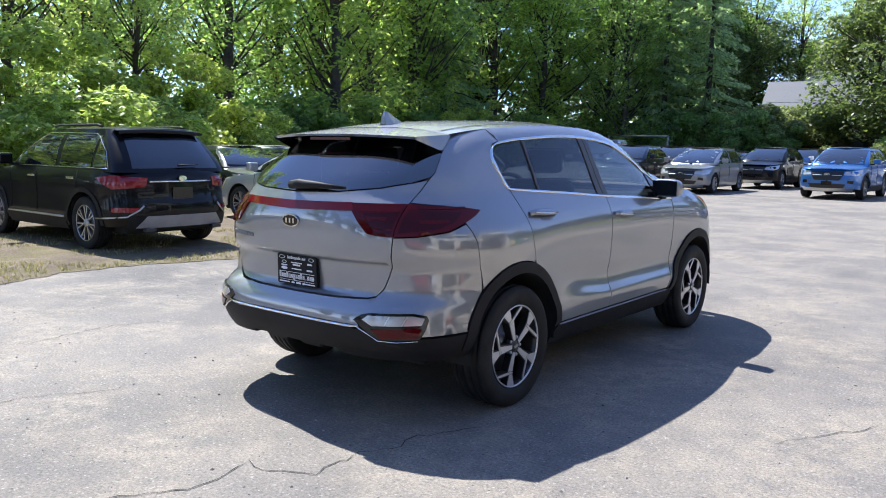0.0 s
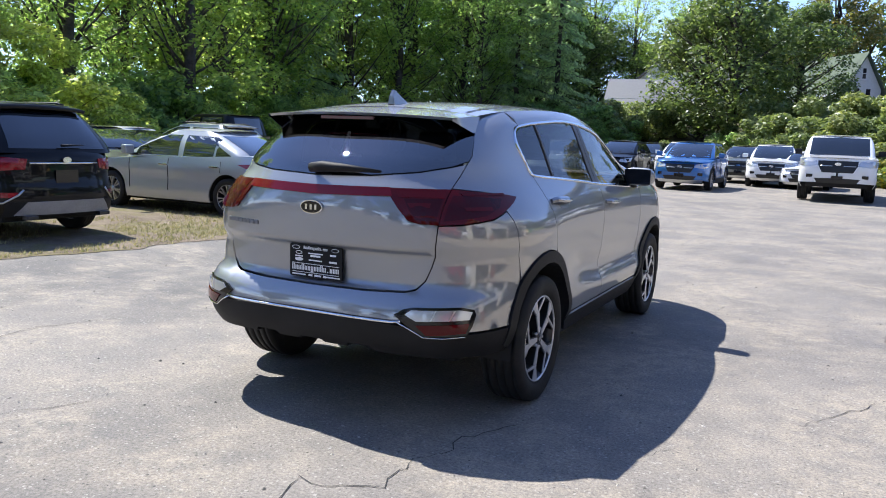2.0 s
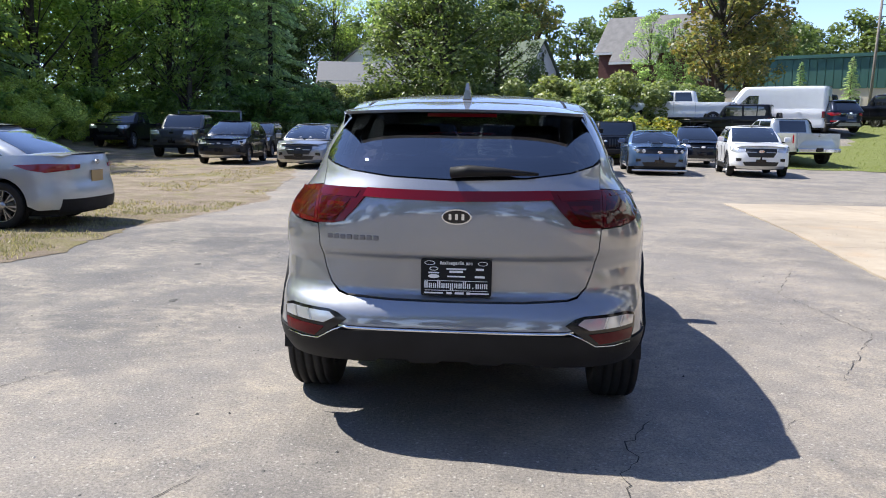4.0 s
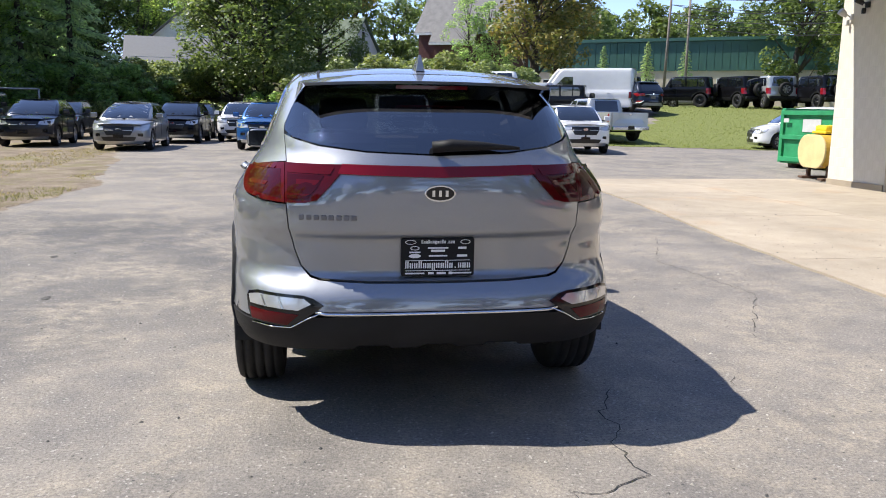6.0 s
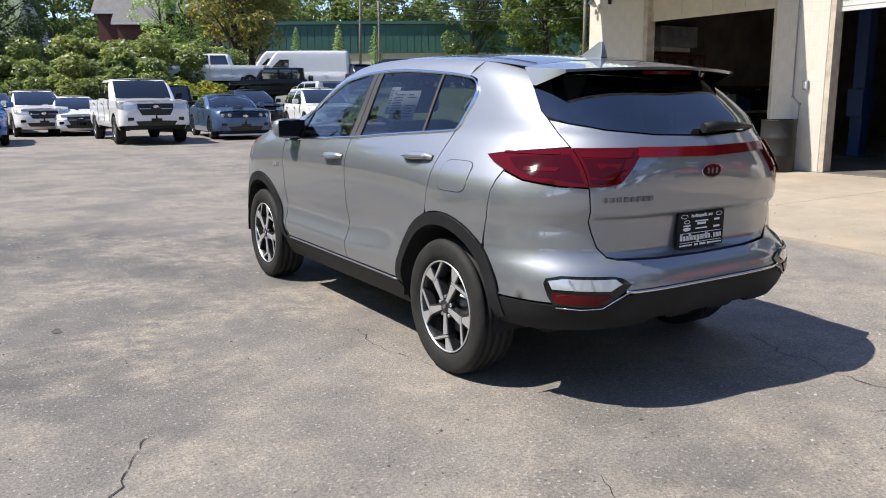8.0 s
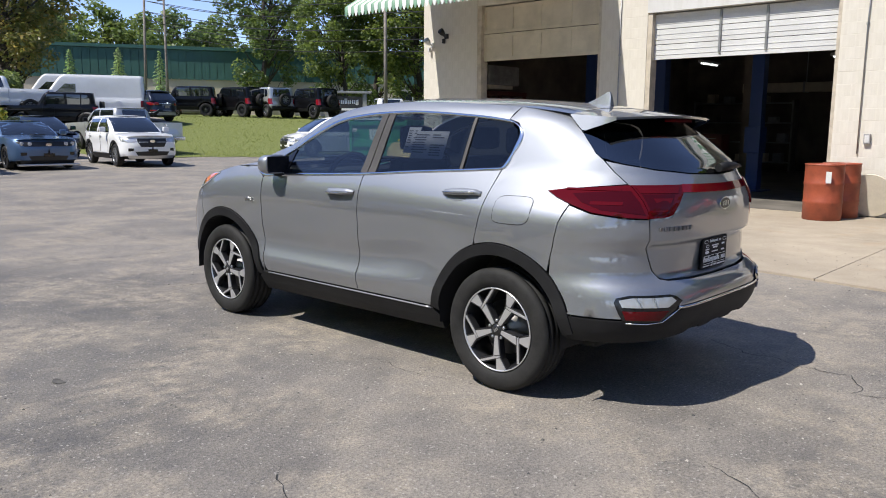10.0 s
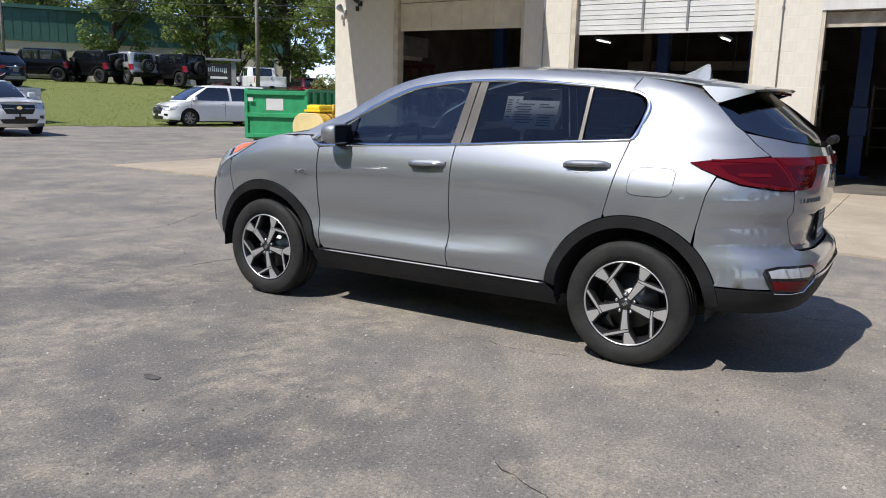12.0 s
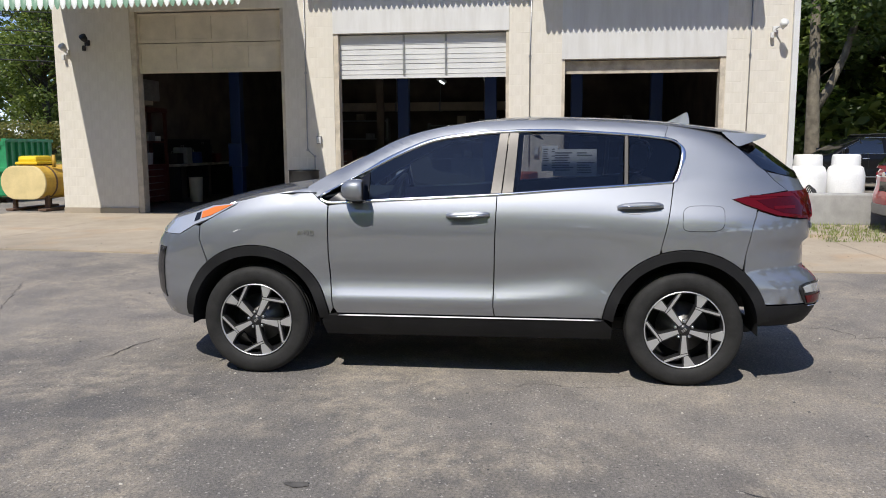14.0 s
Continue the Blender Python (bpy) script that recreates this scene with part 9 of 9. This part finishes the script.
gb = thing("warehouse", "long green metal warehouse on a tan block base with windows", "building", pose(20.0, 88.0, 1.8, 0, 0, -31))
part("base_wall", box(0, 52, 0, 20, -1, 4.6), M_BLOCKWALL, gb)
for k in range(65):
    part("cladding_sheet", box(0.8 * k, 0.8 * k + 0.74, -0.14, -0.02, 4.5, 7.6, 0.0), M_GREENMETAL, gb)
part("upper_wall", box(0, 52, -0.03, 20, 4.6, 7.7), M_GREENMETAL, gb)
part("roof_edge", box(-0.2, 52.2, -0.35, 20.2, 7.65, 8.0), M_GREENMETAL, gb)
for k in range(13):
    add_window(gb, 2.5 + 3.9 * k, 0, 1.6, 0.9 if k % 3 else 1.5, 2.0, 0)
for k in range(3):
    dr = part("doorway", box(9 + 14 * k, 10.1 + 14 * k, -0.06, 0.0, 0.0, 2.3), M_REDWOOD, gb)

# hedge, poles, wires, sign
rng2 = np.random.default_rng(77)
hg = thing("hedge", "clipped brown-green hedge behind the lawn", "hedge")
p_, f_ = leaf_cloud(rng2, [(26.4 + 0.9 * k, 23.6 - 0.55 * k, 1.9) for k in range(14)], [1.0] * 14, 14000, 0.12)
hedge_leaves = new("foliage", cloud_mesh("foliage", p_, f_, L_TURN))
hedge_leaves.parent = hg
part("stem", box(27.6, 40, 15.2, 15.4, 0.9, 1.4, 0.0, Matrix.Identity(4)), M_BARK, hg)
M_POLE = varied("weathered_pole_wood", (0.24, 0.21, 0.18), 0.9, amount=0.3)
POLES = [(30.2, 32.3, 9.6, 0.0), (30.0, 62.8, 12.5, 0.03), (31.7, 62.0, 10.5, 0.0), (60, 45, 12, 0.0)]
tops = []
for x, y, h, ln in POLES:
    p = thing("utility_pole", "weathered wooden utility pole with cross-arm", "utility pole", on_ground(x, y), group="utility poles")
    part("pole", tube([(0, 0, -0.5), (ln * h, 0, h)], [0.13, 0.09], 10), M_POLE, p)
    part("cross_arm", box(ln * h - 0.06, ln * h + 0.06, -1.1, 1.1, h - 0.7, h - 0.55), M_POLE, p)
    for yy in (-1.0, -0.4, 0.4, 1.0):
        part("insulator", lathe([(0, 0.04), (0.12, 0.03), (0.14, 0.0)], 8, "z", m=Matrix.Translation((ln * h, yy, h - 0.55))), M_STEEL, p)
    tops.append(Vector((x + ln * h, y, ground_z(x, y) + h - 0.45)))


def wire(a, b, sag):
    w = thing("power_line", "thin black overhead wire", "cable", group="overhead wires")
    part("cable", tube([a.lerp(b, t) - Vector((0, 0, sag * 4 * t * (1 - t))) for t in np.linspace(0, 1, 13)], 0.026, 5), M_BLACKPL, w)


for a, b in ((tops[0], tops[1]), (tops[0], Vector((32, -30, 9.5))), (tops[1], tops[3]), (tops[0], tops[3])):
    for off, dz in ((-1.0, 0), (-0.4, 0), (0.4, 0), (1.0, 0), (0.1, -1.6), (0.0, -2.4), (0.1, -3.3), (0.0, -4.0), (0.1, -4.7)):
        wire(a + Vector((0, off, dz)), b + Vector((0, off, dz)), 0.7)
sg = thing("business_sign", "dark roadside sign with white lettering on two posts", "sign", pose(30.9, 36.9, 1.75, 0, 0, -38))
for x in (-1.25, 1.25):
    part("post", box(x - 0.14, x + 0.14, -0.12, 0.12, -0.3, 1.9, 0.01), M_GREY, sg)
part("cap", box(-1.7, 1.7, -0.25, 0.25, 1.85, 2.0, 0.02), M_GREY, sg)
part("board", box(-1.1, 1.1, -0.08, 0.08, 0.45, 1.65, 0.01), M_PANE, sg)
print_bars("txxtxxg", 1.72, 0.34, M_INK_WHITE, sg, Matrix.Translation((0, -0.081, 1.30)) @ Matrix.Rotation(radians(90), 4, "X"), "sign_print", 0.008)
part("lower_line", box(-0.85, 0.85, -0.092, -0.08, 0.72, 0.86), M_INK_WHITE, sg)
fr_ = thing("goal_frame", "thin metal frame standing before the wood", "frame", on_ground(-17.5, 40.5, 12))
for x in (-1.8, 1.8):
    part("post", tube([(x, 0, 0), (x, 0, 2.3)], 0.05), M_STEEL, fr_)
part("bar", tube([(-1.8, 0, 2.3), (1.8, 0, 2.3)], 0.05), M_STEEL, fr_)
